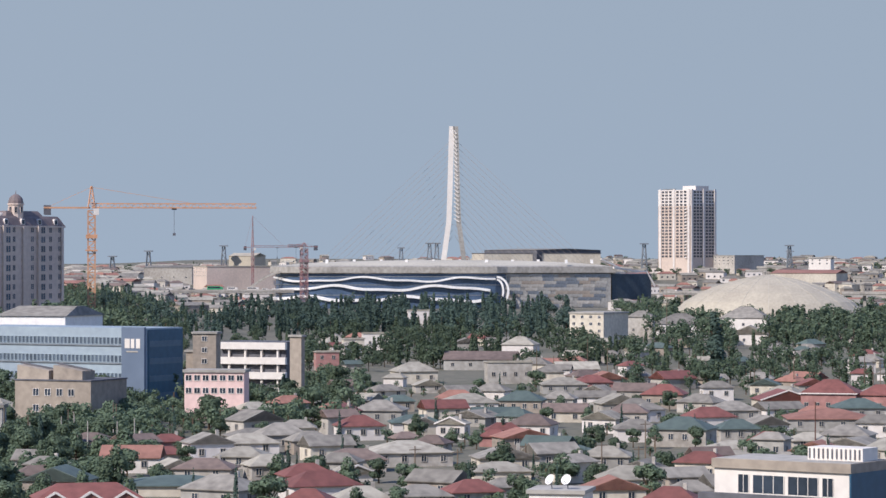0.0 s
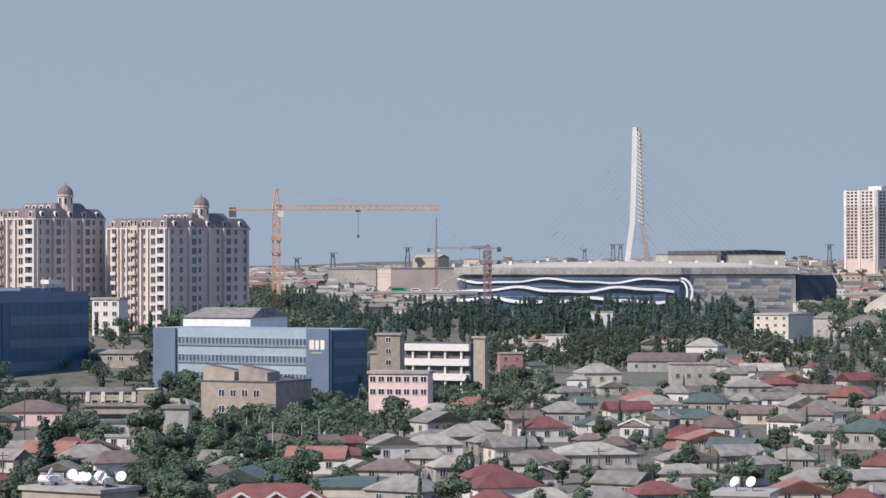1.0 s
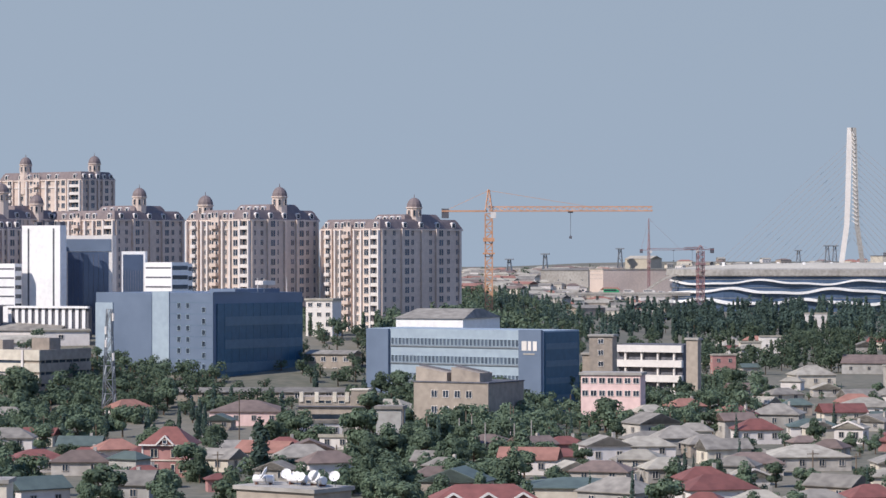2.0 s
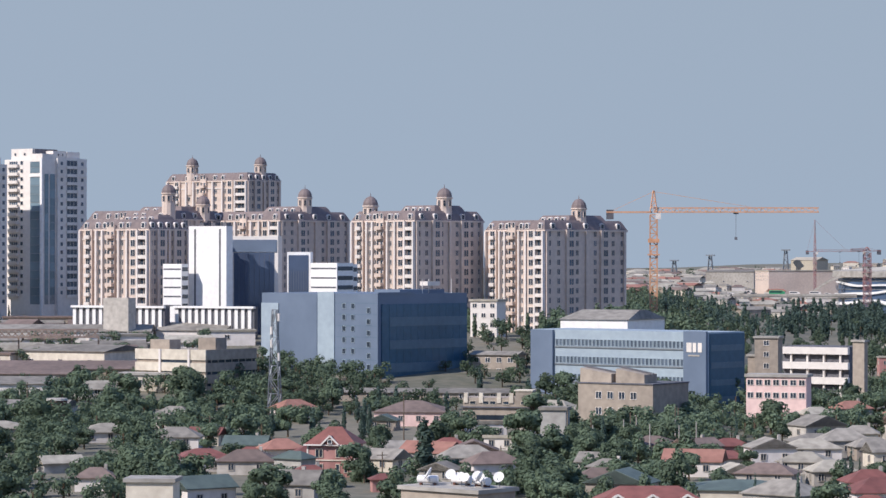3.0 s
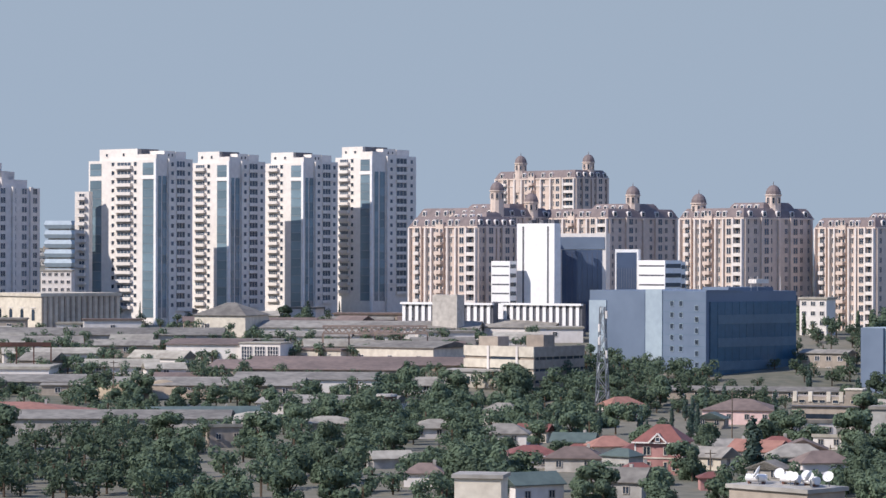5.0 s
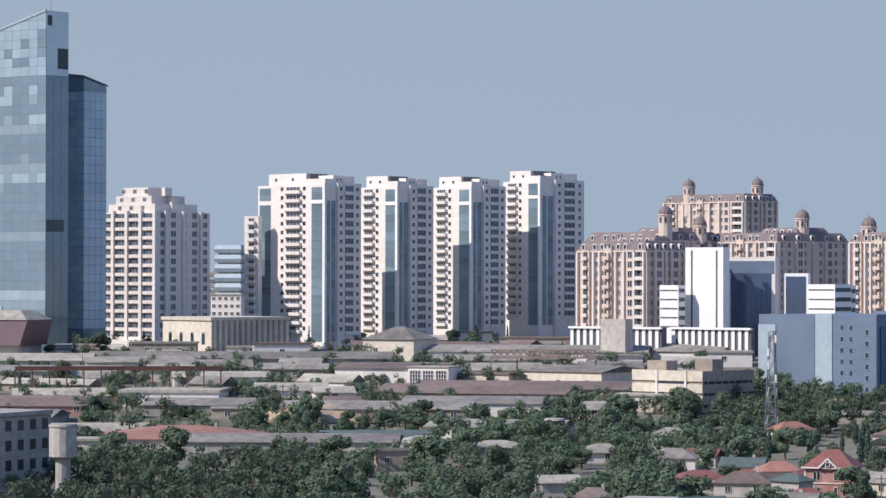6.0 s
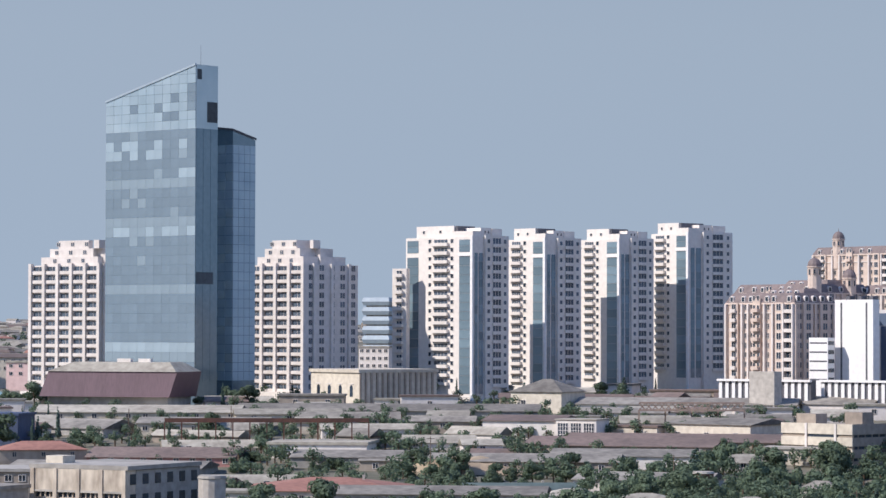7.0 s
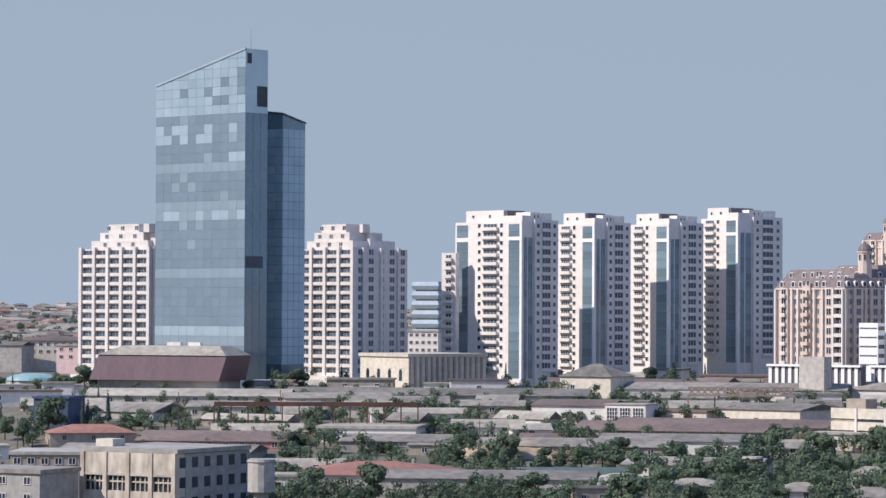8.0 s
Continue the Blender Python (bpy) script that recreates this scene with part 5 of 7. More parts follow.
def parapet_house(x, y, rot, W, D, top):
    """Tan stone building whose set-back upper storey carries stepped merlons."""
    ob = thing("stone_building", x, y, rot, "tan stone building with stepped crenellated parapet", "building")
    foot(x, y, rot, W, D)
    h = top - rise(x, y)
    part("wall", Form().box(-W, 0, -3, 0, D, h - 2.8), "tan", ob)
    part("eaves", Form().box(-W - 0.4, -0.5, h - 2.8, 0.4, D, h - 2.5), "dark_grey", ob)
    part("upper_wall", Form().box(-W, 0.6, h - 2.5, -W * 0.03, D, h - 0.3), "tan", ob)
    part("corner_tower", Form().box(-W * 0.24, 0.3, h - 2.5, 0, D * 0.6, h + 1.4), "tan", ob)
    part("coping", Form().box(-W * 0.26, 0.1, h + 1.4, 0.2, D * 0.6 + 0.2, h + 1.7), "cream", ob)
    for q in (0.96, 0.74, 0.48, 0.3):
        part("merlon", Form().box(-W * q - 0.5, 0.35, h - 1.6, -W * q + 0.5, 1.4, h + 0.9), "cream", ob, "pale stepped merlon")
    for q in (0.86, 0.67, 0.57, 0.38, 0.12):
        part("window", window_mesh(1.6, 0.9, "cream", "glass", 0), None, ob, at=facing(-W * q, 0.6 if q > 0.2 else 0.3, h - 2.0, 0))
    part("window_band", Form().box(-W * 0.8, -0.05, h - 5.8, -W * 0.2, -0.004, h - 4.6), "glass", ob)
    return ob


def slab_office(x, y, rot, W, D, top):
    """Concrete office under repair: white parapet bands and open dark floors."""
    ob = thing("balcony_office", x, y, rot, "concrete office with white balcony bands and dark open floors", "office building")
    foot(x, y, rot, W, D)
    h = top - rise(x, y)
    part("wall", Form().box(-W, 1.5, -4, 0, D, h), "dark_grey", ob)
    for r in range(4):
        z = h - 2.2 - r * 4.3
        part("parapet", Form().box(-W, 0, z, 0.3, 1.49, z + 2.0), "white", ob, "white balcony parapet")
        for j in range(4):
            part("column", Form().box(-W + W * (j + 0.5) / 4, 0.5, z - 2.4, -W + W * (j + 0.5) / 4 + 0.5, 1.4, z), "white", ob)
    return ob


slab_office(-45.9, 848.8, -18.9, 20.3, 14, 16.9)
works_hall(-64.3, 832.5, -10.6, 6.8, 5, 20.3, "tan", "concrete", 1, 0.4, "tall tan stone stair tower", floors=3)
works_hall(-71.1, 837, -10.1, 2.2, 2.5, 15, "tan", "concrete", 1, 0.4, "small tan stone annex")
works_hall(-39.6, 821, -32.2, 3.9, 1.7, 19.7, "tan", "concrete", 0, 0.4, "tall blank stone stair tower")
works_hall(-50, 738.3, -6.1, 15.2, 7.4, 13.2, "pink", "concrete", 7, 0.5, "pink-painted two-storey office with white windows", floors=2)
works_hall(73.1, 1338, -33.1, 17.9, 22.7, 16, "cream", "concrete", 4, 0.6, "cream four-storey block with grey flank", floors=4)
roof_house(-108.4, 843.1, -17.7, 21.6, 25.9, 27.2, 20.05, "bright", "white roof hall with low grey roof")
works_hall(-164.6, 945.8, -10.1, 9.2, 8.6, 28.9, "white", "pale_roof", 3, 0.5, "white four-storey block with flat roof", floors=4)
works_hall(-141.9, 848.2, -10.5, 14.1, 8.2, 15, "tan", "slate_roof", 4, 1.0, "tan stone two-storey workshop", floors=2)
parapet_house(-117.2, 724.6, -0.8, 17.6, 9.8, 7.6)
works_hall(-96.4, 642.8, -1.5, 5.7, 5, 9.3, "grey", "slate_roof", 1, 0.5, "small grey concrete hut")
works_hall(-126.3, 780.9, 5.2, 58.7, 10.9, 7, "tan", "slate_roof", 14, 1.0, "long low tan shed under a grey roof")

# works yard below the towers
panel_office(-217.5, 782.3, -22.5, 24.4, 22.8, 16.5)
works_hall(-221, 784.5, 3.7, 21.6, 7.5, 10.5, "cream", "concrete", 5, 0.5, "cream single-storey annex with flat roof")
works_hall(-256.7, 814.5, -12.5, 29.4, 24.0, 16.9, "cream", "slate_roof", 3, 1.6, "cream vaulted hall in the works yard")
works_hall(-313.6, 810.4, 9.2, 23.9, 24.0, 17.2, "white", "brown_roof", 0, 1.4, "white works hall with large gridded windows")


def grid_hall(x, y, rot, W, D, top):
    """Pale frame hall with three tall gridded windows."""
    ob = thing("grid_hall", x, y, rot, "pale blue-white frame hall with gridded windows", "shed")
    foot(x, y, rot, W, D)
    h = top - rise(x, y)
    part("wall", Form().box(-W, 0, -3, 0, D, h - 0.3), "white", ob)
    part("roof", Form().box(-W - 0.3, -0.3, h - 0.3, 0.3, D + 0.3, h), "pale_roof", ob)
    for j in range(3):
        a, b = -W + W * (0.05 + j * 0.32), -W + W * (0.31 + j * 0.32)
        p = part("window", Form().box(a, -0.06, h - 5.6, b, -0.004, h - 1.2), "glass", ob)
        for k in range(5):
            c = a + (b - a) * k / 4
            part("mullion", Form().box(c - 0.07, -0.16, h - 5.6, c + 0.07, -0.06, h - 1.2), "white", p)
            z = h - 5.6 + 4.4 * k / 4
            part("transom", Form().box(a, -0.14, z - 0.06, b, -0.062, z + 0.06), "white", p)
    return ob


grid_hall(-301.9, 808.5, 0.5, 12.7, 11.2, 16.5)
works_hall(-335.3, 847.1, 19.6, 94.7, 24.0, 19.5, "grey", "slate_roof", 0, 2.0, "very long grey works hall")
works_hall(-418.2, 806, 22.4, 63.1, 24.0, 19.1, "cream", "pale_roof", 12, 2.0, "long cream works hall with pale roof")
works_hall(-436.6, 754.8, -5, 22.5, 19.0, 15.9, "grey", "slate_roof", 0, 2.6, "grey gabled shed with dark end")
works_hall(-395.5, 780.5, 22.9, 38.8, 24.0, 16.3, "cream", "slate_roof", 8, 1.5, "cream workshop row with white windows")
works_hall(-373.9, 717.4, 17.5, 41.1, 24.0, 9.8, "rose", "brown_roof", 9, 2.4, "long brick shed with dull brown roof")
works_hall(-367.9, 686.6, 16.2, 52.1, 24.0, 7.4, "grey", "slate_roof", 0, 1.6, "low grey shed with wide sheet roof")
works_hall(-347.5, 747.1, 16.9, 28, 24.0, 11.1, "white", "pale_roof", 0, 0.6, "low white-walled shed with flat roof")
works_hall(-324.6, 734.5, 17.8, 36.5, 24.0, 9.3, "grey", "slate_roof", 0, 1.6, "low grey shed with rusty roof")
works_hall(-272.3, 745.8, 16.1, 70.4, 24.0, 8.8, "tan", "slate_roof", 8, 1.8, "long low tan workshop row")
works_hall(-256.1, 764.2, 14.5, 40.4, 24.0, 9.7, "white", "slate_roof", 0, 1.6, "long white-walled shed with dark eaves")
works_hall(-259.3, 788.5, 6.2, 55.5, 24.0, 12, "tan", "brown_roof", 0, 2.2, "wide low shed with rust-brown roof")
works_hall(-235.3, 711.1, 8.3, 35.1, 24.0, 5.9, "ivory", "slate_roof", 4, 1.6, "low pale shed with grey sheet roof")
works_hall(-252.3, 641.1, 18.5, 54.4, 24.0, 5.4, "pale", "slate_roof", 0, 1.5, "low pale shed half hidden by trees")
works_hall(-242.2, 803.3, 10.8, 64.1, 24.0, 12.8, "tan", "brown_roof", 0, 2.0, "long low hall with rust-brown roof")
works_hall(-267.4, 896, 12.6, 70.3, 24.0, 21.1, "white", "slate_roof", 0, 2.0, "long hall with white wall and grey roof")
works_hall(-247.3, 911, -4.8, 23.2, 18.6, 21.5, "ivory", "slate_roof", 0, 2.4, "gabled grey-roofed hall beside the podium")
works_hall(-339.6, 877.6, -3.8, 18, 18.0, 26.9, "cream", "slate_roof", 2, 4.0, "cream hall with broad grey hipped roof", hip=8)
works_hall(-378.5, 1052, 4.8, 13.8, 12.5, 22.5, "ivory", "slate_roof", 0, 0.5, "small cream flat-roofed block")
works_hall(-408.6, 998.6, 14.3, 24.7, 24.0, 22.5, "grey", "slate_roof", 0, 1.0, "low grey hall in front of the towers")


def arched_hall(x, y, rot, W, D, top):
    """Cream stone hall with round-arched openings and cornice."""
    ob = thing("arched_hall", x, y, rot, "cream stone hall with round-arched windows and cornice", "building")
    foot(x, y, rot, W, D)
    h = top - rise(x, y)
    part("wall", Form().box(-W, 0, -4, 0, D, h), "cream", ob)
    part("cornice", Form().box(-W - 0.5, -0.5, h - 1.0, 0.5, D + 0.5, h + 0.1), "cream", ob)
    for j in range(4):
        c = -W + W * (j + 0.7) / 4.4
        g = Form().box(c - 0.9, -0.06, h - 9, c + 0.9, -0.004, h - 6)
        pts = [(c + 0.9 * math.cos(math.pi * a / 8), -0.06, h - 6 + 0.9 * math.sin(math.pi * a / 8)) for a in range(9)]
        g.poly(pts[::-1])
        part("arched_window", g, "glass", ob)
        part("archivolt", Form().box(c - 1.3, -0.16, h - 4.9, c + 1.3, -0.004, h - 4.6), "ivory", ob)
    for j in range(14):
        part("pilaster", Form().box(0.004, D * j / 14, -4, 0.5, D * j / 14 + 0.7, h - 1), "tan", ob)
    return ob


arched_hall(-413.5, 883, -29.9, 28.4, 32, 29.4)


def ribbed_block(x, y, rot, W, D, top):
    """Far office block wrapped in bulging silver balcony rings."""
    ob = thing("ribbed_block", x, y, rot, "silver-white block with bulging horizontal rings", "building")
    h = top - rise(x, y)
    part("wall", Form().box(-W, 0, -4, 0, D, h), "pale", ob)
    for r in range(7):
        z = h - 2 - r * 4.2
        part("ring", Form().loft([[(-W - 1, -1, z), (1, -1, z), (1, D + 1, z), (-W - 1, D + 1, z)], [(-W - 1.6, -1.6, z + 1.7), (1.6, -1.6, z + 1.7), (1.6, D + 1.6, z + 1.7), (-W - 1.6, D + 1.6, z + 1.7)],
                                  [(-W - 1, -1, z + 3.5), (1, -1, z + 3.5), (1, D + 1, z + 3.5), (-W - 1, D + 1, z + 3.5)]]), "blue_light", ob)
    return ob


ribbed_block(-540.2, 1182.5, 4.6, 9.8, 9.5, 55.7)
works_hall(-518.7, 1137.3, 4.5, 13.6, 10.5, 36, "ivory", "concrete", 5, 0.5, "cream block with small windows", floors=3)
works_hall(-677.7, 1109.4, 21.4, 26.7, 21.6, 32.1, "cream", "brown_roof", 8, 1.6, "cream hall with brown roof", floors=2)
works_hall(-650.6, 1067.4, 16.4, 12.4, 9.3, 29.4, "pink", "pale_roof", 3, 0.5, "small salmon-painted block with white windows", floors=2)
works_hall(-689.2, 1078.6, 17.6, 9.7, 20.9, 30.2, "pale", "slate_roof", 0, 1.5, "pale shed with grey roof")


# ---- arena, bridge and the far plain ----
def arena(x, y, rot):
    """Long arena: dark glass base wrapped in wavy white ribbons, shallow pale roof, patterned grey panels at one end."""
    ob = thing("arena", x, y, rot, "long arena with wavy white ribbons and shallow pale roof", "arena", z=0)
    for j in range(9):
        FOOT.append((x + (j - 4) * 38, y + 60, 70))
    curve = [(-98 - 44 * math.sin(math.pi * a / 12), 60 + 60 * math.cos(math.pi * a / 12)) for a in range(13)]
    outline = curve + [(-40, -2), (20, -3), (34, -1), (42, 5), (126, 34), (128, 118), (0, 120)]
    part("glass_base", Form().prism(outline, -3, 28), "arena_glass", ob, "dark blue glass base")
    # roof: shallow lens with an overhanging rim
    cx, cy = -5, 58
    ring = lambda k, z: [(cx + (px - cx) * k, cy + (py - cy) * k, z) for px, py in outline]
    part("roof_rim", Form().loft([ring(1.0, 27.5), ring(1.035, 28.2), ring(1.03, 33.0), ring(0.98, 33.8)]), "concrete", ob, "pale roof rim")
    part("roof", Form().loft([ring(0.98, 33.8), ring(0.75, 36.2), ring(0.45, 37.6), ring(0.1, 38.2)]), "roof_pale", ob, "pale shallow roof shell")
    for j in range(11):
        px = -100 + j * 21
        part("roof_lantern", Form().box(px, 20 + (j % 3) * 18, 35.5, px + 2.2, 22 + (j % 3) * 18, 38.6), "bright", ob)
    # ribbons along the front, turning down at the corner
    front = curve[4:] + [(-84, -1), (-70, -2), (-56, -2), (-42, -2.4), (-28, -2.6), (-14, -2.8), (0, -3), (14, -3), (28, -2.4), (36, -0.5)]
    pts = []
    for (ax, ay), (bx, by) in zip(front, front[1:]):
        for s in range(4):
            pts.append((ax + (bx - ax) * s / 4, ay + (by - ay) * s / 4))
    for base, amp, ph, thick, end in ((22.5, 1.5, 0.4, 1.1, 34), (15.5, 1.7, 2.2, 1.5, 30), (7.0, 1.6, 4.0, 1.7, 26)):
        rings = []
        for px, py in pts:
            if px > end:
                break
            z = base + amp * math.sin(px * 0.075 + ph) + 0.6 * math.sin(px * 0.17 + ph * 2)
            deep = 2.4 + 0.8 * math.sin(px * 0.1 + ph)
            d = Vector((px + 40, py - 60, 0)).normalized() if px < -60 else Vector((0, -1, 0))
            p = Vector((px, py, z))
            rings.append([p, p + d * deep - Vector((0, 0, thick * 0.2)), p + d * deep + Vector((0, 0, thick)), p + Vector((0, 0, thick * 1.1))])
        part("ribbon", Form().loft(rings), "bright", ob, "white wavy ribbon band")
    for k, r in ((0, 5), (1, 9)):
        loop = []
        for a in range(9):
            t = math.pi / 2 - math.pi * 0.75 * a / 8
            loop.append(Vector((35 + r * math.cos(t), -3 - k, 14 + (9 + k * 2) * math.sin(t))))
        f = Form()
        for p, q in zip(loop, loop[1:]):
            f.bar(p, q, 0.8)
        part("ribbon_end", f, "bright", ob, "white ribbon turned down")
    # concourse slabs behind the ribbons
    for z in (10.5, 18.5, 25):
        part("floor_slab", Form().prism([(px * 1.004, py - 0.25 if py < 60 else py + 0.2) for px, py in outline], z, z + 0.5), "steel", ob)
    # patterned panels of the flat end
    way = Vector((126 - 42, 34 - 5, 0))
    n = way.length
    turn = math.degrees(math.atan2(way.y, way.x))
    rnd = random.Random(8)
    end = part("panel_wall", Form().box(0, -0.4, -3, n, -0.004, 27.4), "grey", ob, at=pose(42, 5, 0, 0, 0, turn))
    meshes = [Form().box(0, -0.7, 0, 9.6, -0.404, 2.5).mesh("panel", m) for m in ("pale", "grey", "tan", "grey", "steel")]
    for r in range(10):
        x0 = 1 + rnd.random() * 4
        while x0 < n - 10:
            part("panel", rnd.choice(meshes), None, end, at=pose(x0, 0, 1.0 + r * 2.6))
            x0 += 9.7 if rnd.random() < 0.8 else 14
    part("end_wall", Form().prism([(127, 35), (160, 62), (158, 110), (129, 117)], -3, 27), "leaf_wall", ob, "dark flank wall")
    canopy = Form()
    for a, b in (((128, 36, 28), (156, 60, 29)), ((156, 60, 29), (163, 63, 17)), ((128, 30, 32), (152, 58, 29)), ((118, 30, 39), (140, 45, 29))):
        canopy.bar(a, b, 0.6)
    part("canopy_frame", canopy, "white", ob, "white tubular canopy frame")
    arc = Form()
    for k in (0, 6):
        pts = [Vector((-168 + 36 * a / 10, 20 + k, 9 + 20 * math.sin(math.pi / 2 * a / 10))) for a in range(11)]
        for p, q in zip(pts, pts[1:]):
            arc.bar(p, q, 0.8)
    part("entrance_arch", arc, "pale", ob, "pale curved entrance arch")
    return ob


MAT["bus_green"] = material("bus_green_paint", "3f9a6a", "35855b", 0.4)
MAT["cable"] = material("dull_cable", "a49a94", rough=0.6)
MAT["arena_glass"] = material("arena_glass", "52627a", "445468", 0.25, bump=0.05)
MAT["roof_pale"] = material("pale_roof_membrane", "c2b9a8", "aaa292", 0.8, stain=0.02)
MAT["leaf_wall"] = material("dark_green_wall", "48535c", "3a444c", 0.8)
arena(7.1, 2300, -0.18)


def bridge(x, y, rot, top):
    """Cable-stayed bridge: pylon of two leaning legs joined above, stays in two fans."""
    ob = thing("bridge", x, y, rot, "white bridge pylon with fans of thin stay cables", "bridge", z=0)
    hh = top
    fork = 72
    # sunlit left leg and shaded right leg are put into two colours
    for s, m, lab in ((-1, "white", "broad pylon leg in sunlit white"), (1, "grey", "pylon leg in shaded grey")):
        wide = 2.4 if s < 0 else 2.2
        rings = []
        for z, cx in ((0, s * 22), (36, s * 9.6), (fork, s * 4.6), (fork * 1.35, s * 3.6), (hh * 0.9, s * 2.4), (hh, s * 1.8)):
            rings.append([(cx - wide, -3, z), (cx + wide, -3, z), (cx + wide, 3, z), (cx - wide, 3, z)])
        part("pylon_leg", Form().loft(rings), m, ob, lab)
    for j in range(22):
        z = fork + (hh - fork) * (j + 0.6) / 23
        part("strut", Form().bar((0.2, -3.4, z + 1.5), (5.2 - 3 * (z - fork) / (hh - fork), -3.4, z - 2), 0.45), "white", ob)
    part("deck", Form().box(-190, -8, 27, 175, 8, 30), "concrete", ob)
    for s in (-1, 1):
        for j in range(18):
            zt = fork - 12 + (hh - fork) * j / 17
            xe = s * (20 + 110 * j / 17)
            part("stay_cable", Form().bar((s * 1.0, 0, zt), (xe, -6 if j % 2 else 6, 30), 0.12), "cable", ob)
    for px in (-180, -130, -80, 90, 150):
        part("pier", Form().box(px - 2, -5, -3, px + 2, 5, 27), "concrete", ob)
    return ob


bridge(9.9, 2700, 0.0, 160.39)


def dome_hall(x, y, rot, W, H):
    """Shallow ribbed dome of pale membrane."""
    ob = thing("dome_hall", x, y, rot, "shallow pale ribbed membrane dome", "sports hall")
    for j in range(-3, 4):
        FOOT.append((x + j * W * 0.14, y, W * 0.12))
    a, b = W / 2, W * 0.36
    n, steps = 40, 7
    rings = []
    for i in range(steps + 1):
        t = math.pi / 2 * i / steps
        k = max(0.01, math.cos(t) ** 1.5)
        rings.append([(a * k * math.cos(2 * math.pi * j / n), b * k * math.sin(2 * math.pi * j / n), H * math.sin(t)) for j in range(n)])
    shell = part("shell", Form().loft(rings), "dome", ob, "pale membrane shell")
    for j in range(0, n, 2):
        f = Form()
        for i in range(steps - 1):
            p, q = Vector(rings[i][j]), Vector(rings[i + 1][j])
            f.bar(p, q, 0.14)
        part("rib", f, "roof_pale", shell)
    part("ring_wall", Form().loft([[(px * 1.01, py * 1.01, -6) for px, py, _ in rings[0]], [(px * 1.01, py * 1.01, 1.2) for px, py, _ in rings[0]]]), "concrete", ob)
    return ob


dome_hall(203.7, 1838.8, -6.32, 122.7, 29.98)


def far_tower(x, y, rot, W, D, top):
    ob = thing("apartment_tower", x, y, rot, "beige high-rise tower with stacked loggias, upper floors whiter", "apartment building")
    h = top - rise(x, y)
    part("wall", Form().box(-W, 0, -10, 0, D, h - 16), "beige", ob)
    part("upper_wall", Form().box(-W - 0.1, -0.1, h - 16, 0.1, D, h), "ivory", ob)
    part("roof_house", Form().box(-W * 0.4, D * 0.2, h, W * 0.0, D * 0.7, h + 4), "ivory", ob)
    part("roof_rail", Form().box(-W * 0.9, 1, h, -W * 0.5, 2, h + 1.2), "steel", ob)
    for q in (0.05, 0.5, 0.93):
        part("pier", Form().box(-W * q - 1.2, -0.9, -10, -W * q + 1.2, -0.12, h + 0.8), "ivory", ob)
        part("pier", Form().box(0.12, D * q - 1.0, -10, 0.9, D * q + 1.0, h + 0.8), "ivory", ob)
    m = window_mesh(3.4, 2.2, "beige", "glass", 1)
    lg = balcony_mesh(3.8, 1.2, "ivory", "ivory", True)
    for f in range(21):
        z = h - 3.6 - f * 3.2
        for q in (0.16, 0.28, 0.4, 0.62, 0.74, 0.85):
            part("window", m, None, ob, at=facing(-W * q, -0.1, z + 0.4, 0))
            part("window", m, None, ob, at=facing(0.1, D * q, z + 0.4, 90))
        if f > 4:
            part("loggia", lg, None, ob, at=facing(-W * 0.11, -0.1, z, 0))
    return ob


far_tower(245.1, 2909.7, -46.8, 43.1, 38.6, 106.9)


def lattice(f, x, y, z0, z1, half, step, r, taper=1.0):
    """Square lattice mast."""
    n = max(2, round((z1 - z0) / step))
    c = lambda t: half * (1 + (taper - 1) * t)
    for sx, sy in ((-1, -1), (1, -1), (1, 1), (-1, 1)):
        f.bar((x + sx * half, y + sy * half, z0), (x + sx * c(1), y + sy * c(1), z1), r)
    for i in range(n):
        a, b = c(i / n), c((i + 1) / n)
        za, zb = z0 + (z1 - z0) * i / n, z0 + (z1 - z0) * (i + 1) / n
        s = 1 if i % 2 else -1
        f.bar((x - a * s, y - a, za), (x + b * s, y - b, zb), r * 0.7)
        f.bar((x + a, y - a * s, za), (x + b, y + b * s, zb), r * 0.7)
        f.bar((x - a * s, y + a, za), (x + b * s, y + b, zb), r * 0.7)
        f.bar((x - a, y - a * s, za), (x - b, y + b * s, zb), r * 0.7)
        f.bar((x - b, y - b, zb), (x + b, y - b, zb), r * 0.7)
    return f


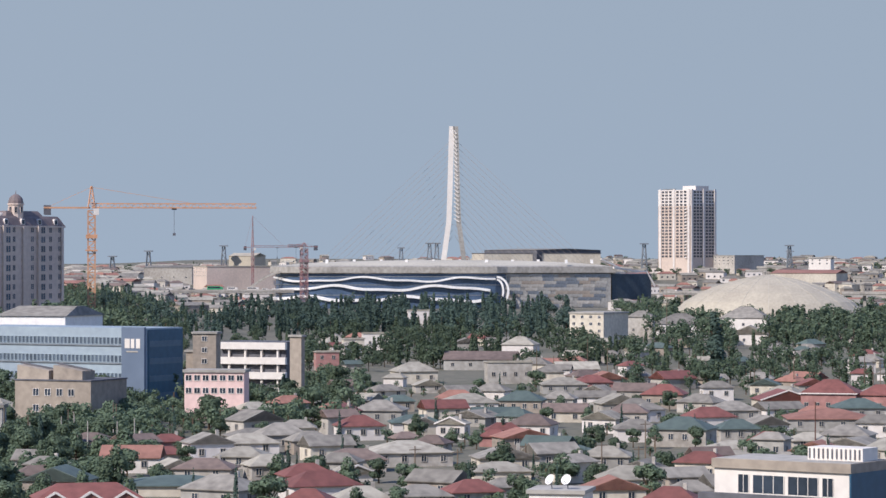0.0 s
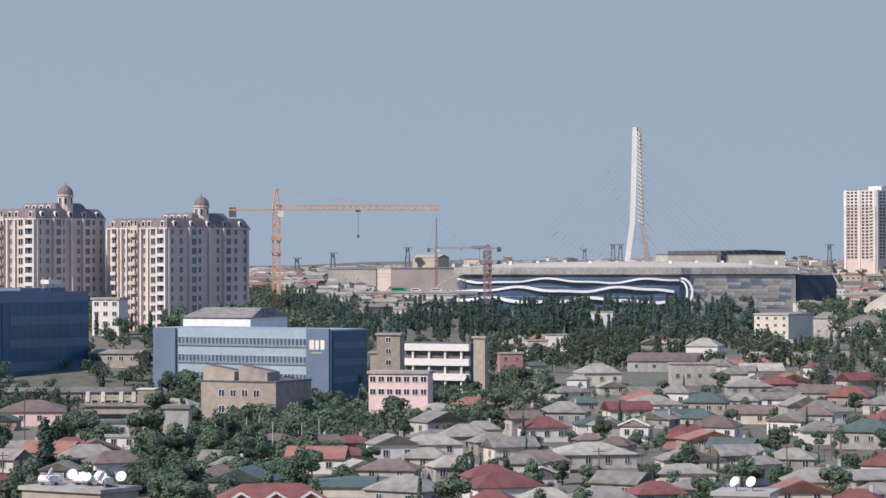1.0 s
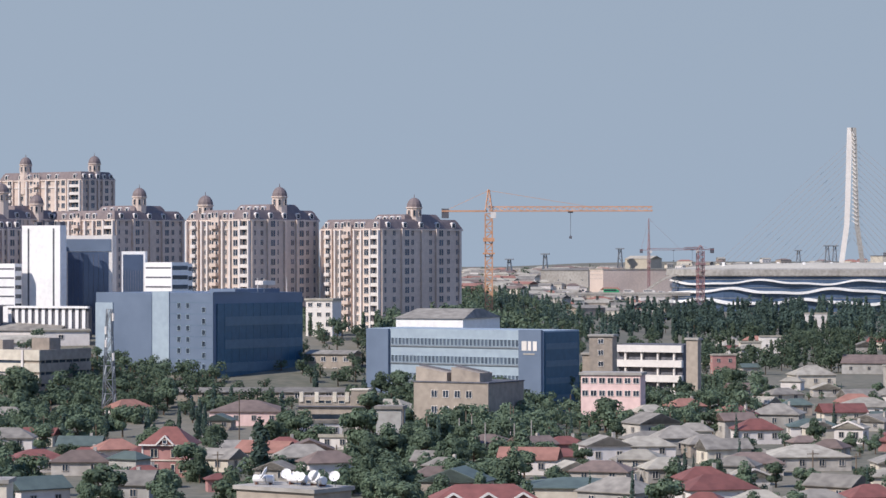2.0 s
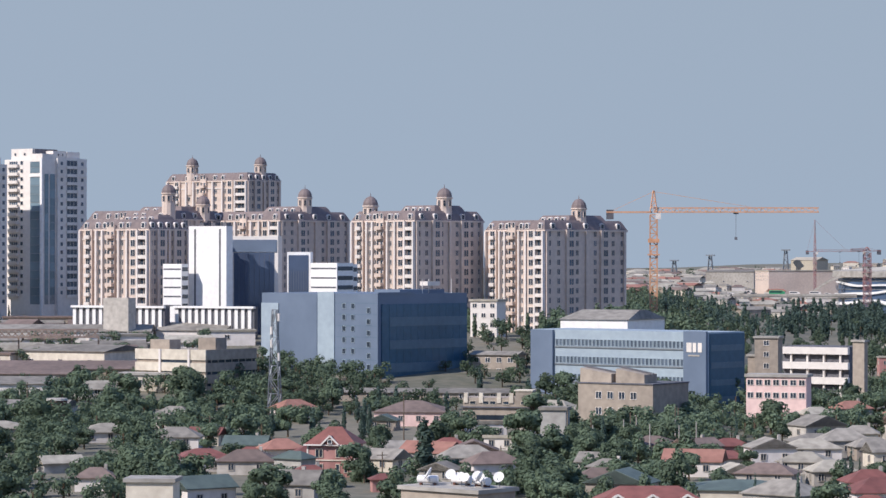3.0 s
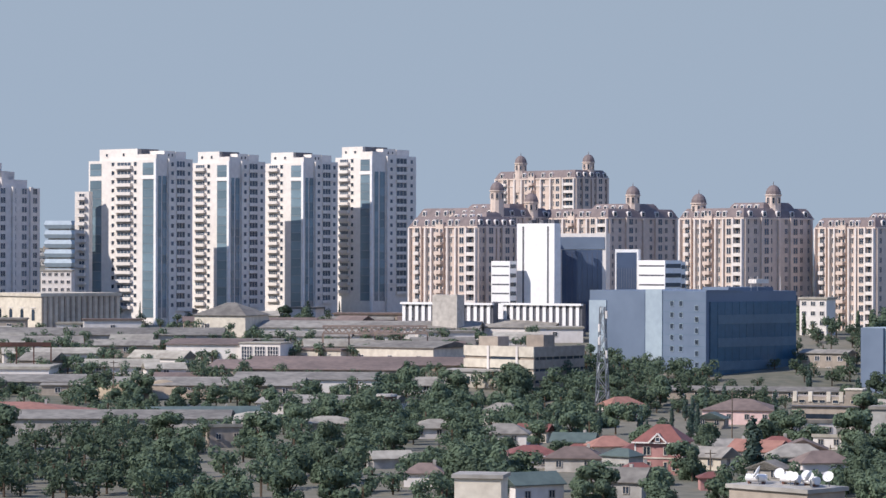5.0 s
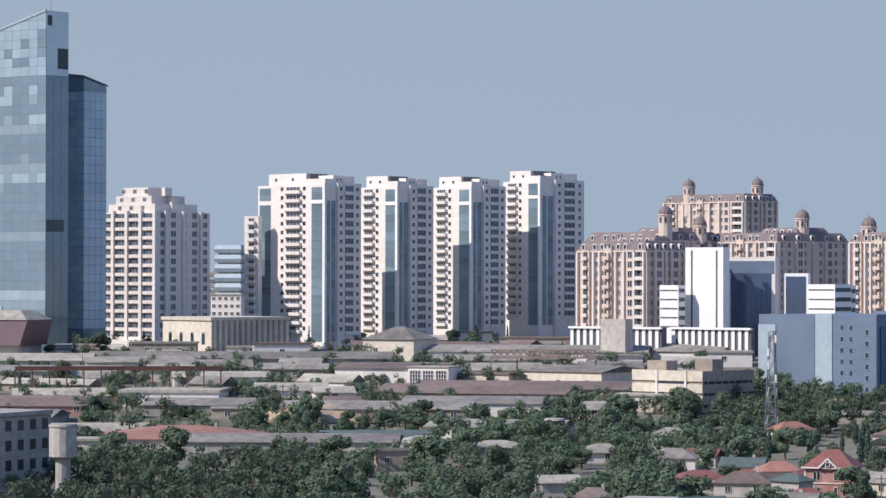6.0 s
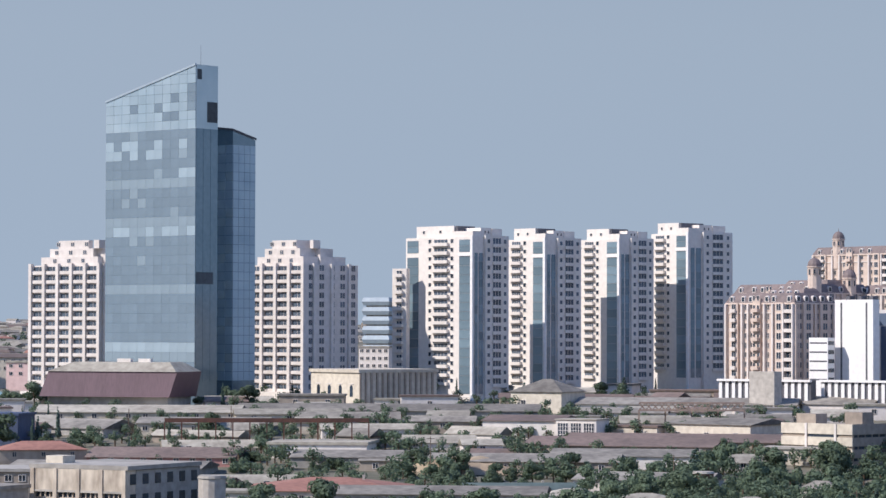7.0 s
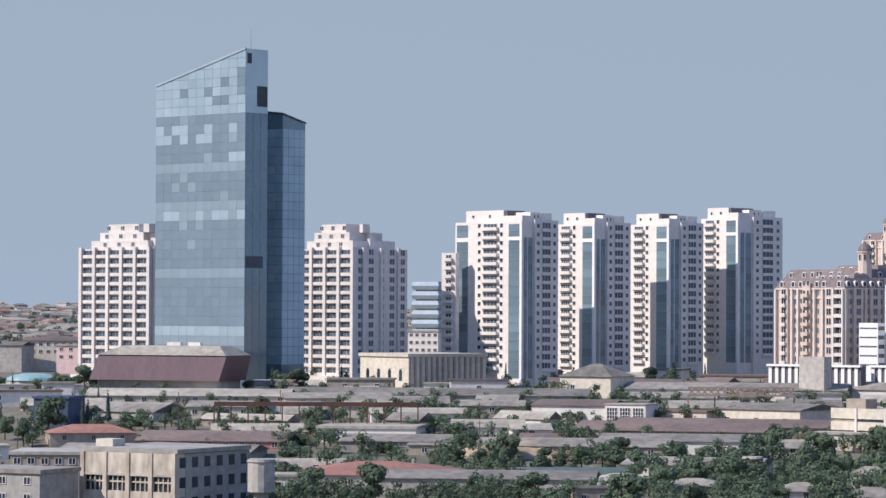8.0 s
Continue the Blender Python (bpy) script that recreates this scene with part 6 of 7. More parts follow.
def tower_crane(x, y, rot, jib_z, apex_z, reach, back, mat, label, half=1.0):
    """Tower crane with its jib along +x."""
    z = rise(x, y)
    ob = thing("tower_crane", x, y, rot, label, "crane")
    hj, ha = jib_z - z, apex_z - z
    part("mast", lattice(Form(), 0, 0, -1, hj - 1, half, 2.2, 0.25), mat, ob)
    part("apex", lattice(Form(), 0, 0, hj, ha, half, 2.0, 0.16, 0.15), mat, ob)
    f = Form()
    n = max(6, round(reach / 2.4))
    for i in range(n):
        a, b = reach * i / n, reach * (i + 1) / n
        h0 = 1.5
        f.bar((a, -0.8, hj), (b, -0.8, hj), 0.21)
        f.bar((a, 0.8, hj), (b, 0.8, hj), 0.21)
        f.bar((a, 0, hj + h0), (b, 0, hj + h0), 0.21)
        f.bar((a, -0.8, hj), ((a + b) / 2, 0, hj + h0), 0.09)
        f.bar(((a + b) / 2, 0, hj + h0), (b, -0.8, hj), 0.09)
    part("jib", f, mat, ob)
    part("counter_jib", Form().box(-back, -0.8, hj - 0.3, -0.5, 0.8, hj + 0.3), mat, ob)
    part("counterweight", Form().box(-back, -0.7, hj - 2.6, -back + 2.6, 0.7, hj + 0.9), "dark_grey", ob, "grey concrete counterweight")
    part("cab", Form().box(0.7, -1.6, hj - 2.6, 2.6, -0.2, hj - 0.4), "white", ob, "white operator cab")
    part("collar", Form().box(-half - 0.8, -half - 0.8, hj - 11, half + 0.8, half + 0.8, hj - 9.6), mat, ob)
    part("platform", Form().box(-half - 0.9, -half - 0.9, hj - 15.6, half + 0.9, half + 0.9, hj - 15), mat, ob)
    ties = Form().bar((0, 0, ha - 0.3), (reach * 0.62, 0, hj + 1.5), 0.07)
    ties.bar((0, 0, ha - 0.3), (-back + 1, 0, hj), 0.07)
    part("tie_rods", ties, mat, ob)
    hook = Form().box(reach * 0.5 - 0.9, -0.7, hj - 0.7, reach * 0.5 + 0.9, 0.7, hj)
    hook.bar((reach * 0.5, 0, hj - 0.7), (reach * 0.5, 0, hj - 9), 0.07)
    hook.box(reach * 0.5 - 0.5, -0.4, hj - 10, reach * 0.5 + 0.5, 0.4, hj - 9)
    part("trolley", hook, "dark_grey", ob, "trolley with hanging hook block")
    return ob


tower_crane(-125.9, 1052.5, 6.9, 59.0, 66.69, 59, 17, "orange", "faded orange lattice tower crane", 1.25)
tower_crane(-99.2, 2097.7, 200.0, 48.05, 50.87, 12, 10, "redwhite", "faded red and white lattice crane", 2.2)
tower_crane(-168.1, 2594.6, 12.0, 48.99, 76.93, 44, 8, "redwhite", "pale slender tower crane with low jib", 0.9)


def lattice_tower(x, y, h, half=2.0, label="thin grey lattice mast on the plain", head=True, r=0.16, mat="steel", arms=0):
    ob = thing("lattice_tower", x, y, 0, label, "mast", "lattice masts")
    part("mast", lattice(Form(), 0, 0, -1, h, half, half * 2.2, r, 0.35), mat, ob)
    if head:
        part("platform", Form().box(-half * 1.3, -half * 1.3, h, half * 1.3, half * 1.3, h + 1.2), mat, ob)
    for j in range(arms):
        part("antenna", Form().cyl(math.cos(j * 2.1) * half * 0.8, -half * 0.5, h - 3 - j * 3.4, h - 1 - j * 3.4, 0.35, 0.35, 8), "white", ob, "white antenna drum")
    return ob


lattice_tower(-324.3, 2881.8, 18.6, 3.2, r=0.4)
lattice_tower(-289.2, 2885.5, 23.2, 3.2, r=0.4)
lattice_tower(-219.5, 2941.8, 26.8, 3.2, r=0.4)
lattice_tower(-13.8, 3000, 29.5, 3.2, r=0.4)
lattice_tower(-6.5, 3050, 29.7, 3.2, r=0.4)
lattice_tower(198.1, 2893.2, 29.2, 3.2, r=0.4)
lattice_tower(345.4, 2929.7, 27, 3.2, r=0.4)
lattice_tower(387, 3277.2, 20.9, 3.2, r=0.4)
lattice_tower(-47, 3299.7, 24.7, 3.2, r=0.4)
lattice_tower(-417.4, 3172.7, 1.6, 3.2, r=0.4)
lattice_tower(-186.4, 736.8, 27.9, 1.6, "grey telecom lattice mast among the trees", False, 0.12, "steel", 4)


def flyover(x0, y0, x1, y1, z, label):
    """Raised road with parapets and piers."""
    n = math.hypot(x1 - x0, y1 - y0)
    ob = thing("flyover", x0, y0, math.degrees(math.atan2(y1 - y0, x1 - x0)), label, "bridge", z=0)
    part("deck", Form().box(0, -6, z - 1.6, n, 6, z), "concrete", ob)
    part("parapet", Form().box(0, -6.3, z - 0.6, n, -6.004, z + 1.0), "pale", ob)
    part("parapet", Form().box(0, 6.004, z - 0.6, n, 6.3, z + 1.0), "pale", ob)
    part("carriageway", Form().box(0, -5.8, z + 0.004, n, 5.8, z + 0.02), "asphalt", ob)
    for j in range(max(2, round(n / 30))):
        part("pier", Form().box(14 + j * 30, -2.5, rise(x0, y0) - 4, 16 + j * 30, 2.5, z - 1.6), "concrete", ob)
    return ob


flyover(-227.8, 2218.3, -113.1, 2227.1, 15.06, "pale concrete flyover with low parapets")
flyover(148.5, 1974.4, 180.5, 1971.8, 16.95, "pale concrete road bridge by the dome")
flyover(266.4, 1962, 336.2, 1951.2, 16.75, "pale concrete road bridge beyond the dome")


def vehicle(x, y, z, rot, n, h, mat, kind, label):
    """Small truck or bus: body, cab, windows, wheels."""
    ob = thing(kind, x, y, rot, label, kind, z=z)
    b = Form().box(-n / 2, -1.2, 0.5, n / 2 - 2, 1.2, h)
    part("body", b, mat, ob)
    part("cab", Form().loft([[(n / 2 - 1.95, -1.15, 0.5), (n / 2, -1.15, 0.5), (n / 2, 1.15, 0.5), (n / 2 - 1.95, 1.15, 0.5)], [(n / 2 - 1.95, -1.1, h * 0.85), (n / 2 - 0.5, -1.1, h * 0.85), (n / 2 - 0.5, 1.1, h * 0.85), (n / 2 - 1.95, 1.1, h * 0.85)]]), mat, ob)
    part("window_band", Form().box(-n / 2 + 0.5, -1.24, h * 0.55, n / 2 - 2.2, -1.204, h * 0.85), "glass", ob)
    for q in (-0.3, 0.33):
        w = Form()
        ring = [(math.cos(a * math.pi / 5), math.sin(a * math.pi / 5)) for a in range(10)]
        w.loft([[(n * q + c * 0.5, -1.25, 0.5 + s * 0.5) for c, s in ring], [(n * q + c * 0.5, 1.25, 0.5 + s * 0.5) for c, s in ring]])
        part("wheel", w, "dark_grey", ob)
    return ob


FLY = 15.06
vehicle(-172.2, 2221.3, FLY + 0.03, 0, 12, 3.6, "bus_green", "bus", "green city bus on the flyover")
for px, py, n, m in ((-159.1, 2223.3, 8, "white"), (-143.7, 2224.4, 9, "white"), (-189.6, 2220.9, 5, "dark_grey"), (-206.6, 2219.4, 5, "white"), (-134.4, 2224.9, 5, "white")):
    vehicle(px, py, FLY + 0.03, 0, n, 2.9 if n > 6 else 1.9, m, "truck" if n > 6 else "van", "pale box truck on the flyover" if n > 6 else "small van on the flyover")

works_hall(-208.3, 2591.6, -65.4, 35.1, 71.3, 32.5, "beige", "pale_roof", 6, 0.6, "long reddish brick works with rows of windows", floors=3)
works_hall(40.8, 2949.7, -75.8, 46, 122.7, 44.3, "cream", "dark_grey", 2, 0.5, "broad grey sports hall with dark stepped roof")
works_hall(94.4, 2958.5, -41.8, 69.8, 102.7, 48.8, "dark_grey", "slate_roof", 0, 1.5, "dark grey upper roof of the sports hall")
works_hall(289.3, 2915.7, -40.7, 41.3, 51.1, 42, "pale", "concrete", 8, 0.5, "pale long office with rows of windows", floors=3)
works_hall(358.2, 2676.1, -17.6, 60.6, 59.8, 28.6, "cream", "salmon_roof", 0, 3.0, "low hall with salmon roof behind the dome")
works_hall(366.2, 2775.9, -22.5, 21.2, 12.5, 40.4, "white", "pale_roof", 3, 1.5, "white house on the rise", floors=2)
works_hall(-189.1, 2943.9, -26.3, 29.5, 22.7, 44.3, "dome", "dome", 0, 3.0, "pale barrel-roofed store on the plain")
works_hall(-229.7, 2690.2, -10.1, 45.7, 40.1, 32.7, "pale", "slate_roof", 4, 2.0, "long pale shed with grey roof")

# far quarters
def far_town(b0, b1, d0, d1, n, seed, label):
    """Small houses far out, too small to tell apart."""
    rnd = random.Random(seed)
    mats = ("pale", "ivory", "cream", "tan", "slate_roof", "pale_roof", "brown_roof", "salmon_roof", "glass")
    g = Form()
    for _ in range(n):
        x, y = spot(rnd.uniform(b0, b1), 1 / rnd.uniform(1 / d1, 1 / d0))
        W, h, z = rnd.uniform(9, 22), rnd.uniform(5, 9), rise(x, y)
        if any((x - a) ** 2 + (y - b) ** 2 < (r + W * 0.3) ** 2 for a, b, r in FOOT):
            continue
        D, wall, roof, hip = W * rnd.uniform(0.5, 0.8), rnd.randrange(4), 4 + rnd.choice((0, 0, 1, 1, 1, 2, 3)), rnd.choice((0, 0.3)) * W
        f = Form().box(-W / 2, -D / 2, -3, W / 2, D / 2, h - 2, wall)
        shed_roof(f, W, D, h - 1.8, 2.0, 0.3, roof, hip)
        for j in range(3):
            f.box(-W / 2 + W * (j + 0.35) / 3, -D / 2 - 0.05, h * 0.2, -W / 2 + W * (j + 0.65) / 3, -D / 2 - 0.004, h * 0.2 + 1.6, 8)
        m = pose(x, y, z, 0, 0, math.degrees(math.atan2(-x, y)) + rnd.uniform(-35, 35))
        i = len(g.v)
        g.v += [tuple(m @ Vector(v)) for v in f.v]
        g.f += [tuple(i + q for q in face) for face in f.f]
        g.k += f.k
    solid("far_houses", g, mats, Matrix.Identity(4), label, "houses", kind="stuff")


far_town(3.57, 7.28, 2532, 3474, 150, 31, "crowded pale low houses on the far plain")
far_town(-9.13, -3.04, 2842, 4502, 150, 32, "crowded pale low houses on the far rise")
far_town(-9.13, -3.3, 2080, 2860, 230, 36, "crowded low roofs behind the dome")
far_town(3.57, 7.28, 1900, 2540, 130, 37, "crowded low roofs beyond the poplars")
far_town(-3.04, 3.57, 3238, 4496, 60, 33, "scattered pale roofs beyond the arena")
far_town(31.14, 33.84, 2008, 4076, 260, 34, "crowded pale houses on the far hillside")
far_town(24.24, 27.32, 2776, 4056, 40, 35, "pale houses seen between the towers")
rnd = random.Random(21)
for b0, b1, d0, d1, n in ((-8.92, 2.47, 920, 1480, 54), (-8.92, 6.08, 488, 960, 152), (7.38, 16.28, 496, 760, 34)):
    for _ in range(n):
        d = 1 / rnd.uniform(1 / d1, 1 / d0)
        x, y = spot(rnd.uniform(b0, b1), d)
        w = rnd.uniform(6.5, 12)
        if any((x - a) ** 2 + (y - b) ** 2 < (r + w * 0.5) ** 2 for a, b, r in FOOT):
            continue
        house(x, y, math.degrees(math.atan2(-x, y)) + rnd.uniform(-40, 40), w, w * 0.7, rnd.uniform(4, 6), rnd.choice(["pale", "ivory", "cream", "grey", "tan"]),
              rnd.choice(["slate_roof", "pale_roof", "slate_roof", "slate_roof", "brown_roof", "red_roof", "salmon_roof", "green_roof"]), rnd.choice(["hip", "gable", "hip", "front"]), 2 if d < 900 else 0, clear=False)


# ---- near things ----
def modern_house(x, y, rot, W, D, top):
    """Flat-roofed white house with a long band of dark windows under a grey fascia."""
    ob = thing("modern_building", x, y, rot, "modern white flat-roofed building with dark band windows", "building")
    foot(x, y, rot, W, D)
    h = top - rise(x, y)
    part("wall", Form().box(-W, 0, -3, 0, D, h - 1.4), "white", ob)
    part("fascia", Form().box(-W - 0.3, -0.4, h - 1.4, 0.3, D + 0.3, h), "tan", ob, "grey-brown roof fascia")
    part("roof_deck", Form().box(-W, 0, h, 0, D, h + 0.06), "concrete", ob)
    part("lower_canopy", Form().box(-W - 2.0, -1.6, h - 6.2, 0.0, -0.004, h - 5.2), "dark_grey", ob, "dark grey canopy")
    # navy sheet over the white flank puts its shade into the colour
    fl = part("flank", Form().box(0.004, -0.3, -3, 0.3, D, h - 1.41), "navy", ob, "flank darkened as the shaded side")
    for a, b in ((0.82, 0.74), (0.71, 0.48), (0.45, 0.23), (0.2, 0.12)):
        w = part("window", Form().box(-W * a, -0.05, h - 5.0, -W * b, -0.004, h - 2.3), "glass", ob)
        n = max(2, round(W * (a - b) / 1.6))
        for j in range(n + 1):
            c = -W * a + W * (a - b) * j / n
            part("mullion", Form().box(c - 0.05, -0.14, h - 5.0, c + 0.05, -0.05, h - 2.3), "white", w)
    t = part("penthouse", Form().box(-W * 0.42, D * 0.4, h + 0.06, -W * 0.02, D * 0.8, h + 2.0), "white", ob)
    for j in range(12):
        part("louvre", Form().box(-W * 0.41 + j * W * 0.033, D * 0.4 - 0.12, h + 0.3, -W * 0.41 + j * W * 0.033 + 0.25, D * 0.4 - 0.004, h + 1.8), "dark_grey", t)
    return ob


modern_house(60.4, 435.8, -35.9, 23.3, 12.0, 11)


def dish_mesh():
    if "dish" not in SHARED:
        n, rings = 12, []
        for r, d in ((0.12, 0.0), (0.4, 0.05), (0.62, 0.14), (0.8, 0.26), (0.8, 0.3), (0.4, 0.1), (0.12, 0.05)):
            rings.append([(r * math.cos(2 * math.pi * j / n), -d, r * math.sin(2 * math.pi * j / n)) for j in range(n)])
        SHARED["dish"] = Form().loft(rings).mesh("dish", "bright")
        f = Form().bar((0, 0.1, -0.3), (0, 0.3, -1.4), 0.05)
        f.bar((0, -0.1, -0.6), (0, -0.8, 0), 0.03)
        SHARED["dish_arm"] = f.mesh("arm", "steel")
    return SHARED["dish"]


def satellite_dish(x, y, z, rot, s=1.0):
    ob = thing("satellite_dish", x, y, rot, "white satellite dish on the flat roof", "satellite dish", "roof dishes", z=z)
    d = part("dish", dish_mesh(), None, ob, at=pose(0, 0, 1.4 * s, -28) @ Matrix.Scale(s, 4))
    part("arm", SHARED["dish_arm"], None, ob, at=pose(0, 0, 1.4 * s) @ Matrix.Scale(s, 4))


def water_tank(x, y, z, rot, n=3.0):
    ob = thing("water_tank", x, y, rot, "white cylindrical roof water tank on its cradle", "tank", "roof tanks", z=z)
    g = Form()
    ring = [(math.cos(a * math.pi / 6), math.sin(a * math.pi / 6)) for a in range(12)]
    g.loft([[(-n / 2, c * 0.55, 0.85 + s * 0.55) for c, s in ring], [(-n / 2 - 0.15, c * 0.3, 0.85 + s * 0.3) for c, s in ring]])
    g.loft([[(-n / 2, c * 0.6, 0.85 + s * 0.6) for c, s in ring], [(n / 2, c * 0.6, 0.85 + s * 0.6) for c, s in ring]])
    part("drum", g, "bright", ob)
    part("cradle", Form().box(-n / 2 + 0.3, -0.5, 0, -n / 2 + 0.6, 0.5, 0.35).box(n / 2 - 0.6, -0.5, 0, n / 2 - 0.3, 0.5, 0.35), "rust", ob)


def dish_block(x, y, rot, W, D, top):
    """Low flat block whose roof carries tanks and dishes."""
    works_hall(x, y, rot, W, D, top, "tan", "concrete", 4, 0.4, "tan flat-roofed block with dishes on its roof")
    a = math.radians(rot)
    rnd = random.Random(6)
    for j in range(13):
        u, v = -W * (0.05 + 0.9 * j / 13), D * rnd.uniform(0.15, 0.8)
        px, py = x + u * math.cos(a) - v * math.sin(a), y + u * math.sin(a) + v * math.cos(a)
        if j % 4 == 3:
            water_tank(px, py, top, rot + rnd.uniform(-30, 30))
        else:
            satellite_dish(px, py, top, rot + rnd.uniform(-70, 40), rnd.uniform(0.8, 1.3))


dish_block(-75.5, 418.2, -29.8, 14.9, 8.5, 8.6)
works_hall(-123.9, 427.4, 6.2, 7.2, 5.9, 8.9, "cream", "concrete", 0, 0.4, "cream blank-walled flat-roofed block")
dish_roof = works_hall(21.4, 449.5, -12.7, 8.4, 9, 6, "white", "concrete", 0, 0.4, "white flat-roofed house with satellite dishes")
satellite_dish(16.6, 452.7, 5.79, -50, 1.1)
satellite_dish(19.1, 452.6, 5.8, -35, 1.1)
water_tank(63.3, 447.5, 11.34, 0, 5.0)


def ruin(x, y, rot, W, D, top):
    """Derelict two-storey shell of concrete frames with broken windows."""
    ob = thing("derelict_building", x, y, rot, "derelict concrete frame building with broken windows", "building")
    foot(x, y, rot, W, D)
    h = top - rise(x, y)
    part("back_wall", Form().box(-W, 3, -3, 0, D, h - 1), "dark_grey", ob)
    part("roof_slab", Form().box(-W - 0.4, -0.3, h - 0.8, 0.4, D, h), "concrete", ob)
    n = 4
    for j in range(n + 1):
        c = -W + (W - 0.9) * j / n
        part("column", Form().box(c, -0.5, -3, c + 0.9, 2.9, h - 0.8), "ruin_wall", ob, "stained pale column")
    for j in range(n):
        a, b = -W + (W - 0.9) * j / n + 0.9, -W + (W - 0.9) * (j + 1) / n
        part("infill", Form().box(a, -0.25, h - 4.9, b, 0.3, h - 0.8), "ruin_wall", ob, "stained plaster infill panel")
        part("lintel", Form().box(a, -0.3, h - 5.3, b, 0.3, h - 4.9), "pale", ob)
        part("opening", Form().box(a, 0.4, h - 8.2, b, 0.6, h - 5.3), "glass", ob, "dark broken window opening")
        for k in range(1, 4):
            c = a + (b - a) * k / 4
            part("mullion", Form().box(c - 0.1, 0.1, h - 8.2, c + 0.1, 0.398, h - 5.3), "ruin_wall", ob)
        part("rail", Form().box(a, 0.05, h - 6.6, b, 0.398, h - 6.3), "ruin_wall", ob)
        part("lower_infill", Form().box(a, -0.25, -3, b, 0.3, h - 8.2), "ruin_wall", ob, "stained plaster infill panel")
    part("roof_hut", Form().box(-W * 0.98, 4, h, -W * 0.8, 8, h + 1.4), "cream", ob)
    for r in range(3):
        for j in range(6):
            part("side_opening", Form().box(0.004, D * (j + 0.25) / 6, h - 3.6 - r * 3.8, 0.1, D * (j + 0.7) / 6, h - 1.6 - r * 3.8), "glass", ob)
    part("side_wall", Form().box(-0.4, 3, -3, 0.002, D - 0.1, h - 0.9), "grey", ob)
    return ob


MAT["ruin_wall"] = material("stained_plaster", "d2c4b0", "9c8e7e", 0.95, grain=0.7, stain=0.25, stretch=(1, 1, 0.4))
ruin(-276.5, 487, -5.4, 22.3, 25, 16.5)
works_hall(-298.5, 473.8, -2.8, 17.1, 12.8, 12.7, "grey", "slate_roof", 3, 0.6, "dark old brick works with flat roof", floors=2)
works_hall(-334, 545.9, 23.5, 14.9, 17.7, 12.4, "tan", "concrete", 5, 0.5, "tan frame building behind the derelict works", floors=2)


def silo(x, y, h, r, mat, label):
    ob = thing("water_tower", x, y, 0, label, "tank")
    g = Form().cyl(0, 0, h * 0.6, h, r, r, 14)
    part("drum", g, mat, ob)
    part("stem", Form().cyl(0, 0, -2, h * 0.6, r * 0.55, r * 0.55, 10), "concrete", ob)
    part("lid", Form().cyl(0, 0, h, h + 0.5, r * 1.08, r * 1.0, 14), "concrete", ob)


silo(-262.4, 494.7, 14.2, 2.6, "pale", "squat pale concrete water tower")
silo(-217.8, 654.7, 9.1, 2.4, "rust", "rusty iron storage tank")


def blue_dome(x, y, h, r):
    ob = thing("domed_shrine", x, y, 0, "small building with turquoise sheet dome", "building")
    part("drum_wall", Form().cyl(0, 0, -3, h - 2.5, r, r, 12), "pale", ob)
    part("dome", Form().dome(0, 0, h - 2.5, r * 1.05, 2.5, 16, 4), "sky_blue", ob, "turquoise dome")


blue_dome(-535.1, 844.8, 5.3, 9)
works_hall(-446.4, 723.3, 11.7, 10.4, 14.3, 18.5, "cobalt", "cobalt", 0, 0.5, "cobalt-blue sheet-clad store in the yard")


def sand_heap(x, y, W, D, h):
    g = Form()
    n, m = 18, 8
    for i in range(n + 1):
        for j in range(m + 1):
            u, v = i / n * 2 - 1, j / m * 2 - 1
            k = max(0, 1 - abs(u) ** 2.4) * max(0, 1 - v * v)
            g.v.append((u * W / 2, v * D / 2, h * k * (0.75 + 0.45 * noise.noise((u * 4, v * 3, 2))) - 0.3))
    for i in range(n):
        for j in range(m):
            a = i * (m + 1) + j
            g.f.append((a, a + m + 1, a + m + 2, a + 1))
            g.k.append(0)
    solid("sand_heap", g, "sand", pose(x, y, rise(x, y), 0, 0, 22), "heap of ochre sand in the works yard", "heap")


sand_heap(-314.4, 735.6, 36, 16, 5.8)


def trestle(x0, y0, x1, y1, h, label, mat="rust"):
    """Pipe gantry on posts."""
    n = math.hypot(x1 - x0, y1 - y0)
    ob = thing("pipe_gantry", x0, y0, math.degrees(math.atan2(y1 - y0, x1 - x0)), label, "gantry")
    f = Form()
    part("top_beam", Form().box(0, -0.6, h - 1.2, n, -0.3, h).box(0, 0.3, h - 1.2, n, 0.6, h), mat, ob)
    part("pipe", Form().box(0, -0.25, h - 0.6, n, 0.25, h - 0.1), "steel", ob)
    k = max(3, round(n / 5))
    for j in range(k + 1):
        part("post", Form().box(n * j / k - 0.18, -0.5, -2, n * j / k + 0.18, 0.5, h - 1.2), mat, ob)
    return ob


trestle(-407.9, 740, -355.8, 766.4, 9.2, "rusty pipe gantry on thin posts")


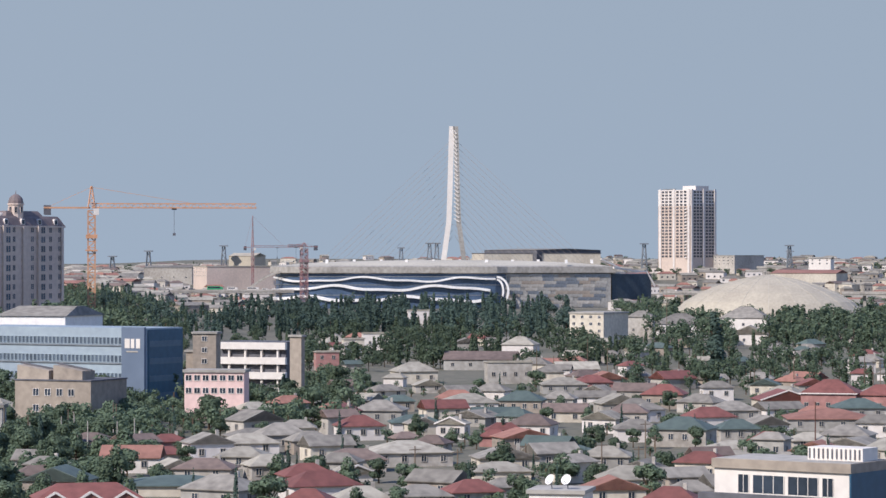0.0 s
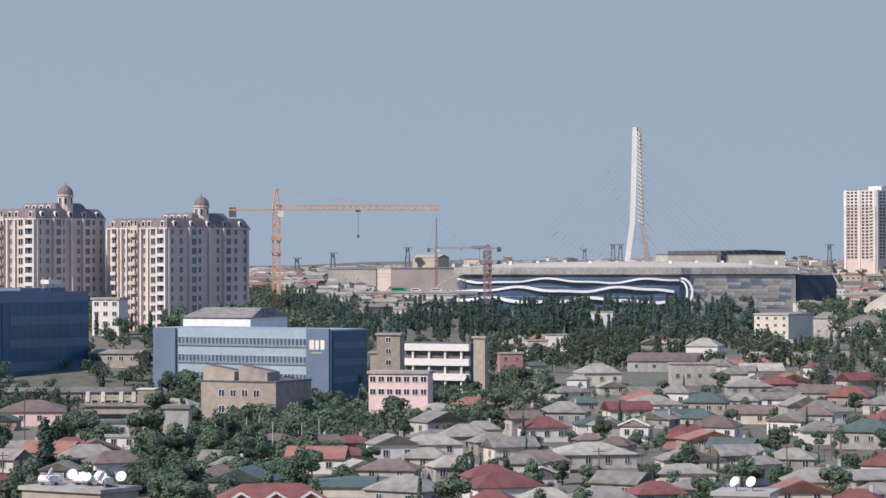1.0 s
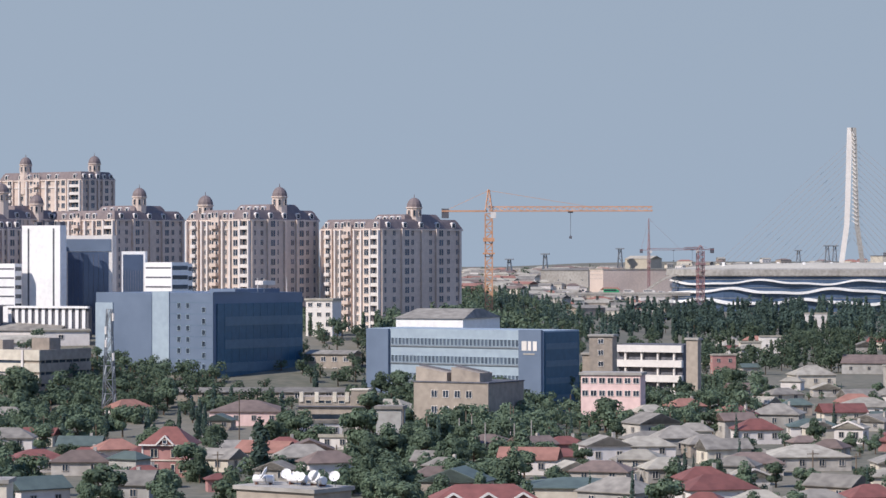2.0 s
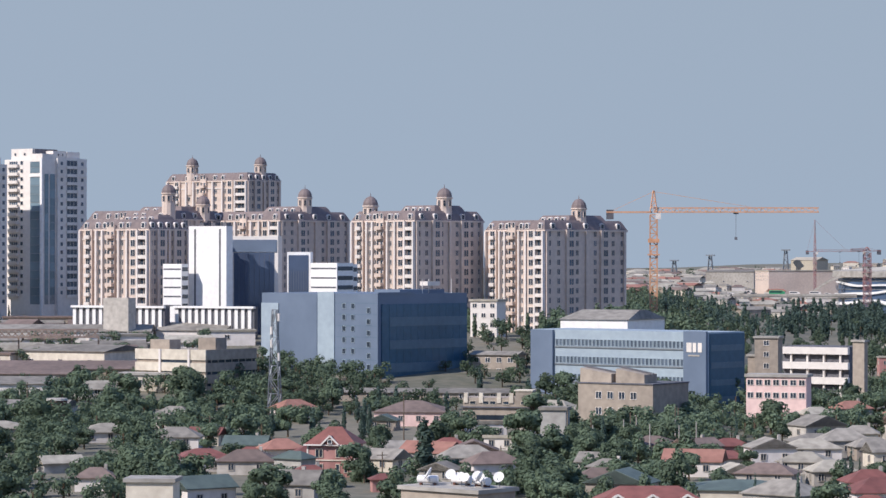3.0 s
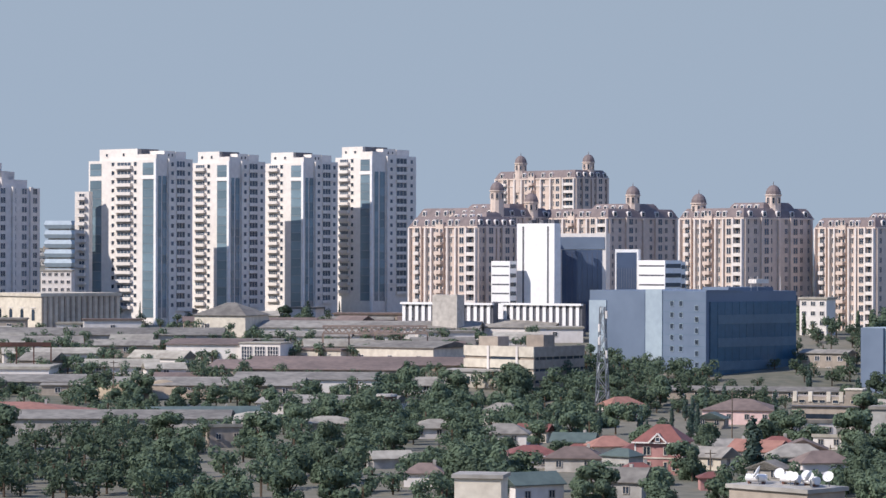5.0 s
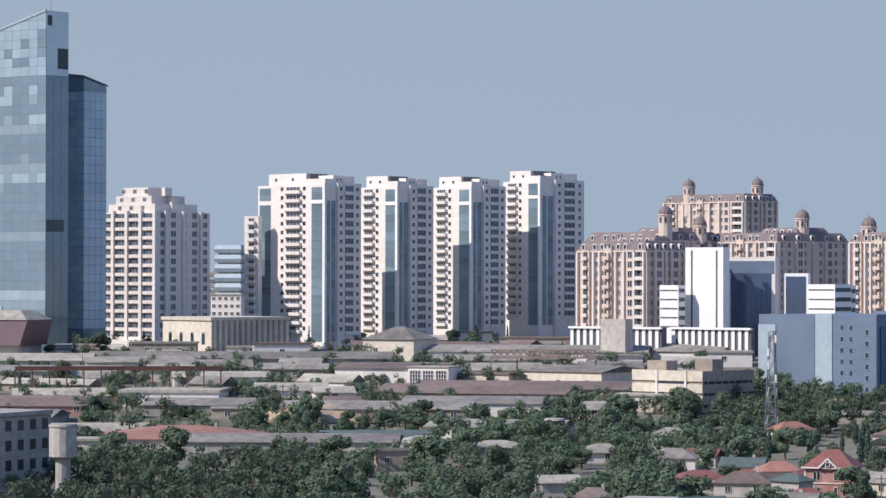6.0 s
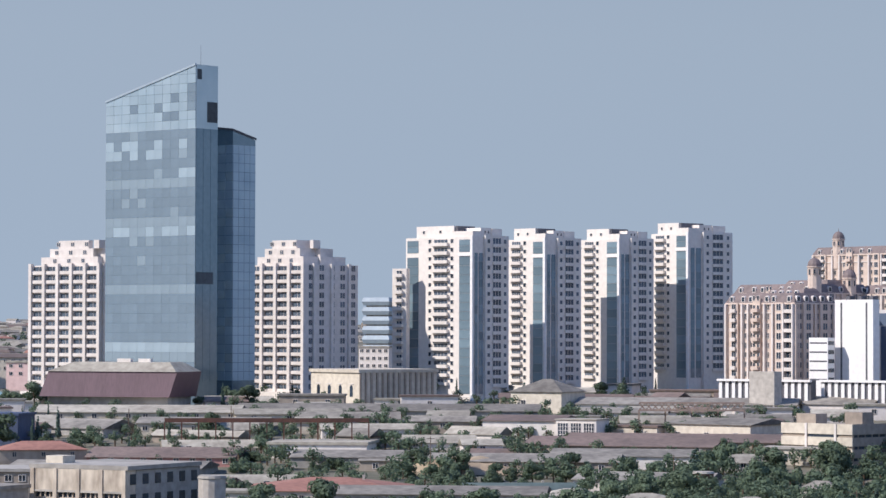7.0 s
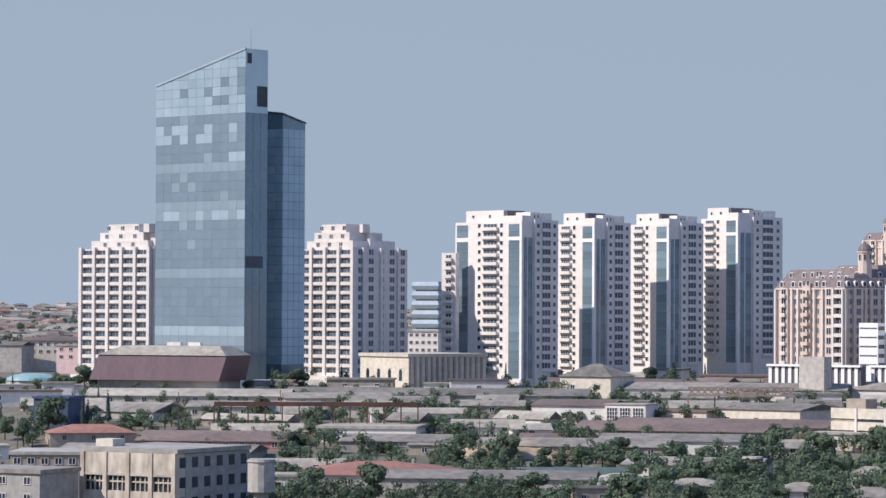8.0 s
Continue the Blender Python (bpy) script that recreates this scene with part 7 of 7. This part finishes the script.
def roof_truss(x0, y0, x1, y1, z0, z1):
    n = math.hypot(x1 - x0, y1 - y0)
    ob = thing("steel_truss", x0, y0, math.degrees(math.atan2(y1 - y0, x1 - x0)), "pale steel lattice gantry over the works hall", "gantry", z=z0)
    h = z1 - z0
    k = 16
    for yy in (-2, 2):
        part("chord", Form().bar((0, yy, 0), (n, yy, 0), 0.22).bar((0, yy, h), (n, yy, h), 0.22), "truss", ob)
        for j in range(k):
            a, b = n * j / k, n * (j + 1) / k
            part("brace", Form().bar((a, yy, 0), (b, yy, h), 0.14), "truss", ob)
            part("brace", Form().bar((a, yy, h), (b, yy, 0), 0.14), "truss", ob)
    for j in range(5):
        part("leg", Form().bar((n * j / 4, 0, 0), (n * j / 4, 0, rise(x0, y0) - z0 - 1), 0.25), "truss", ob)


MAT["truss"] = material("dusty_steel", "a48f7c", "86746a", 0.8)
roof_truss(-295.9, 828.8, -266.2, 838.8, 18.82, 21.01)


def pole(x, y, h, arms=1, label="weathered utility pole with cross-arm", mat="wood"):
    ob = thing("utility_pole", x, y, math.degrees(math.atan2(-x, y)) + 20, label, "pole", "utility poles")
    part("shaft", Form().cyl(0, 0, -1, h, 0.17, 0.11, 7), mat, ob)
    for j in range(arms):
        part("cross_arm", Form().box(-1.1, -0.08, h - 0.7 - j * 0.8, 1.1, 0.08, h - 0.55 - j * 0.8), mat, ob)


pole(-85.3, 656.5, 8.4, 0)
pole(-82.5, 646.8, 8.1, 0)
pole(-80, 637, 8, 0)
pole(-74.9, 667.8, 8.6, 0)
pole(-73.6, 661.9, 8.5, 0)
pole(-66.1, 688.8, 7.2, 0)
pole(-64.3, 699.1, 6.2, 0)
pole(-73.4, 698.1, 5, 1)
pole(-82.7, 687, 5.3, 1)
pole(-5, 526, 7.8, 1)
pole(-3.9, 526, 3.3, 1)
pole(-16.1, 525.8, 5.3, 1)
pole(40.4, 586.6, 8.9, 1)
pole(44.1, 610.4, 4.7, 1)
pole(30.1, 557.2, 6.6, 1)
pole(38, 570.7, 4.9, 1)
pole(16.3, 579.8, 4.9, 1)
pole(88, 1026.2, 7.3, 0)
pole(90, 1026.1, 6.5, 0)
pole(102.3, 1051, 9.7, 1)
pole(109.8, 919.5, 10.5, 1)
pole(131.8, 918.6, 10.6, 0)
pole(131.8, 900.4, 9.4, 0)
pole(136.6, 917.9, 8.8, 1)
pole(97.4, 918.9, 7, 1)
pole(58.8, 1050.4, 9.1, 1)
pole(53, 1076.7, 11.4, 0)
pole(41.7, 1003.1, 9.6, 0)
pole(37.8, 1003.3, 7.7, 0)
pole(24.7, 1003.7, 7.7, 0)
pole(32.7, 1025.5, 9.9, 0)
pole(105.4, 1384, 27.9, 0)
pole(2.8, 564, 4.8, 1)
pole(-95.1, 636.9, 8.9, 0)
pole(-90.3, 639.7, 7.3, 0)
pole(-85.8, 660.5, 8.2, 1)
pole(-138.1, 667.9, 11.1, 1)
pole(-103.4, 599.1, 3.4, 1)
pole(-117.4, 547.6, 5.3, 1)
pole(-422.2, 744.6, 10.6, 0)
pole(-397.2, 760.5, 11.1, 0)
pole(-316.7, 721.5, 11.2, 1)
pole(-248.4, 722.5, 8.9, 1)
pole(-418, 760.7, 4.8, 0)
pole(-436.9, 682, 9.1, 1)
pole(-176.4, 638.1, 6.9, 1)
pole(-192.8, 530, 4.2, 1)
pole(79.7, 629, 10.6, 0, "dark rusty iron chimney pipe", "rust")

pole(-95.3, 637.9, 8.0, 0, "bare grey concrete post among the trees", "concrete")
pole(-87.7, 623.9, 6.5, 0, "bare grey concrete post among the trees", "concrete")
pole(-80.5, 619.8, 8.0, 0, "bare grey concrete post among the trees", "concrete")
pole(-79.1, 621.0, 6.9, 0, "bare grey concrete post among the trees", "concrete")
pole(-79.2, 631.0, 7.9, 0, "bare grey concrete post among the trees", "concrete")
pole(-74.9, 619.5, 7.1, 0, "bare grey concrete post among the trees", "concrete")
pole(-72.0, 642.0, 6.9, 0, "bare grey concrete post among the trees", "concrete")
pole(-69.2, 624.2, 6.7, 0, "bare grey concrete post among the trees", "concrete")
pole(-66.3, 631.5, 7.0, 0, "bare grey concrete post among the trees", "concrete")

# ---- crowded sheds of the works yard ----
rnd = random.Random(77)
for b0, b1, d0, d1, n in ((16.58, 31.89, 800, 970, 420), (25.33, 33.61, 682, 832, 60), (14.53, 21.07, 822, 1074, 150)):
    for _ in range(n):
        x, y = spot(rnd.uniform(b0, b1), 1 / rnd.uniform(1 / d1, 1 / d0))
        W, D, h = rnd.uniform(9, 34), rnd.uniform(7, 12), rnd.uniform(3.4, 5.6)
        rot = math.degrees(math.atan2(-x, y)) + rnd.choice((-4, 6, 3, -30))
        a = math.radians(rot)
        spots = [(x - W * q * math.cos(a) - D / 2 * math.sin(a), y - W * q * math.sin(a) + D / 2 * math.cos(a)) for q in (0.1, 0.5, 0.9)]
        if any((px - fx) ** 2 + (py - fy) ** 2 < (r + D * 0.5) ** 2 for px, py in spots for fx, fy, r in FOOT):
            continue
        roof = rnd.choice(("slate_roof", "pale_roof", "brown_roof", "pale_roof"))
        wall = rnd.choice(("pale", "tan", "cream", "white", "ivory", "ivory"))
        works_hall(x, y, rot, W, D, rise(x, y) + h, wall, roof, round(W / 13), rnd.choice((0.4, 1.6, 2.2)), f"low {WALL_WORDS[wall]} shed with {ROOF_WORDS[roof]}")

# ---- greenery ----
wood(0.71, 4.3, 1480, 2300, 180, ["poplar", "poplar", "broad", "poplar"], 10, 16, 1, 4, "tall belt of dark poplars before the arena")
wood(4.3, 6.63, 1300, 2100, 110, ["poplar", "poplar", "broad", "poplar"], 7, 11, 53, 4, "belt of dark poplars below the crane")
wood(-2.49, 0.93, 1476, 2350, 150, ["poplar", "poplar", "broad"], 10, 16, 2, 4, "dark poplars and broadleaf trees before the arena")
wood(-8.92, -3.37, 1308, 2466, 250, ["broad", "poplar", "broad", "broad"], 9, 16, 3, 5, "mixed dark trees below the dome")
wood(-3.48, 2.69, 1052, 1644, 170, ["broad", "broad", "poplar"], 7, 12, 4, 4, "mixed trees between the old sheds")
wood(-8.92, -3.48, 924, 1392, 170, ["broad", "broad", "poplar"], 6, 10, 5, 4, "garden trees at the edge of the quarter")
grove(1.59, 6.62, 700, 920, 35, ["broad", "bush", "broad"], 6, 9.5, 6, 3)
wood(1.59, 6.62, 690, 940, 100, ["broad"], 5, 9, 26, 3, "leafy belt below the office buildings")
grove(6.41, 9.22, 654, 804, 45, ["broad", "bush"], 6, 10, 7, 3)
grove(5.86, 9.22, 492, 652, 50, ["broad", "bush"], 5.5, 8.5, 8, 3)
grove(-8.92, 5.86, 468, 920, 150, ["broad", "bush", "cypress", "broad"], 4, 7.5, 9, 3)
wood(4.99, 9, 1410, 2196, 110, ["broad", "poplar", "broad"], 5.5, 9, 10, 4, "trees at the foot of the apartment blocks")
wood(3.57, 7.28, 2586, 3572, 60, ["broad", "broad", "poplar"], 6, 10, 11, 8, "scattered trees of the far plain")
wood(-8.92, -3.04, 2756, 4304, 160, ["broad"], 6, 10, 12, 8, "far trees along the rise")
grove(14.3, 21.29, 662, 822, 35, ["broad", "bush", "broad"], 6, 10, 13, 3)
wood(14.3, 21.72, 662, 816, 120, ["broad"], 5, 9, 27, 3, "dense green scrub below the works")
grove(16.06, 23.21, 478, 664, 45, ["broad", "bush"], 6, 9.5, 14, 3)
wood(16.28, 23.21, 478, 674, 80, ["broad"], 5, 8, 28, 3, "dense green thicket on the slope")
grove(7.27, 16.06, 642, 810, 50, ["broad", "bush", "poplar"], 6, 9, 15, 3)
grove(7.27, 16.06, 476, 642, 50, ["broad", "bush"], 5, 8, 16, 3)
wood(14.97, 22.15, 822, 928, 60, ["broad"], 4, 7, 17, 4, "low trees between the sheds")
wood(6.83, 10.56, 912, 1786, 60, ["broad", "poplar"], 6, 9.5, 18, 4, "trees behind the offices")
grove(16.57, 27.52, 646, 812, 35, ["broad", "bush"], 5, 8, 19, 3)
wood(16.57, 27.96, 646, 812, 80, ["broad"], 4.5, 7.5, 29, 3, "green trees among the low roofs")
grove(26.87, 33.61, 820, 988, 30, ["broad", "cypress", "bush"], 5, 9, 20, 4)
grove(18.75, 27.53, 1006, 1308, 30, ["broad", "conifer", "cypress"], 6, 9, 22, 4)
wood(31.25, 33.41, 1918, 3280, 60, ["broad"], 7, 12, 23, 8, "scattered trees of the far hillside")
wood(20.38, 27.53, 822, 926, 70, ["broad"], 4, 7, 24, 4, "low trees in the works yard")
wood(0.48, 7.17, 1106, 2028, 130, ["broad", "poplar", "broad"], 6, 10, 41, 4, "dark trees behind the offices")
wood(-9.13, 6.08, 468, 960, 240, ["broad"], 2.2, 4.2, 42, 2.5, "garden shrubs between the houses")
wood(16.58, 32.54, 810, 952, 150, ["broad"], 3, 6.5, 43, 4, "scrub and small trees between the sheds")
wood(8.8, 10.89, 822, 950, 30, ["broad"], 4, 8, 44, 3, "dark trees between the two offices")
wood(10.56, 14.96, 752, 820, 70, ["broad"], 4, 7, 45, 3, "green trees below the blue office")
wood(2.03, 5.32, 774, 920, 60, ["broad"], 5, 8, 46, 3, "leafy trees below the pink office")
wood(5.64, 8.79, 716, 804, 60, ["broad"], 5, 8, 47, 3, "leafy trees below the tan workshop")
wood(22.6, 30, 506, 740, 170, ["broad"], 4.5, 8, 48, 3, "green thicket below the works yard")
wood(12.01, 15.68, 802, 866, 60, ["broad"], 4, 8, 49, 3, "green trees around the blue office")
wood(6.51, 10.67, 952, 1874, 110, ["broad", "broad", "poplar"], 5, 9, 50, 4, "dark trees on the slope below the apartments")
wood(18.75, 27.75, 954, 1210, 60, ["broad"], 4, 7, 51, 4, "dark trees before the white towers")
wood(5.5, 8.3, 640, 684, 40, ["broad"], 6.5, 9, 52, 2.6, "leafy trees before the tan workshop")
wood(5.9, 9.2, 890, 960, 45, ["broad", "broad", "poplar"], 10, 13, 54, 3, "leafy trees at the foot of the apartment blocks")
# trees that stand out
plant("poplar", -109.3, 549.2, 12, 1.5, 0)
plant("broad", -103, 625.6, 10.3, 1.0, 1)
plant("conifer", -251.6, 751, 8.3, 1.2, 2)
plant("broad", -19.5, 607.7, 5.4, 1.2, 3)
plant("cypress", -43, 506.2, 5.2, 0.9, 4)
plant("poplar", 95.4, 1025.6, 22.7, 1.3, 5)
plant("broad", 61, 791.7, 5.8, 0.9, 6)
plant("cypress", 56.4, 657.6, 6.2, 1.4, 7)
plant("broad", 21.7, 535.6, 6.2, 1.3, 8)
plant("broad", -73.6, 790.6, 9.8, 1.0, 9)
plant("broad", -122.6, 546.4, 7.5, 1.1, 10)
plant("broad", 2, 648, 4.2, 1.1, 11)
plant("cypress", 13.4, 657.9, 5.8, 1.6, 12)
plant("cypress", -503.2, 850.3, 7.5, 1.5, 13)
plant("cypress", -499.1, 852.6, 10.4, 1.3, 14)
plant("conifer", -246.6, 733.7, 10, 1.2, 15)
plant("broad", -280.5, 579.7, 10.4, 1.0, 16)
plant("broad", -422.4, 837.5, 5.3, 1.4, 17)
plant("broad", -447.9, 715.3, 11.1, 1.0, 18)
plant("cypress", -444.7, 731.4, 8, 1.6, 19)
plant("poplar", -43, 786.8, 10.5, 1.0, 20)
plant("broad", -159.1, 522.3, 7.3, 1.2, 21)
plant("poplar", 233, 2022.6, 17.5, 1.6, 22)
plant("cypress", 77.6, 1401.9, 10.2, 1.2, 23)
plant("cypress", 81.9, 1401.6, 8.8, 1.2, 24)
plant("poplar", 77, 1051.2, 8, 1.2, 25)
